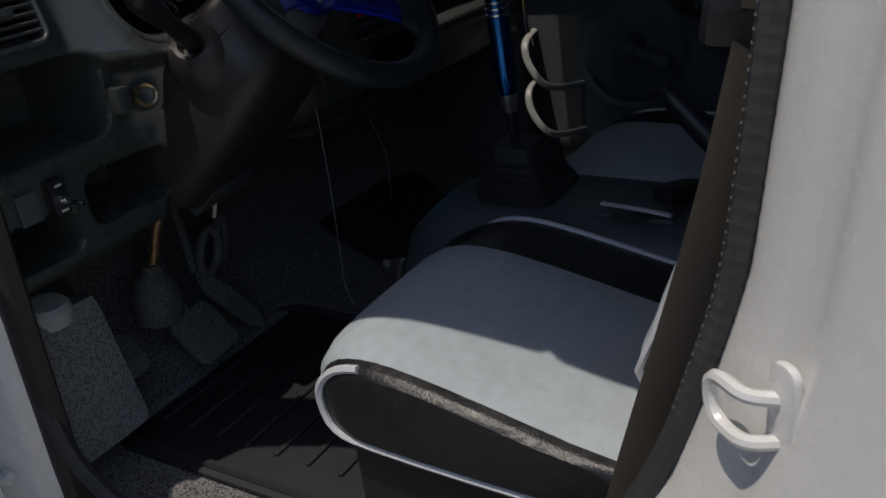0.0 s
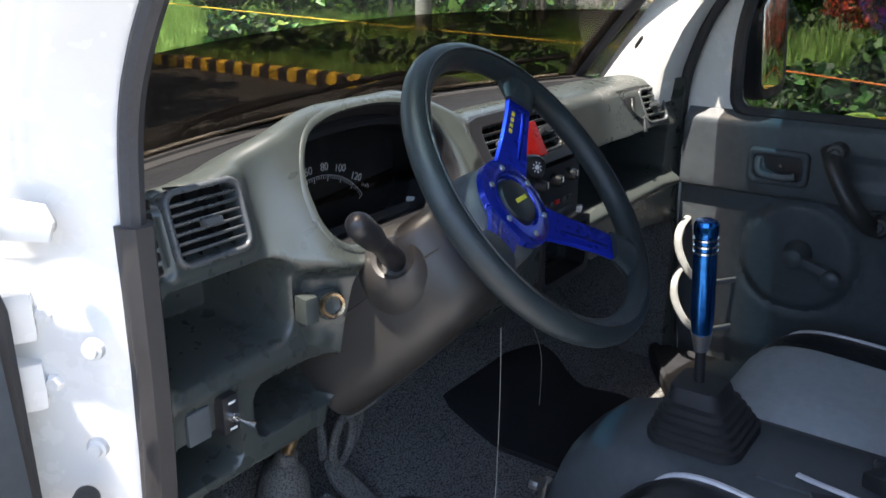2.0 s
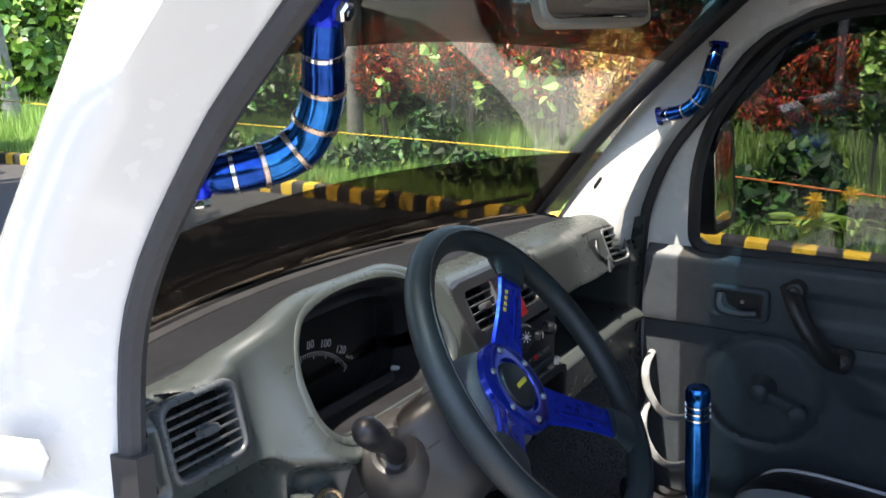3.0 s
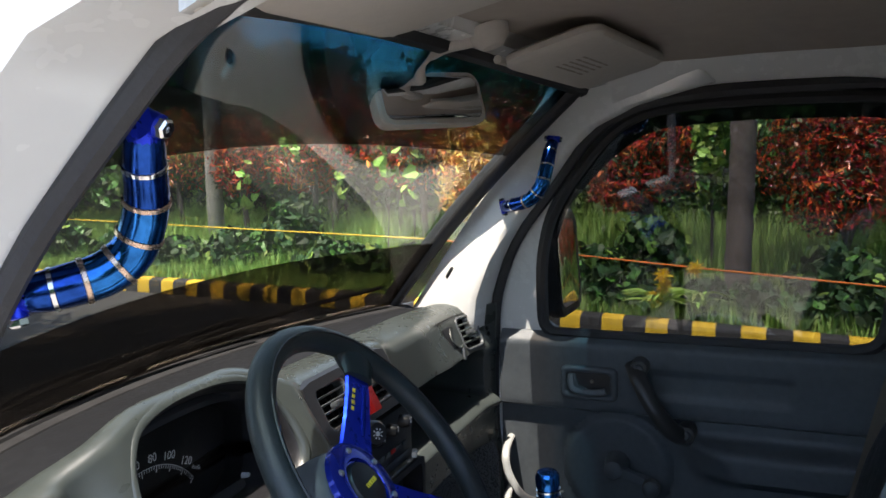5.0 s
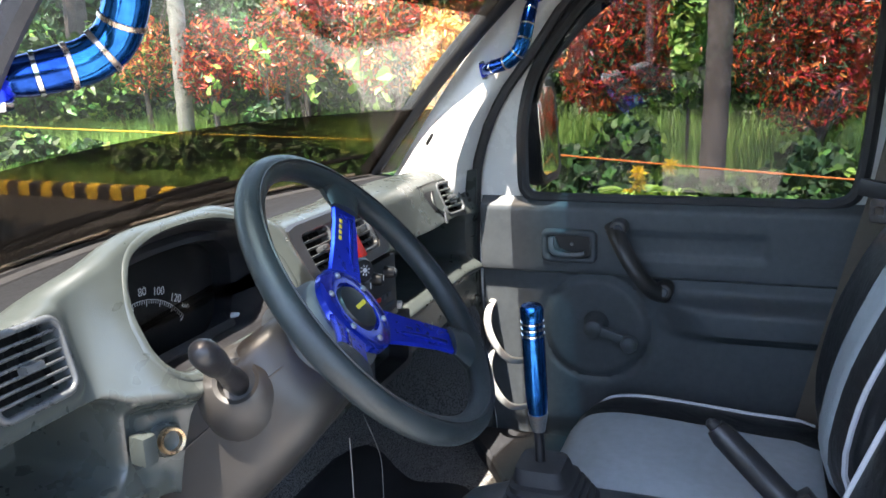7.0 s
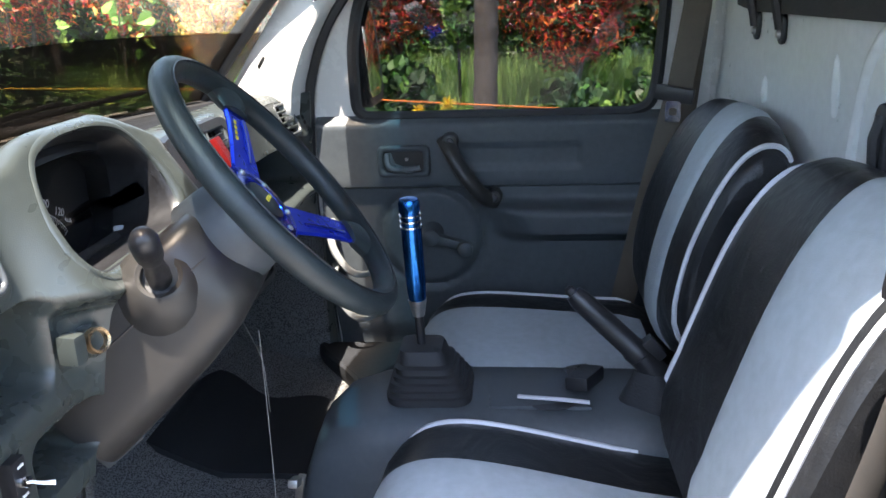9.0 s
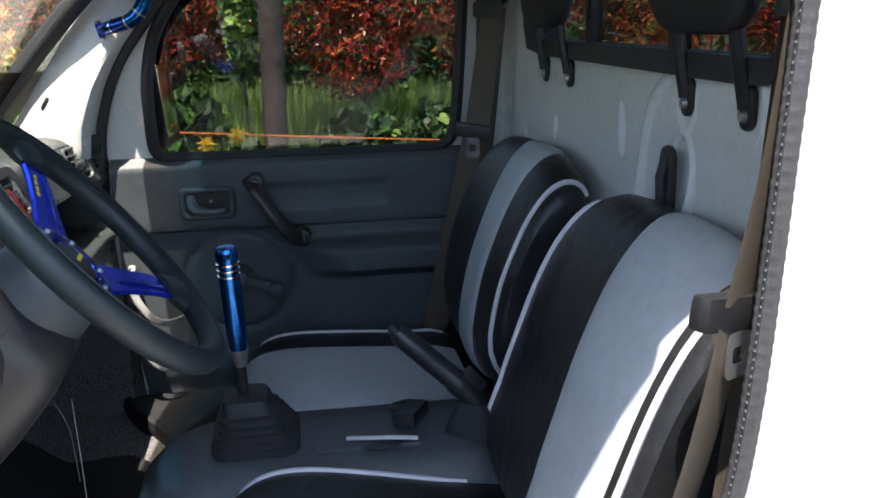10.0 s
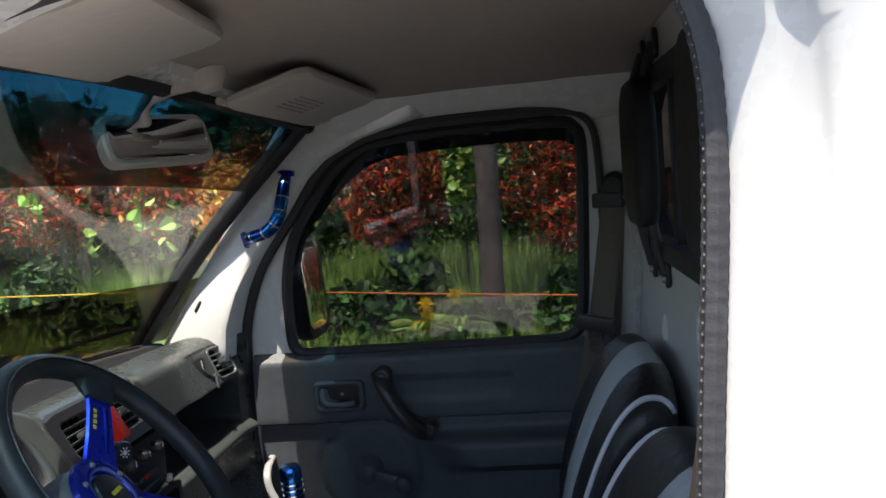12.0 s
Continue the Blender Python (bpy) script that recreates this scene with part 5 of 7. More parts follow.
def gear_lever():
    g = thing("gear_lever", (.622, .525, .845), "gear lever with a long blue burnt-metal knob and black gaiter", "gear lever")
    bm = bm_new()
    rings = []
    steps = [(.846, 1.0), (.856, 1.0), (.858, .93), (.864, .93), (.866, .86), (.873, .86), (.875, .78), (.882, .78), (.884, .70), (.892, .69), (.895, .58), (.908, .54), (.914, .50), (.916, .30)]
    for z, k in steps:
        c = (.622, .525 + .012 * (z - .846) / .07)
        rings.append([(c[0] + x, c[1] + y, z) for x, y in rrect(.128 * k, .118 * k, .026 * k, 4)])
    add_loft(bm, rings)
    part("gaiter", bm, RUBBER, g, "ribbed black rubber gaiter", sharp=50)
    a, b = Vector((.620, .537, .900)), Vector((.606, .545, 1.128))
    m = along(a, b - a)
    L = (b - a).length
    bm = bm_new()
    add_lathe(bm, [(.0065, 0), (.0065, L * .30)], m, 16)
    part("rod", bm, BLACK, g)
    bm = bm_new()
    add_lathe(bm, [(.0085, L * .26), (.0115, L * .33), (.013, L * .37)], m, 24)
    part("ferrule", bm, STEEL, g)
    bm = bm_new()
    add_lathe(bm, [(.012, L * .37), (.0136, L * .43), (.0143, L * .50), (.0143, L * .82)], m, 28)
    part("grip", bm, TEAL, g, "blue burnt-titanium grip")
    for f in (.83, .865, .90):
        bm = bm_new()
        add_lathe(bm, [(.0135, L * f), (.0152, L * (f + .004)), (.0152, L * (f + .014)), (.0135, L * (f + .018))], m, 28)
        part("ring", bm, CHROME, g)
    bm = bm_new()
    add_lathe(bm, [(.0136, L * .82), (.0136, L * .925), (.0148, L * .93), (.0148, L * .985), (.012, L * 1.005), (0, L * 1.008)], m, 28)
    part("cap", bm, TEAL, g)


def handbrake():
    h = thing("handbrake", (.64, .12, .74), "black handbrake lever raised between the seats", "handbrake")
    p = [Vector(q) for q in ((.596, .150, .800), (.598, .186, .848), (.606, .236, .906), (.623, .325, .988))]
    bm = bm_new()
    add_tube(bm, [p[0], p[0].lerp(p[1], .5), p[1], p[1].lerp(p[2], .5), p[1].lerp(p[2], .95)], [.027, .026, .0245, .0225, .0205], 14, flat=.85)
    part("lever", bm, BLACK, h)
    bm = bm_new()
    add_tube(bm, [p[2].lerp(p[1], .10), p[2].lerp(p[3], .06), p[2].lerp(p[3], .12), p[2].lerp(p[3], .5), p[2].lerp(p[3], .9), p[3]], [.018, .019, .0165, .0165, .0155, .012], 14)
    part("grip", bm, BLACK, h)
    bm = bm_new()
    d = (p[3] - p[2]).normalized()
    add_lathe(bm, [(.0075, -.004), (.0075, .008), (.004, .012), (0, .0125)], along(p[3], d), 12)
    part("button", bm, RUBBER, h)
    bm = bm_new()
    d = (p[2] - p[1]).normalized()
    add_lathe(bm, [(.024, -.003), (.0262, -.001), (.0262, .003), (.024, .005)], along(p[1].lerp(p[2], -.02), d), 20)
    part("ring", bm, PINK, h, "pale pink ring")
    bm = bm_new()
    add_box(bm, p[2].lerp(p[1], .25) + Vector((0, -.006, .022)), (.020, .036, .022), tilt(50, 0, 0), .006)
    part("release_lump", bm, BLACK, h)


tunnel()
gear_lever()
handbrake()


# ---- fittings of the cab ----
def strip(bm, pts, width, thick, face):
    """Flat webbing along a path; face: the way its flat side looks."""
    add_tube(bm, pts, width / 2, 8, flat=thick / width, up=face)
    return bm


def seat_belt(sx, label):
    """A three-point belt hanging from the corner post; sx: 1 passenger, -1 driver."""
    f = lambda a, y, z: Vector((XC + sx * (a - (.036 if sx < 0 else 0)), y, z))
    b = thing("seat_belt", f(.575, .06, .75), label, "seat belt", "seat belts")
    bm = bm_new()
    add_lathe(bm, [(0, .022), (.018, .022), (.026, .014), (.028, 0)], along(f(.590 - (.035 if sx < 0 else 0), .040, 1.452), (-sx, .35, 0)), 20)
    anchor = part("anchor_cover", bm, BLACK, b)
    bm = bm_new()
    add_box(bm, f(.572 - (.02 if sx < 0 else 0), .058, 1.425), (.014, .060, .030), tilt(0, 0, sx * -20), .006)
    part("belt_guide", bm, BLACK, anchor)
    bm = bm_new()
    if sx > 0:
        strip(bm, [f(.572, .045, 1.43), f(.558, .068, 1.30), f(.545, .090, 1.175)], .048, .0025, (-sx, .45, 0))
        strip(bm, [f(.545, .092, 1.175), f(.548, .142, .95), f(.556, .186, .74)], .050, .0025, (-sx, .45, 0))
    else:
        strip(bm, smooth_path([f(.560, .066, 1.43), f(.572, .086, 1.30), f(.578, .110, 1.19)], 4), .048, .0025, (-sx, .70, 0))
        strip(bm, smooth_path([f(.578, .112, 1.18), f(.580, .132, 1.08), f(.580, .157, .98), f(.582, .185, .87), f(.588, .215, .74)], 4), .048, .0025, (-sx, .70, 0))
    k = .035 if sx < 0 else 0
    strip(bm, [f(.560 - k, .048, 1.41), f(.575 - k, .075, 1.10), f(.585 - k, .11, .74)], .046, .0025, (-sx, .45, 0))
    part("webbing", bm, BELT, b, "tan-black woven webbing")
    bm = bm_new()
    add_box(bm, f(.538, .096, 1.190) if sx > 0 else f(.574, .116, 1.185), (.020, .074, .030), tilt(8, 0, sx * -24), .008)
    tongue = part("tongue_cover", bm, BLACK, b)
    bm = bm_new()
    m = along(f(.530, .099, 1.158) if sx > 0 else f(.580, .108, 1.150), (-sx, .45, 0), (0, 1, 0))
    add_pierced(bm, rrect(.030, .040, .006, 3), rrect(.014, .014, .003, 3), (0, -.004), lambda u, v, d: m @ Vector((u, v, d)), 0, .003, 40)
    part("tongue_plate", bm, CHROME, tongue)
    if sx > 0:
        bm = bm_new()
        add_lathe(bm, [(0, .005), (.006, .005), (.008, .002), (.008, 0)], along(f(.554, .128, .96), (-sx, .45, 0)), 14)
        part("stop_button", bm, BLACK, b)


seat_belt(1, "dark woven seat belt with a chrome tongue on the corner post")
seat_belt(-1, "sunlit tan woven seat belt hanging beside the driver's seat")


def headrest(xc):
    h = thing("headrest", (xc, .0, 1.32), "black padded headrest on bent steel brackets before the rear window", "headrest", "headrests on the rear wall")
    bm = bm_new()
    rings = []
    for k, y in ((.84, .012), (.96, .015), (1.0, .022), (1.0, .036), (.95, .044), (.80, .048)):
        rings.append([(xc + a * k, y, 1.508 + b * k) for a, b in rrect(.212, .232, .055, 6)])
    add_loft(bm, rings)
    part("pad", bm, HEADPAD, h, "black vinyl pad", sharp=60)
    for dx in (-.066, .066):
        bm = bm_new()
        x = xc + dx
        pts = smooth_path([(x, .008, 1.322), (x, .014, 1.350), (x, .020, 1.378), (x, .024, 1.42), (x, .024, 1.58), (x, .022, 1.62), (x, .014, 1.648), (x, .006, 1.668)], 4)
        add_tube(bm, pts, .0085, 8)
        br = part("bracket", bm, BLACK, h)
        for z, s in ((1.322, -1), (1.668, 1)):
            bm = bm_new()
            add_slab(bm, [(a, b) for a, b in rrect(.026, .046, .012, 4)], along((x, .001, z), (0, 1, 0)), .008, .003)
            part("foot", bm, BLACK, br)
            bm = bm_new()
            add_lathe(bm, [(0, .005), (.005, .005), (.007, .001), (.007, 0)], along((x, .009, z - .008), (0, 1, 0)), 10)
            part("bolt", bm, STEEL, br)


headrest(.354)
headrest(.912)


def wall_slot():
    bm = bm_new()
    add_slab(bm, rrect(.032, .085, .015, 5), along((.436, .0125, 1.222), (0, 1, 0)), .010, .004)
    t = solid("latch_slot", bm, BLACK, "black rubber latch bung in the rear wall", "latch")
    bm = bm_new()
    add_tube(bm, [(.436, .020, 1.250), (.432, .028, 1.228), (.436, .024, 1.196)], .007, 8)
    part("tongue", bm, RUBBER, t)


wall_slot()


def burnt_handle(pts, name_label, mount_dir, r, reach=1.6):
    """A grab handle bent from blue burnt-metal pipe with weld bands."""
    g = thing("grab_handle", pts[0], name_label, "grab handle", "grab handles on the pillars")
    path = smooth_path(pts, 10)
    n = len(path)
    rad = [r * (.74 + .26 * math.sin(math.pi * min(1, max(0, (i / (n - 1) - .0) / 1.0))) ** .5) for i in range(n)]
    cuts = [0, .16, .30, .44, .58, .72, .86, 1.0]
    for k, (a, b) in enumerate(zip(cuts, cuts[1:])):
        i0, i1 = round(a * (n - 1)), round(b * (n - 1))
        bm = bm_new()
        add_tube(bm, path[i0:i1 + 1], rad[i0:i1 + 1], 18)
        part("pipe", bm, (NAVY, NAVY, TEAL, TEAL, TEAL, NAVY, NAVY)[k], g)
        if 0 < k:
            bm = bm_new()
            d = (path[i0 + 1] - path[i0 - 1]).normalized()
            rr = rad[i0]
            add_lathe(bm, [(rr * .95, -rr * .16), (rr * 1.06, -rr * .10), (rr * 1.06, rr * .10), (rr * .95, rr * .16)], along(path[i0], d), 20)
            part("weld_band", bm, COPPER if k in (2, 3, 4, 5) else CHROME, g)
    # cross-bar mounts with a chrome nut at either end
    for i0, i1, c in ((0, 3, CHROME), (n - 1, n - 4, CHROME)):
        p, q = path[i0], path[i1]
        ax = (q - p).normalized()
        cross = ax.cross(Vector(mount_dir)).normalized()
        bm = bm_new()
        add_lathe(bm, [(r * .60, -r * .3), (r * .80, r * .1), (r * .80, r * .9), (r * .72, r * 1.3)], along(p, ax), 18)
        add_lathe(bm, [(r * .38, -r * .95), (r * .50, -r * .88), (r * .50, r * .88), (r * .38, r * .95)], along(p - ax * r * .5, cross), 16)
        add_lathe(bm, [(r * .5, -r * .2), (r * .55, r * reach), (r * .8, r * (reach + .2))], along(p - ax * r * .5, mount_dir), 14)
        mt = part("mount", bm, BLUE, g, "blue cross-bar mount")
        for sg in (-1, 1):
            bm = bm_new()
            add_lathe(bm, [(r * .44, 0), (r * .44, r * .26), (r * .34, r * .36), (r * .14, r * .36), (r * .12, r * .2)], along(p - ax * r * .5 + cross * sg * r * .93, cross * sg), 6)
            part("nut", bm, c, mt)


burnt_handle([(.076, .764, 1.426), (.084, .753, 1.428), (.095, .742, 1.431), (.112, .727, 1.437), (.123, .714, 1.450), (.124, .702, 1.471), (.118, .692, 1.492), (.106, .682, 1.514), (.098, .674, 1.534)], "blue burnt-titanium grab handle on the driver's pillar", (-1, 0, 0), .0162, .25)
burnt_handle([(1.212, .787, 1.400), (1.186, .762, 1.406), (1.172, .728, 1.416), (1.170, .705, 1.440), (1.178, .697, 1.470), (1.193, .694, 1.500), (1.212, .692, 1.522)], "blue burnt-titanium grab handle on the passenger pillar", (1, 0, 0), .0135)



def rear_mirror():
    t = thing("rear_view_mirror", (.80, .72, 1.65), "pale plastic interior mirror on a bent stem", "mirror")
    m = along((.778, .757, 1.585), (-.45, -.85, .28), (1, -.51, .03))
    bm = bm_new()
    rings = [[m @ Vector((a * k, b * k, z)) for a, b in rrect(.195, .078, .020, 5)] for k, z in ((.80, -.026), (.96, -.018), (1, -.006), (1, .004), (.965, .007))]
    add_loft(bm, rings)
    part("housing", bm, VISORM, t)
    bm = bm_new()
    add_slab(bm, rrect(.178, .062, .014, 5), m @ Matrix.Translation((0, 0, .0055)), .003, .001)
    part("mirror_glass", bm, MIRROR, t)
    bm = bm_new()
    add_tube(bm, smooth_path([(.766, .768, 1.610), (.752, .760, 1.635), (.756, .730, 1.655), (.770, .690, 1.664)], 5), [.010] * 8 + [.013] * 8, 10)
    part("stem", bm, VISORM, t)
    bm = bm_new()
    add_lathe(bm, [(0, .024), (.016, .022), (.027, .010), (.030, -.006)], along((.775, .668, 1.672), (0, -.35, -1)), 20)
    part("mount", bm, VISORM, t)


def sun_visor(x0, x1, prints):
    v = thing("sun_visor", ((x0 + x1) / 2, .66, 1.63), "folded beige vinyl sun visor against the headliner", "sun visor", "sun visors")
    cx, w = (x0 + x1) / 2, x1 - x0
    sg = 1 if prints else -1
    m = along((cx, .572, 1.646), (-.089 * sg, -.243, -.966), (.987, -.152 * sg, -.052 * sg))
    bm = bm_new()
    rings = [[m @ Vector((a * k, b * k, z)) for a, b in rrect(w, .152, .030, 5)] for k, z in ((.95, -.009), (1, -.004), (1, .004), (.95, .009))]
    add_loft(bm, rings)
    part("pad", bm, VISORM, v)
    bm = bm_new()
    add_tube(bm, [m @ Vector((-w / 2 - .01, -.070, 0)), m @ Vector((w / 2 + .01, -.070, 0))], .0065, 8)
    part("pivot_rod", bm, VISORM, v)
    if prints:
        bm = bm_new()
        for r in range(5):
            for k in range(4):
                L = .018 + .006 * ((r * 3 + k * 5) % 3)
                add_box(bm, m @ Vector((-.055 + .028 * k, -.03 + .011 * r, .0095)), (L, .0035, .0006), m.to_3x3())
        part("print_block", bm, TAN, v)


rear_mirror()
sun_visor(.806, 1.140, True)
sun_visor(flip(1.140), flip(.806), False)


def pedals():
    p = thing("brake_pedal", (.33, 1.02, .88), "worn grey steel pedal with a ribbed pad under the dashboard", "pedal", "pedals")
    bm = bm_new()
    add_tube(bm, smooth_path([(.350, 1.03, .90), (.345, 1.0, .82), (.336, .965, .745), (.330, .935, .702)], 5), .011, 8, flat=.6)
    part("arm", bm, PEDALM, p)
    bm = bm_new()
    m = along((.332, .925, .692), (-.1, -.75, .66), (1, 0, .1))
    add_slab(bm, rrect(.076, .082, .014, 3), m, .012, .004)
    pad = part("pad", bm, PEDALM, p)
    for k in range(5):
        bm = bm_new()
        add_box(bm, m @ Vector((0, -.028 + .014 * k, .0125)), (.060, .005, .003), m.to_3x3() @ tilt(0, 0, 24), .001, 1)
        part("rib", bm, PEDALM, pad)
    c = thing("clutch_pedal", (.205, 1.02, .86), "small worn grey pedal pad beside the wheel arch", "pedal", "pedals")
    bm = bm_new()
    add_tube(bm, smooth_path([(.215, 1.03, .87), (.212, .99, .79), (.206, .955, .735)], 5), .010, 8, flat=.6)
    part("arm", bm, PEDALM, c)
    bm = bm_new()
    add_slab(bm, rrect(.056, .062, .018, 4), along((.204, .940, .722), (0, -.75, .66), (1, 0, 0)), .012, .004)
    part("pad", bm, PEDALM, c)
    a = thing("accelerator_pedal", (.40, 1.0, .80), "long worn grey accelerator pedal hanging under the column", "pedal", "pedals")
    bm = bm_new()
    rings = []
    for k in range(9):
        q = Vector((.380, .958, .760)).lerp(Vector((.444, .925, .652)), k / 8)
        w = .016 * math.sqrt(max(.05, 1 - abs(k / 4 - 1) ** 4)) + .004
        u, d = Vector((.80, 0, .48)) * w, Vector((-.2, -.9, -.2)) * .008
        rings.append([q - u, q - u * .8 + d, q + u * .8 + d, q + u, q + u * .6 - d, q - u * .6 - d])
    add_loft(bm, rings)
    part("pad", bm, PEDALM, a)
    bm = bm_new()
    add_tube(bm, smooth_path([(.380, .965, .765), (.392, .985, .82), (.40, 1.01, .90)], 5), .007, 8)
    part("arm", bm, PEDALM, a)
    # steering shaft boot and the joint beside it
    s = thing("steering_shaft", (.31, 1.0, .70), "worn steering shaft and joint below the column", "steering shaft")
    bm = bm_new()
    add_lathe(bm, [(.036, -.040), (.035, -.006), (.030, .016), (.020, .028), (.016, .032), (.015, .044), (.011, .046)], along((.306, .968, .770), (.08, -.1, 1)), 24)
    part("gaiter", bm, PEDALM, s)
    bm = bm_new()
    add_tube(bm, [(.309, .962, .81), (.320, .945, .87), (.345, .89, .97)], .009, 10)
    part("shaft", bm, BRASS, s)
    for c0, w0, h0 in (((.402, .950, .792), .019, .036), ((.440, .962, .796), .010, .034)):
        bm = bm_new()
        c0 = Vector(c0)
        pts = [c0 + Vector((w0 * math.cos(t) + .25 * h0 * math.sin(t), 0, h0 * math.sin(t) * .9)) for t in (2 * math.pi * k / 16 for k in range(16))]
        add_tube(bm, pts, .0065, 8, loop=True)
        part("clamp", bm, PEDALM, s)
    bm = bm_new()
    add_tube(bm, smooth_path([(.440, .972, .83), (.455, .965, .88), (.47, .95, .93)], 5), .012, 8, flat=.5)
    part("linkage", bm, STEEL, s)
    # pale box on the wheel arch by the door
    bm = bm_new()
    add_box(bm, (.128, .965, .735), (.120, .13, .19), tilt(-12, 0, 0), .020)
    w = solid("relay_box", bm, speckled_grey(), "worn pale grey cover box in the driver's footwell", "cover box")
    bm = bm_new()
    add_lathe(bm, [(.028, 0), (.028, .02), (.022, .026), (0, .027)], along((.128, .940, .828), (0, -.2, 1)), 18)
    part("cap", bm, PANEL, w)


def speckled_grey():
    return speckle_mat("scuffed_grey", (0.16, 0.16, 0.16), (0.30, 0.30, 0.29), 300, 0.45, 0.8)


pedals()


def mats_and_wires():
    for x0, x1, lab in ((.15, .545, "black ribbed rubber floor mat before the driver's seat"), (.735, 1.02, "black rubber mat with a wavy edge in the passenger footwell")):
        m = thing("floor_mat", ((x0 + x1) / 2, .76, .62), lab, "floor mat", "floor mats")
        bm = bm_new()
        xc = (x0 + x1) / 2
        if x0 < .6:
            add_slab(bm, rrect(x1 - x0, .52, .05, 5), Matrix.Translation((xc, .70, .622)), .008, .003)
        else:
            # cut by hand, its edge wavy over the carpet, running up the toe board
            rings = []
            for k in range(33):
                y = .675 + (1.06 - .675) * k / 32
                e = 1.00 + .035 * math.sin(15 * y + .9) + .018 * math.sin(34 * y) + .05 * sstep(.92, 1.02, y) - .22 * sstep(1.00, 1.06, y)
                z = .630 + .62 * max(0, y - .895) ** 1.15
                rings.append([(x0, y, z), (e - .012, y, z), (e, y, z - .003), (e, y, z - .010), (x0, y, z - .012)])
            add_loft(bm, rings)
        sh = part("sheet", bm, MATRUB, m)
        if x0 > .6:
            continue
        bm = bm_new()
        add_tube(bm, [(xc + a, .70 + b, .632) for a, b in rrect(x1 - x0 - .03, .49, .04, 5)], .006, 6, loop=True)
        part("raised_edge", bm, MATRUB, sh)
        for k in range(9):
            bm = bm_new()
            add_box(bm, (xc, .50 + .05 * k, .632), (x1 - x0 - .12, .008, .006), bev=.002, seg=1)
            part("rib", bm, MATRUB, sh)
    for pts, lab in (([(.409, .702, 1.022), (.408, .701, .94), (.404, .70, .86), (.398, .698, .775), (.402, .69, .745)], "thin pale string hanging under the column"), ([(.640, .80, .94), (.645, .78, .88), (.641, .775, .84), (.630, .77, .80)], "short pale string hanging under the dashboard")):
        bm = bm_new()
        add_tube(bm, smooth_path(pts, 5), .0006, 5)
        solid("string", bm, ROPEGREY, lab, "string", group="loose strings")
    # belt buckle lying on the engine cover
    b = thing("belt_buckle", (.62, .31, .85), "black plastic seat belt buckle lying on the console", "buckle")
    bm = bm_new()
    add_box(bm, (.612, .308, .866), (.034, .062, .020), tilt(4, 8, 62), .006)
    part("body", bm, BLACK, b)
    bm = bm_new()
    add_tube(bm, smooth_path([(.640, .322, .862), (.668, .322, .853), (.690, .30, .846)], 5), .011, 8, flat=.5)
    part("stalk", bm, BLACK, b)
    bm = bm_new()
    add_box(bm, (.545, .712, .715), (.018, .012, .06), tilt(10, 0, 0), .004)
    add_box(bm, (.530, .712, .745), (.035, .014, .012), tilt(0, 20, 0), .004)
    solid("floor_bracket", bm, STEEL, "small bent bright metal bracket by the engine cover", "bracket")


mats_and_wires()


def cowl_and_wipers():
    bm = bm_new()
    rings = []
    for i in range(25):
        x = XC + .62 * (i / 12 - 1)
        y = ws_y(x)
        rings.append([(x, y - .01, 1.182), (x, y + .045, 1.178), (x, y + .10, 1.180), (x, y + .135, 1.12), (x, y + .12, 1.06), (x, y - .01, 1.10)])
    add_loft(bm, rings)
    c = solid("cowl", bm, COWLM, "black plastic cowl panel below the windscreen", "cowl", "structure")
    for i in range(66):
        x = .10 + .014 * i
        bm = bm_new()
        add_box(bm, (x, ws_y(x) + .072, 1.190), (.005, .050, .022), tilt(6, 0, 0), .001, 1)
        part("louvre", bm, LOUVREM, c)
    bm = bm_new()
    rings = []
    for i in range(25):
        x = XC + .66 * (i / 12 - 1)
        y = ws_y(x) + .125
        rings.append([(x, y, 1.11), (x, y + .03, 1.06), (x, y + .05, .80), (x, y + .05, .45), (x, y - .03, .45), (x, y - .03, 1.06)])
    add_loft(bm, rings)
    part("front_panel", bm, WHITE, c, "white painted front panel")
    for x0, x1 in ((.30, .78), (.66, 1.12)):
        w = thing("wiper", (x0, ws_y(x0) + .05, 1.19), "black wiper resting along the foot of the windscreen", "wiper", "windscreen wipers")
        bm = bm_new()
        add_tube(bm, smooth_path([(x0, ws_y(x0) + .06, 1.182), (x0 + .12, ws_y(x0 + .12) + .040, 1.215), (x0 + .30, ws_y(x0 + .30) + .022, 1.225)], 6), .0055, 8, flat=.7)
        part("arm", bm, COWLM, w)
        bm = bm_new()
        pts = [ws_point(x0 + .08 + (x1 - x0 - .02) * k / 10, .035 + .045 * k / 10, -.012) for k in range(11)]
        add_tube(bm, pts, .0045, 6)
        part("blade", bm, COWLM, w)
        bm = bm_new()
        add_lathe(bm, [(0, .02), (.012, .018), (.016, 0)], along((x0, ws_y(x0) + .06, 1.172), (0, .2, 1)), 14)
        part("pivot", bm, BLACK, w)


cowl_and_wipers()


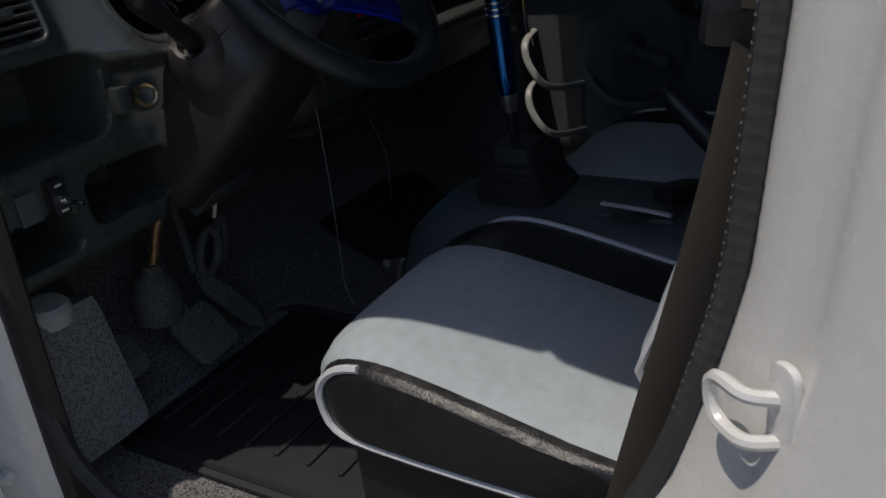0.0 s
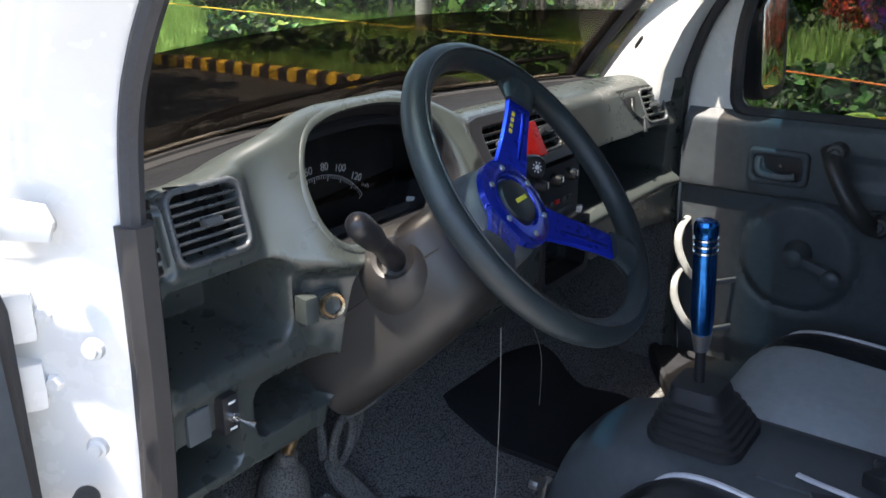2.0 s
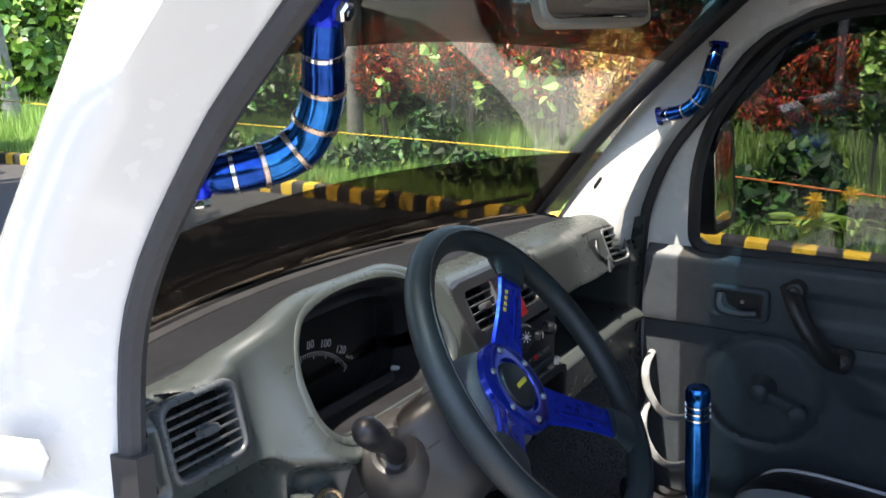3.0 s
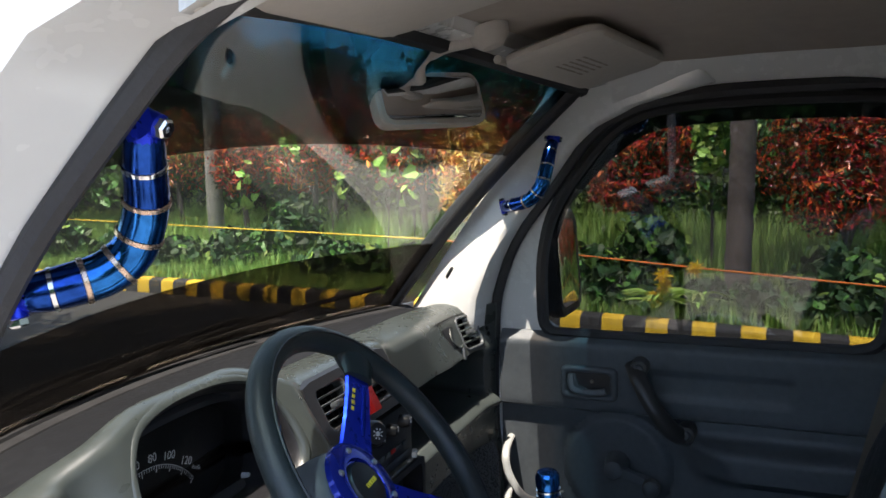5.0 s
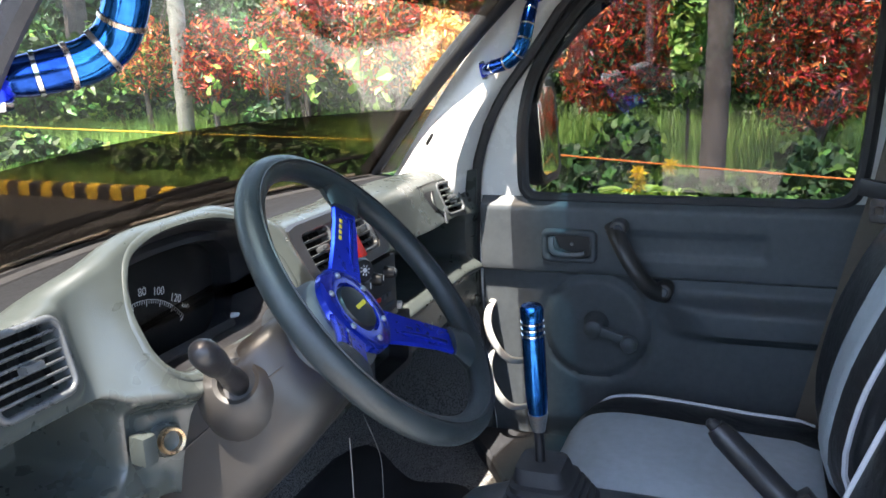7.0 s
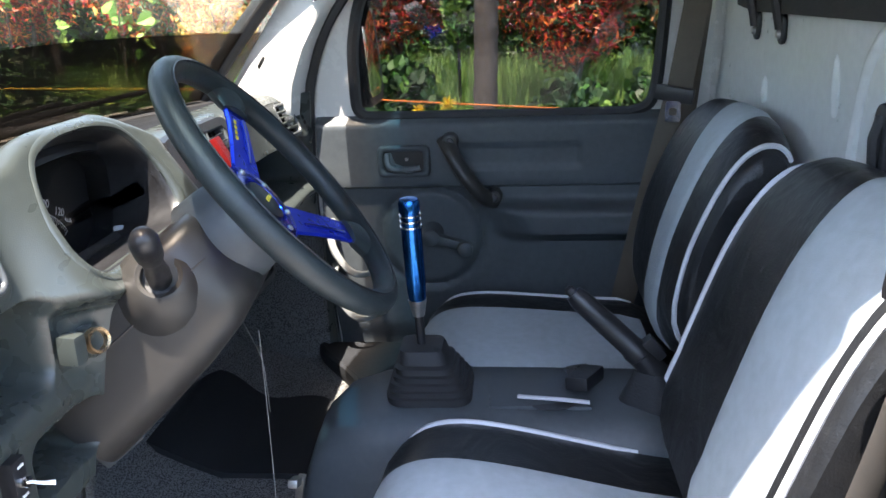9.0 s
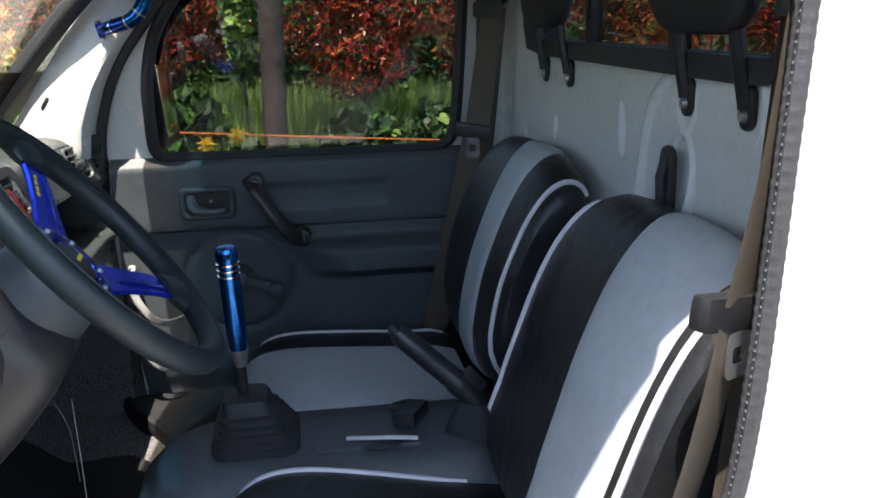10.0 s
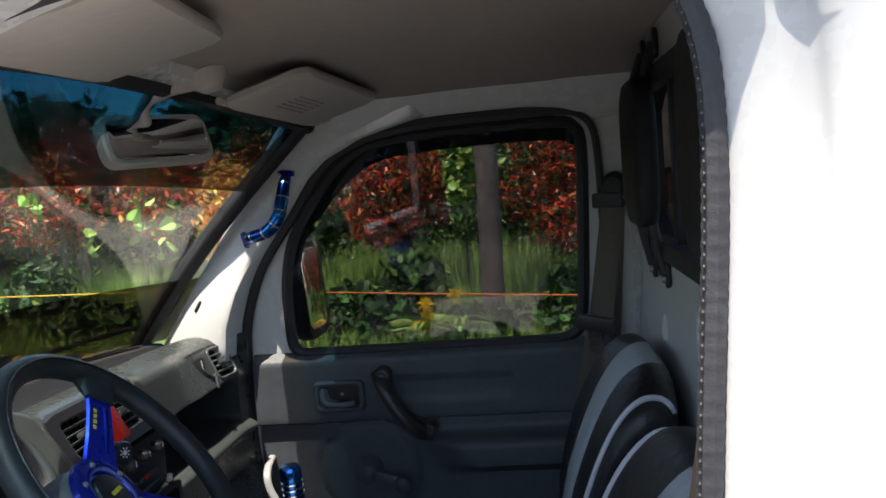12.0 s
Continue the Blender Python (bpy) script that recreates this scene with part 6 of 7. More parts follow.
def driver_door():
    """The driver's door, swung wide open on its hinges."""
    d = thing("door_driver", (-.045, .965, .60), "driver's door standing wide open, white with dark grey trim", "door", kind="structure")
    a = radians(74)
    run, nin = Vector((-math.sin(a), -math.cos(a), 0)), Vector((math.cos(a), -math.sin(a), 0))
    o = Vector((-.045, .965, 0))
    f = lambda s, n, z: o + run * s + nin * n + Vector((0, 0, z))
    bm = bm_new()
    add_loft(bm, [[f(s, n, z) for s, n in ((0, .0), (0, .05), (.012, .06), (.76, .06), (.77, .05), (.77, 0), (.38, -.012))] for z in (.58, .60, 1.12, 1.15)])
    part("shell", bm, WHITE, d)
    bm = bm_new()
    add_loft(bm, [[f(s, n, z) for s, n in ((.03, .061), (.035, .085 - k), (.73, .085 - k), (.735, .061))] for z, k in ((.64, .01), (.66, 0), (1.0, 0), (1.13, .006), (1.145, .018))])
    part("trim_panel", bm, TRIM, d)
    bm = bm_new()
    add_box(bm, f(.50, .105, .93), (.36, .05, .05), Matrix((run, nin, Vector((0, 0, 1)))).transposed(), .02)
    part("armrest", bm, TRIM, d)
    bm = bm_new()
    add_tube(bm, [f(.02, .066, z) for z in (.60, .80, 1.0, 1.15)] + [f(.06, .066, 1.30), f(.22, .066, 1.52), f(.40, .066, 1.61), f(.70, .066, 1.61), f(.745, .066, 1.55), f(.735, .066, 1.15), f(.73, .066, .62)], .009, 8)
    part("door_seal", bm, RUBBER, d)
    bm = bm_new()
    add_tube(bm, [f(.015, .04, 1.14), f(.075, .04, 1.32), f(.225, .035, 1.53), f(.40, .03, 1.63), f(.71, .03, 1.63), f(.755, .03, 1.57), f(.75, .04, 1.14)], .021, 8)
    part("window_frame", bm, WHITE, d)
    # hinges and check strap on the pillar
    for z in (1.135, 1.07, .70):
        h = bm_new()
        add_box(h, (-.018, .930, z), (.035, .05, .045), tilt(0, 0, -28), .006)
        hg = part("hinge", h, WHITE, d)
        h = bm_new()
        add_lathe(h, [(0, .012), (.006, .012), (.009, .006), (.009, 0)], along((.0, .905, z), (-.85, -.5, 0)), 6)
        part("hinge_bolt", h, WHITE, hg)
    h = bm_new()
    add_tube(h, [(-.014, .872, .962), (-.030, .878, .960), (-.055, .905, .950), (-.09, .95, .940)], [.010, .009, .007, .007], 8, flat=.6)
    ck = part("check_strap", h, STEEL, d)
    h = bm_new()
    add_lathe(h, [(0, .016), (.009, .016), (.0115, .012), (.0115, 0)], along((-.008, .874, .965), (-.7, -.7, .1)), 18)
    part("strap_pin", h, RUBBER, ck)


driver_door()


def pillar_hardware():
    for p in ((-.010, .869, 1.222), (.000, .842, 1.116), (-.004, .851, 1.022)):
        m = along(p, (-.86, -.5, 0))
        bm = bm_new()
        add_lathe(bm, [(0, .007), (.0055, .007), (.0065, .004), (.009, .003), (.010, -.002)], m, 12)
        solid("pillar_bolt", bm, PANEL if p[2] < 1.2 else STEEL, "painted bolt head in the hinge pillar", "bolt", group="bolts of the hinge pillar")
    bm = bm_new()
    m = along((-.020, .872, 1.226), (-.86, -.5, 0), (.5, -.86, 0))
    add_slab(bm, [(-.075, -.012), (-.04, -.016), (.016, -.016), (.022, 0), (.016, .014), (-.03, .020), (-.075, .035)], m @ Matrix.Translation((0, 0, -.002)), .006, .002)
    solid("fender_bracket", bm, WHITE, "white steel bracket screwed to the hinge pillar", "bracket")
    # striker loop for the door latch
    s = thing("door_striker", (.02, .085, 1.0), "white painted steel striker loop on the door post", "striker")
    m = along((.006, .082, .995), (-.75, .66, 0), (.66, .75, 0))
    bm = bm_new()
    add_slab(bm, rrect(.020, .075, .008, 3), m, .006, .002)
    part("plate", bm, WHITE, s)
    bm = bm_new()
    pts = smooth_path([m @ Vector(p) for p in ((.002, -.014, .002), (.012, -.016, .018), (.032, -.016, .020), (.040, -.008, .020), (.038, .006, .020), (.028, .013, .020), (.010, .013, .018), (.0, .012, .002))], 4)
    add_tube(bm, pts, .0045, 8)
    part("loop", bm, WHITE, s)


pillar_hardware()


# ---- the car park outside ----
def kerb_x(y):
    return 5.98 + .21 * y - .009 * y * y


def ground():
    bm = bm_new()
    add_loft(bm, [[(x, y, z) for x, z in ((-300, 0), (300, 0), (300, -.3), (-300, -.3))] for y in (-300, 300)])
    solid("ground", bm, ASPHALT, "dark worn asphalt of a car park in sun and shade", "ground", "structure")
    bm = bm_new()
    ys = [-60 + 2 * i for i in range(66)]
    rings = [[(kerb_x(max(-8, min(16, y))) + .10, y, .0), (kerb_x(max(-8, min(16, y))) + .12, y, .10), (kerb_x(max(-8, min(16, y))) + 3, y, .16), (200, y, .2), (200, y, 0)] for y in ys]
    add_loft(bm, rings)
    solid("lawn", bm, SOIL, "grassy bank behind the striped kerb", "ground", "structure")


def bounce_slabs():
    """Unseen slabs of pale concrete under and beside the truck, added to bounce light."""
    bay = thing("bounce_slabs", (-1.2, -1.6, 0), "unseen pale concrete slabs under the truck, added to bounce light into the cab", "pavement", kind="structure")
    for i in range(3):
        for j in range(4):
            bm = bm_new()
            add_box(bm, (-2.75 + 1.5 * i, -4.2 + 1.5 * j, .003), (1.485, 1.485, .014), bev=.004, seg=1)
            part("slab", bm, CONCRETE, bay)


def kerb():
    k = thing("kerb", (kerb_x(0), 0, 0), "concrete kerb painted in black and yellow bands", "kerb")
    y, i = -4.0, 0
    while y < 15:
        w = .17 if i % 2 else .18
        x0, x1 = kerb_x(y), kerb_x(y + w)
        bm = bm_new()
        prof = [(-.09, 0), (-.088, .11), (-.075, .14), (-.04, .155), (.05, .155), (.08, .14), (.09, 0)]
        add_loft(bm, [[(xx + a, yy, b) for a, b in prof] for xx, yy in ((x0, y), (x1, y + w))])
        part("kerb_band", bm, KERBYELLOW if i % 2 else KERBBLACK, k)
        y += w
        i += 1


ground()
bounce_slabs()
kerb()


def leaf_mesh(name, centres, normals, sizes, aspect, material, rng):
    """Many small leaves: narrow ones are folded blades, broad ones (aspect over 0.7) heart-shaped."""
    n = len(centres)
    a = rng.normal(size=(n, 3))
    a -= normals * (a * normals).sum(1, keepdims=True)
    a /= np.linalg.norm(a, axis=1, keepdims=True) + 1e-9
    b = np.cross(normals, a)
    L, W = sizes[:, None], (sizes * aspect)[:, None]
    idx = np.arange(n)
    if aspect > .7:
        corners = [(-.30, 0, .0), (-.44, .26, .10), (-.18, .50, .16), (.22, .34, .10), (.60, 0, -.10), (.22, -.34, .10), (-.18, -.50, .16), (-.44, -.26, .10)]
        verts = np.stack([centres + a * L * u + b * W * v + normals * W * h for u, v, h in corners], 1).reshape(-1, 3)
        idx = idx * 8
        faces = np.concatenate([np.stack([idx + i for i in f], 1) for f in ((0, 1, 2, 3), (0, 3, 4, 5), (0, 5, 6, 7))])
    else:
        tip, base = centres + a * L * .6, centres - a * L * .4
        l, r = centres + b * W * .5 + normals * W * .22, centres - b * W * .5 + normals * W * .22
        verts = np.stack([base, l, tip, r], 1).reshape(-1, 3)
        idx = idx * 4
        faces = np.concatenate([np.stack([idx, idx + 1, idx + 2], 1), np.stack([idx, idx + 2, idx + 3], 1)])
    me = bpy.data.meshes.new(name)
    me.from_pydata(verts.tolist(), [], faces.tolist())
    me.materials.append(material)
    return me


def crown_points(rng, blobs, n):
    """Points near the skin of a few uneven lumps: (centre, radii)."""
    w = np.array([b[1][0] * b[1][2] for b in blobs])
    pick = rng.choice(len(blobs), n, p=w / w.sum())
    d = rng.normal(size=(n, 3))
    d /= np.linalg.norm(d, axis=1, keepdims=True)
    lump = 1 + .16 * np.sin(d[:, 0] * 7 + pick) + .14 * np.sin(d[:, 2] * 9 + d[:, 1] * 6 + 2 * pick)
    r = (1 - np.abs(rng.normal(0, .20, n))).clip(.25, 1.12) * lump
    c, rad = np.array([b[0] for b in blobs])[pick], np.array([b[1] for b in blobs])[pick]
    nrm = d + .7 * rng.normal(size=(n, 3))
    return c + d * rad * r[:, None], nrm / np.linalg.norm(nrm, axis=1, keepdims=True)


def plant(name, base, height, spread, material_list, seed, label, category, group, leaf=.07, count=3200, trunk=.05, clear=.35, aspect=.32):
    """A shrub or tree: forked stem and a crown of leaves in several tones."""
    rng = np.random.default_rng(seed)
    t = thing(name, base, label, category, group)
    bx, by, bz = base
    bm = bm_new()
    lean = rng.normal(0, .04, 2)
    zt = height * (clear + .2)
    stem = smooth_path([(bx, by, bz - .1), (bx + lean[0], by + lean[1], bz + zt * .5), (bx + 2 * lean[0], by + 2 * lean[1], bz + zt)], 4)
    add_tube(bm, stem, [trunk * (1 - .5 * i / (len(stem) - 1)) for i in range(len(stem))], 8)
    tops = []
    for k in range(5):
        a = 2 * math.pi * (k + rng.random()) / 5
        p0 = Vector((bx + lean[0], by + lean[1], bz + zt * (.5 + .1 * k)))
        p1 = Vector((bx + spread * .6 * math.cos(a), by + spread * .6 * math.sin(a), bz + height * (clear + .25 + .12 * k)))
        add_tube(bm, [p0, p0.lerp(p1, .5) + Vector((0, 0, -.05)), p1], [trunk * .45, trunk * .3, trunk * .12], 6)
        tops.append(p1)
    part("trunk", bm, BARK, t)
    blobs = []
    for k in range(9):
        f = (k + .5) / 9
        a = 2.4 * k + rng.random()
        wr = spread * (.62 - .30 * abs(f - .4))
        cz = bz + height * (clear + (1 - clear) * (.12 + .76 * f))
        off = spread * .45 * (1 - .6 * f)
        blobs.append(((bx + off * math.cos(a), by + off * math.sin(a), cz), (wr, wr, height * (1 - clear) * .20)))
    tot = sum(f for _, f in material_list)
    for mt, f in material_list:
        n = int(count * f / tot)
        c, nr = crown_points(rng, blobs, n)
        ob = new("crown", leaf_mesh("crown", c, nr, leaf * (.6 + .8 * rng.random(n)), aspect, mt, rng))
        ob.parent = t
        ob.matrix_parent_inverse = Matrix.Translation(-t.location)
    return t


def hedge():
    rng = random.Random(4)
    red = [(LEAFRED, 2.6), (LEAFORANGE, 1.3), (LEAFGREEN, 1.4), (LEAFDARK, 1.5)]
    deep = [(LEAFRED, 4), (LEAFORANGE, .5), (LEAFDARK, 2.6)]
    mixed = [(LEAFRED, 1.0), (LEAFORANGE, 1.5), (LEAFGREEN, 1.8), (LEAFLIGHT, .5)]
    # place along the kerb, distance behind it, height, spread, bare stem share, leaves
    spots = [(-4.2, 2.25, 2.4, .80, .27, 7600, deep), (-2.9, 2.2, 2.3, .80, .27, 7600, red), (-1.55, 2.3, 2.2, .85, .25, 11000, deep), (-.15, 2.2, 2.05, .85, .24, 11000, deep), (1.60, 2.2, 2.05, .80, .32, 11000, deep),
             (3.25, 2.7, 2.30, .62, .42, 4600, red), (4.28, 2.25, 1.98, .72, .43, 6200, red), (5.10, 3.2, 2.15, .68, .45, 5000, deep), (5.95, 2.25, 1.98, .62, .42, 5000, red), (6.15, 3.3, 2.50, .72, .55, 5200, deep), (6.99, 2.25, 1.85, .55, .42, 3800, deep), (8.41, 2.6, 1.95, .62, .42, 2200, mixed)]
    for i, (y, dx, h, sp, clear, n, tones) in enumerate(spots):
        plant("shrub", (kerb_x(y) + dx + rng.uniform(-.08, .08), y, .15), h, sp, tones, 10 + i, "photinia shrub with glossy red and orange young leaves", "shrub", "row of shrubs behind the kerb", count=n, clear=clear, leaf=.078 if n > 10000 else .092, aspect=.27)
    # one shrub of pale gold leaves beside the lawn
    plant("shrub", (8.41, 3.45, .15), 1.75, .46, [(LEAFGOLD, 3), (LEAFORANGE, 1)], 33, "shrub with pale golden sunlit young leaves", "shrub", "row of shrubs behind the kerb", count=3600, clear=.30, leaf=.085, aspect=.27)
    # green shrubs between and beyond the red ones
    for i, (y, dx, h, sp, n) in enumerate(((3.7, 4.0, 1.7, .9, 1500), (5.0, 4.2, 1.5, .9, 1400), (6.5, 4.0, 1.6, .8, 1500), (7.6, 3.5, 1.9, .8, 1900), (9.3, 2.9, 1.9, .9, 2300), (10.6, 2.6, 2.0, .9, 2300), (12.0, 2.4, 2.1, .9, 2300))):
        plant("green_shrub", (kerb_x(y) + dx, y, .15), h, sp, [(LEAFGREEN, 3), (LEAFLIGHT, .35), (LEAFDARK, 1.5)], 400 + i, "broad-leaved green shrub with light young leaves", "shrub", "green shrubs in the bank", count=n, clear=.22, leaf=.13, aspect=.8)
    # thin vines with pale heart-shaped leaves on the red shrubs
    for i, (y, h) in enumerate(((4.13, 1.45), (4.47, 1.75), (5.14, 1.25), (5.75, 1.75), (6.46, 1.3))):
        plant("climber", (kerb_x(y) + 1.55, y, .1), h, .16, [(LEAFLIGHT, 1)], 180 + i, "thin vine with pale green heart-shaped leaves", "climber", "climbers beside the road", count=9, clear=.5, leaf=.14, aspect=.9, trunk=.008)
    for i in range(12):
        y = -4 + 1.5 * i
        plant("bush", (kerb_x(y) + 5.2 + .5 * math.sin(i * 2.3), y, .15), 1.30 + .35 * math.sin(i * 1.7) + (.7 if i < 5 else 0), .95, [(LEAFDARK, 2.4), (LEAFGREEN, 1.8), (LEAFLIGHT, .3)], 50 + i, "dense dark green leafy bush", "bush", "undergrowth behind the shrubs", count=3200, clear=.03, leaf=.13, aspect=.6)
    # climbing plants with broad leaves low along the kerb
    low = [(-3.4, .95, .60), (-2.5, 1.05, .72), (-1.6, .95, .55), (-.85, 1.0, .55), (-.15, 1.1, .50), (1.42, 1.35, .68), (1.95, 1.0, .42), (2.4, .95, .40), (2.85, 1.0, .50), (3.35, 1.0, .34), (3.8, 1.1, .36), (4.3, .95, .32), (4.85, 1.0, .36), (5.75, 1.5, .80), (6.3, 1.1, .45), (7.2, 1.0, .32), (8.2, 1.1, .36), (9.2, 1.0, .50), (10.2, 1.0, .60)]
    for i, (y, dx, h) in enumerate(low):
        plant("vine", (kerb_x(y) + dx, y, .12), h, .46, [(LEAFDARK, 3), (LEAFGREEN, 1.6), (LEAFLIGHT, .25)], 140 + i, "low creeping vine with broad dark heart-shaped leaves", "vine", "vines along the kerb", count=620, clear=.0, leaf=.115, aspect=.9, trunk=.010)
    for i in range(9):
        y = -.75 + .40 * i
        plant("vine", (kerb_x(y) + .62 + .08 * math.sin(3.1 * i), y, .10), .26 + .05 * math.sin(2.3 * i), .30, [(LEAFDARK, 3), (LEAFGREEN, 1.4)], 200 + i, "low creeping vine with broad dark heart-shaped leaves", "vine", "vines along the kerb", count=260, clear=.0, leaf=.10, aspect=.9, trunk=.008)
    # light green climber winding up beside the palm trunk
    plant("climber", (7.9, .90, .1), 2.5, .20, [(LEAFLIGHT, 3), (LEAFGREEN, 1.5)], 175, "light green broad-leaved climber beside the palm trunk", "climber", "climbers beside the road", count=620, clear=.30, leaf=.11, aspect=.8, trunk=.02)
    # big-leaved climber in the light, seen past the pillar
    for i, (x, y, h) in enumerate(((5.2, 12.5, 2.6), (6.6, 13.5, 2.9), (3.8, 13.8, 2.8))):
        plant("climber", (x, y, .1), h, 1.2, [(LEAFLIGHT, 3), (LEAFGREEN, 1)], 170 + i, "sunlit light green large-leaved climber", "climber", "climbers beside the road", count=3200, clear=.05, leaf=.17, aspect=.8)
    # wall of broad leaves in full sun across the far lawn
    for i, (x, y, h) in enumerate(((10.6, 19.6, 3.4), (11.8, 18.9, 3.6), (13.2, 18.2, 3.4))):
        plant("climber", (x, y, .1), h, 1.25, [(LEAFLIGHT, 2.4), (LEAFGREEN, 1.6)], 190 + i, "sunlit light green large-leaved climber", "climber", "climbers beside the road", count=2400, clear=.04, leaf=.26, aspect=.85)
    # tall trees far behind
    far = [(14.6, 12.6, 7.2, 2.3), (12.8, 25, 6.5, 3.0), (15, 18, 4.6, 2.6), (20, 18, 4.6, 3.2), (21, 13, 4.3, 2.8), (22, 8, 4.7, 3.0), (23, 2.5, 4.6, 3.0), (23, -3, 5.4, 3.4), (21, -9, 6.5, 3.6), (6.0, 25, 5.5, 3.2), (10.5, 24.5, 7.5, 2.6)]
    for i, (x, y, h, s) in enumerate(far):
        plant("tree", (x, y, .1), h, s, [(LEAFDARK, 3), (LEAFGREEN, 1.4)], 80 + i, "tall dark green broadleaf tree beyond the hedge", "tree", "trees behind the hedge", count=9000, clear=.10, leaf=.26, aspect=.5, trunk=.18)


def shade_tree():
    """The big tree whose canopy keeps the road before the truck in broken shade."""
    t = plant("canopy_tree", (11.2, 11.0, .1), 8.6, 3.0, [(LEAFDARK, 2), (LEAFGREEN, 1)], 300, "large spreading tree casting dappled shade on the road", "tree", "trees behind the hedge", count=4000, clear=.5, leaf=.32, aspect=.3, trunk=.22)
    rng = np.random.default_rng(301)
    blobs = [((-5.2 + 1.65 * i + .5 * math.sin(3 * j + i), 3.7 + 1.9 * j + .5 * math.cos(2 * i + j), 6.2 + .5 * math.sin(i * 2.9 + j)), (1.2, 1.25, .5)) for i in range(6) for j in range(5)]
    c, nr = crown_points(rng, blobs, 34000)
    ob = new("crown", leaf_mesh("crown", c, nr, .36 * (.6 + .8 * rng.random(len(c))), .42, LEAFDARK, rng))
    ob.parent = t
    ob.matrix_parent_inverse = Matrix.Translation(-t.location)
    bm = bm_new()
    for k in range(4, 25, 5):
        e = Vector(blobs[k][0])
        s = Vector((11.2, 11.0, 4.6))
        add_tube(bm, smooth_path([s, s.lerp(e, .5) + Vector((0, 0, .5)), e], 4), [.09, .085, .08, .075, .07, .06, .05, .04, .03], 6)
    part("limbs", bm, BARK, t)


def trunk_tree(base, top, r0, r1, seed, bark):
    t = thing("palm", base, "tall ringed grey palm trunk with drooping fronds", "palm", "palms in the bank")
    bm = bm_new()
    n = 46
    pts = [Vector(base).lerp(Vector(top), i / n) + Vector((.02 * math.sin(i * .3 + seed), .02 * math.cos(i * .27), 0)) for i in range(n + 1)]
    add_tube(bm, pts, [(r0 + (r1 - r0) * i / n) * (1.05 if i % 2 else .98) for i in range(n + 1)], 14)
    part("trunk", bm, bark, t)
    bm = bm_new()
    for k in range(12):
        a = 2 * math.pi * k / 12 + seed
        p = [Vector(top), Vector(top) + Vector((.6 * math.cos(a), .6 * math.sin(a), .45)), Vector(top) + Vector((1.3 * math.cos(a), 1.3 * math.sin(a), .1)), Vector(top) + Vector((1.7 * math.cos(a), 1.7 * math.sin(a), -.7))]
        path = smooth_path(p, 10)
        add_tube(bm, path, [.02 * (1 - .8 * i / (len(path) - 1)) for i in range(len(path))], 5)
        side = Vector((-math.sin(a), math.cos(a), 0))
        for i, q in enumerate(path[3:]):
            for sg in (-1, 1):
                e = q + side * sg * .28 + Vector((.1 * math.cos(a), .1 * math.sin(a), -.30))
                vs = [bm.verts.new(v) for v in (q, q.lerp(e, .5) + Vector((0, 0, .02)), e, q.lerp(e, .5) - Vector((0, 0, .02)))]
                bm.faces.new(vs)
    part("fronds", bm, LEAFDARK, t)


def post():
    t = thing("post", (9.6, 16.0, .1), "leaning grey round post standing in the bank", "post")
    bm = bm_new()
    pts = [Vector((9.6 - .085 * h, 16.0 + .053 * h, .05 + h)) for h in (0, .03, .5, 1.5, 3, 4.5, 6)]
    add_tube(bm, pts, [.19, .175, .168, .16, .15, .14, .13], 18)
    part("shaft", bm, BARKPALE, t)
    bm = bm_new()
    add_lathe(bm, [(.0, .05), (.24, .05), (.28, .02), (.29, -.05)], Matrix.Translation((9.6, 16.0, .08)), 20)
    part("footing", bm, CONCRETE, t)


def grass():
    rng = np.random.default_rng(7)
    n = 84000
    y = rng.uniform(-5, 19, n)
    x = 5.98 + .21 * y - .009 * y * y + .20 + np.abs(rng.normal(0, 2.6, n))
    back = np.clip((x - (5.98 + .21 * y - .009 * y * y) - .5) / .8, 0, 1)
    h = (.07 + .13 * rng.random(n)) * (.6 + .4 * np.sin(x * 2.1 + y * 1.3) ** 2) + back * (.06 + .20 * rng.random(n))
    h += np.clip((x - (5.98 + .21 * y - .009 * y * y) - 1.3) / 1.2, 0, 1) * (.05 + .34 * rng.random(n))
    a = rng.uniform(0, 6.28, n)
    w = .006 + .006 * rng.random(n)
    dx, dy = np.cos(a), np.sin(a)
    lean = .35 * h
    b0 = np.stack([x - w * dx, y - w * dy, .1 + 0 * x], 1)
    b1 = np.stack([x + w * dx, y + w * dy, .1 + 0 * x], 1)
    tip = np.stack([x - lean * dy, y + lean * dx, .12 + h], 1)
    verts = np.stack([b0, b1, tip], 1).reshape(-1, 3)
    me = bpy.data.meshes.new("grass")
    me.from_pydata(verts.tolist(), [], np.arange(3 * n).reshape(-1, 3).tolist())
    me.materials.append(GRASS)
    tagged(new("grass", me), "tall bright green grass along the kerb", "grass", kind="stuff")


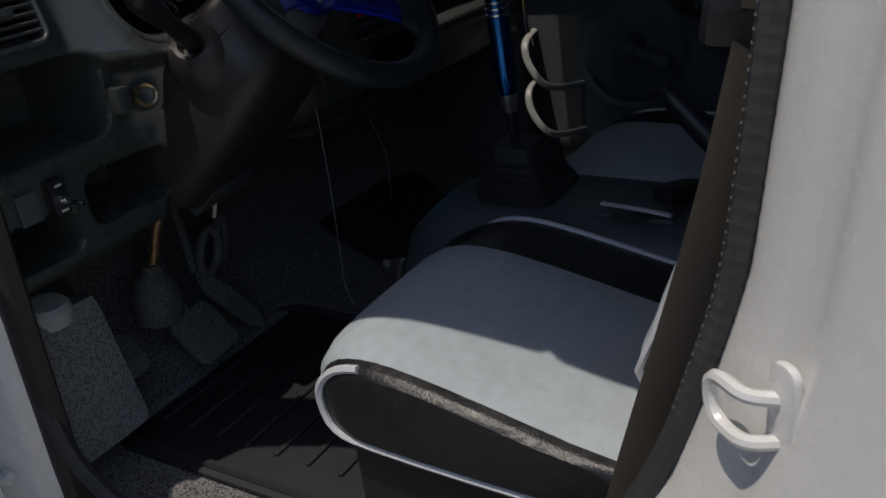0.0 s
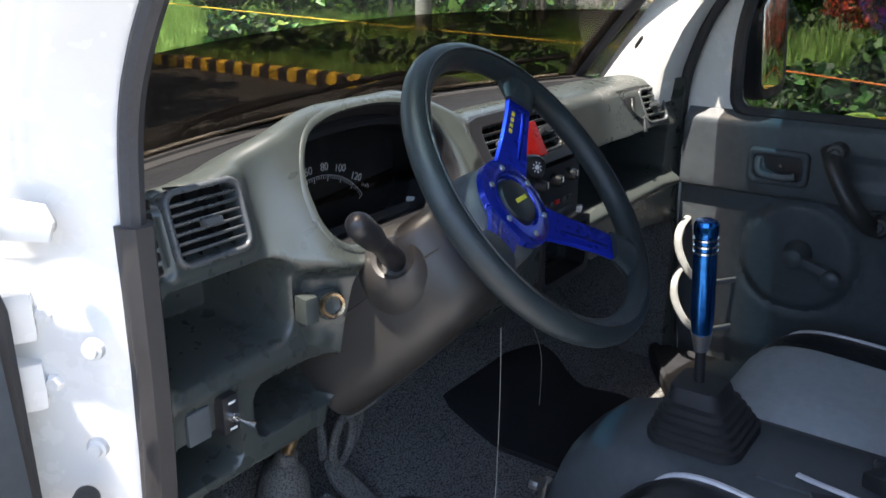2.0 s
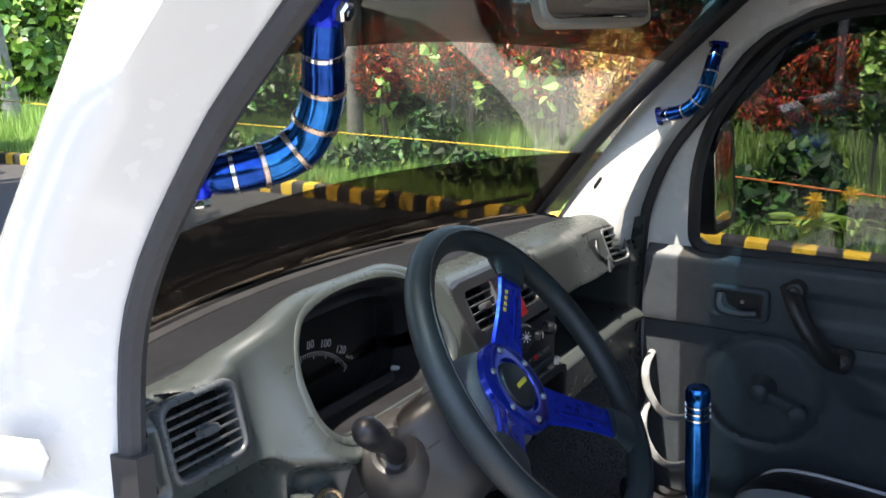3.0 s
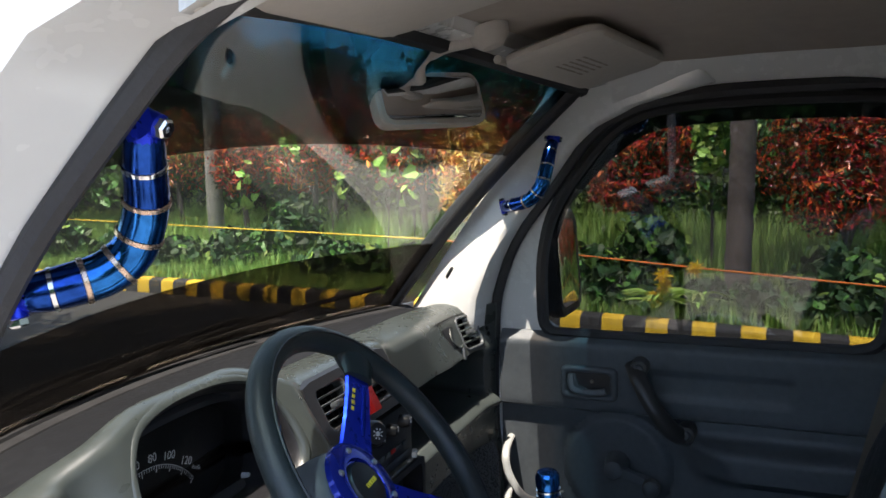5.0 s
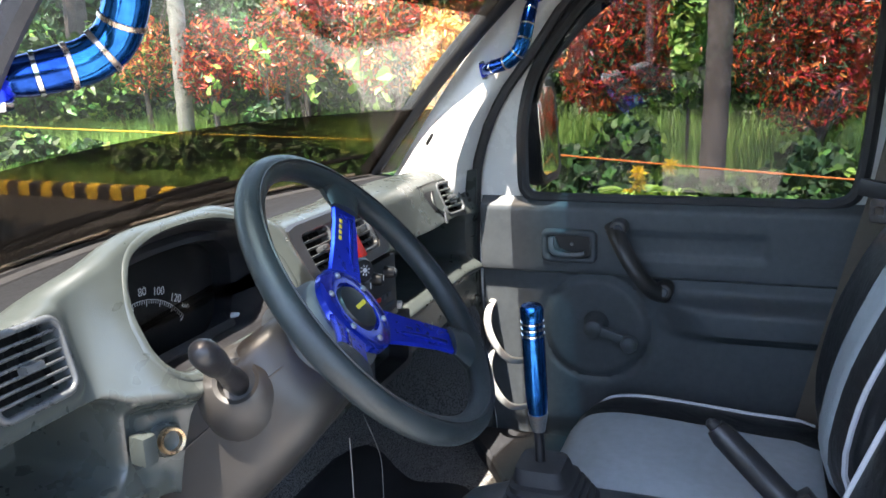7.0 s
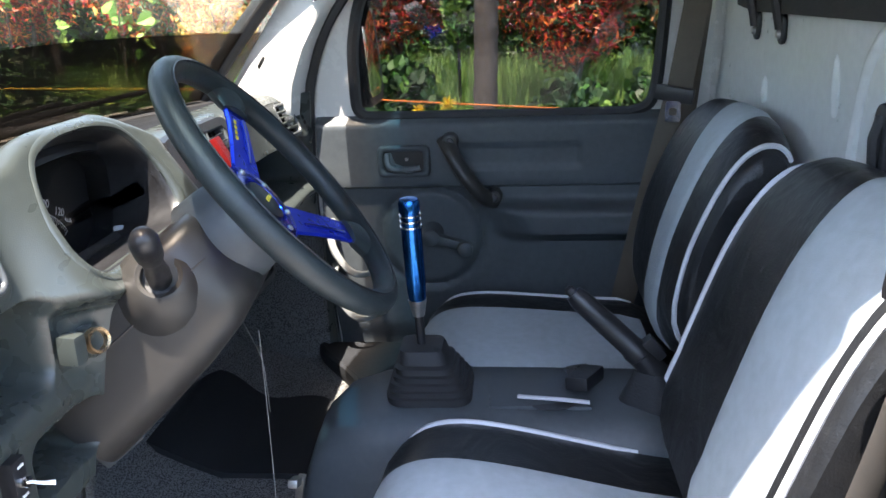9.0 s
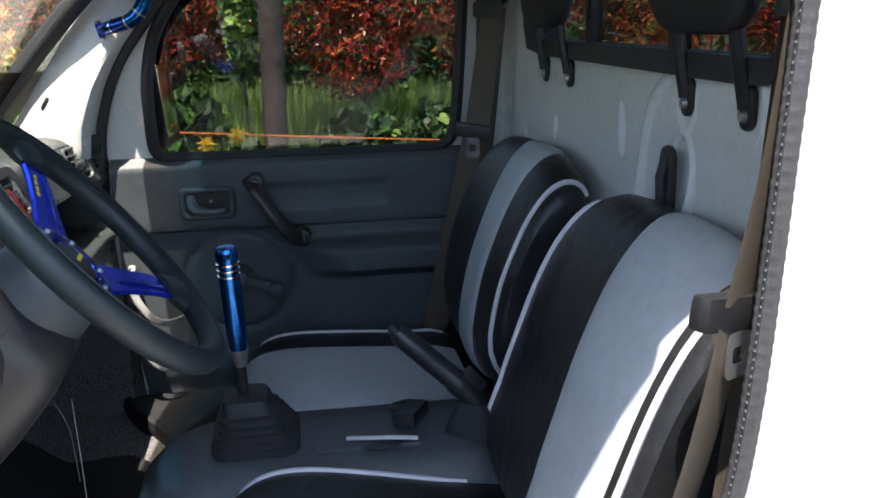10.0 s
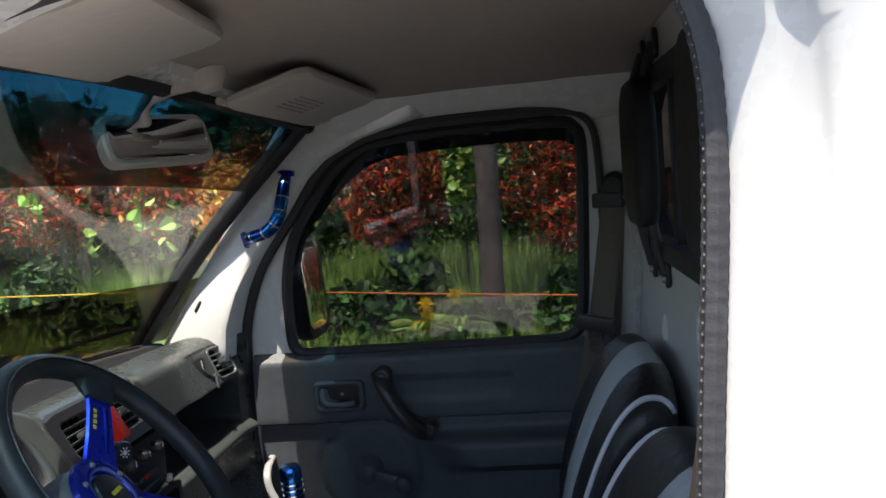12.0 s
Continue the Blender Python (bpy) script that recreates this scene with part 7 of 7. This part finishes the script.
def flowers():
    rng = np.random.default_rng(3)
    for i, (y, dx, h) in enumerate(((1.14, .22, .14), (.90, .34, .19), (1.20, .16, -.04))):
        base = (kerb_x(y) + dx, y, .12)
        f = thing("flower", base, "yellow daylily in bloom with strap leaves", "flower", "daylilies by the kerb")
        bm = bm_new()
        for k in range(14):
            a, L = rng.uniform(0, 6.28), rng.uniform(.16, .28)
            p = [Vector(base), Vector(base) + Vector((.10 * math.cos(a), .10 * math.sin(a), L * .8)), Vector(base) + Vector((.30 * math.cos(a), .30 * math.sin(a), L * .75))]
            add_tube(bm, smooth_path(p, 4), [.011] * 8 + [.002], 4, flat=.2)
        part("leaves", bm, LEAFLIGHT, f)
        bm = bm_new()
        top = Vector(base) + Vector((0, 0, h + .20))
        add_tube(bm, [Vector(base), top], .006, 5)
        part("stem", bm, LEAFGREEN, f)
        for b in range(2 if i == 0 else 1):
            c = top + Vector((rng.uniform(-.03, .03), rng.uniform(-.03, .03), -.09 * b))
            ax = Vector((-.75, rng.uniform(-.2, .2), .6)).normalized()
            u = ax.cross(Vector((0, 0, 1))).normalized()
            v = ax.cross(u)
            bm = bm_new()
            for k in range(30):
                a = 2.4 * k + rng.uniform(-.2, .2)
                d = (u * math.cos(a) + v * math.sin(a)) * math.sin(.35 + .045 * k) + ax * math.cos(.35 + .045 * k)
                w = d.cross(ax).normalized() * .009
                L = rng.uniform(.065, .10)
                vs = [c, c + d * L * .5 + w, c + d * L + Vector((0, 0, -.012)), c + d * L * .5 - w]
                bm.faces.new([bm.verts.new(q) for q in vs])
            bmesh.ops.solidify(bm, geom=bm.faces[:], thickness=.001)
            part("bloom", bm, PETAL, f)


def rope():
    for y0, y1, z0, z1, m in ((-4.0, 3.4, .36, .63, ROPE), (3.4, 14.0, .63, .92, ROPEY)):
        bm = bm_new()
        pts = []
        for k in range(25):
            s = k / 24
            y = y0 + (y1 - y0) * s
            pts.append((kerb_x(y) + .50, y, z0 + (z1 - z0) * s - .05 * math.sin(math.pi * s)))
        add_tube(bm, pts, .008, 6)
        solid("rope", bm, m, "thin barrier rope strung along the kerb", "rope", group="barrier ropes")


def reflection_hedge():
    """Unseen dark bushes across the car park, added to darken the panes' reflections."""
    for i in range(9):
        y = -6 + 1.9 * i
        plant("bush", (-7.4 + .5 * math.sin(i * 2.1), y, 0), 2.6 + .5 * math.sin(i * 1.3), 1.5, [(LEAFDARK, 3), (LEAFGREEN, 1)], 220 + i, "tall dense dark green bush, unseen, added to darken the reflections in the panes", "bush", "bushes across the car park", count=2600, clear=.02, leaf=.22, aspect=.6)


hedge()
reflection_hedge()
shade_tree()
trunk_tree((7.0, .61, .1), (7.05, .66, 6.5), .105, .085, 1, BARK)
trunk_tree((9.3, 7.55, .1), (9.3, 7.6, 6.2), .115, .10, 2, BARKPALE)
post()
grass()
flowers()
rope()
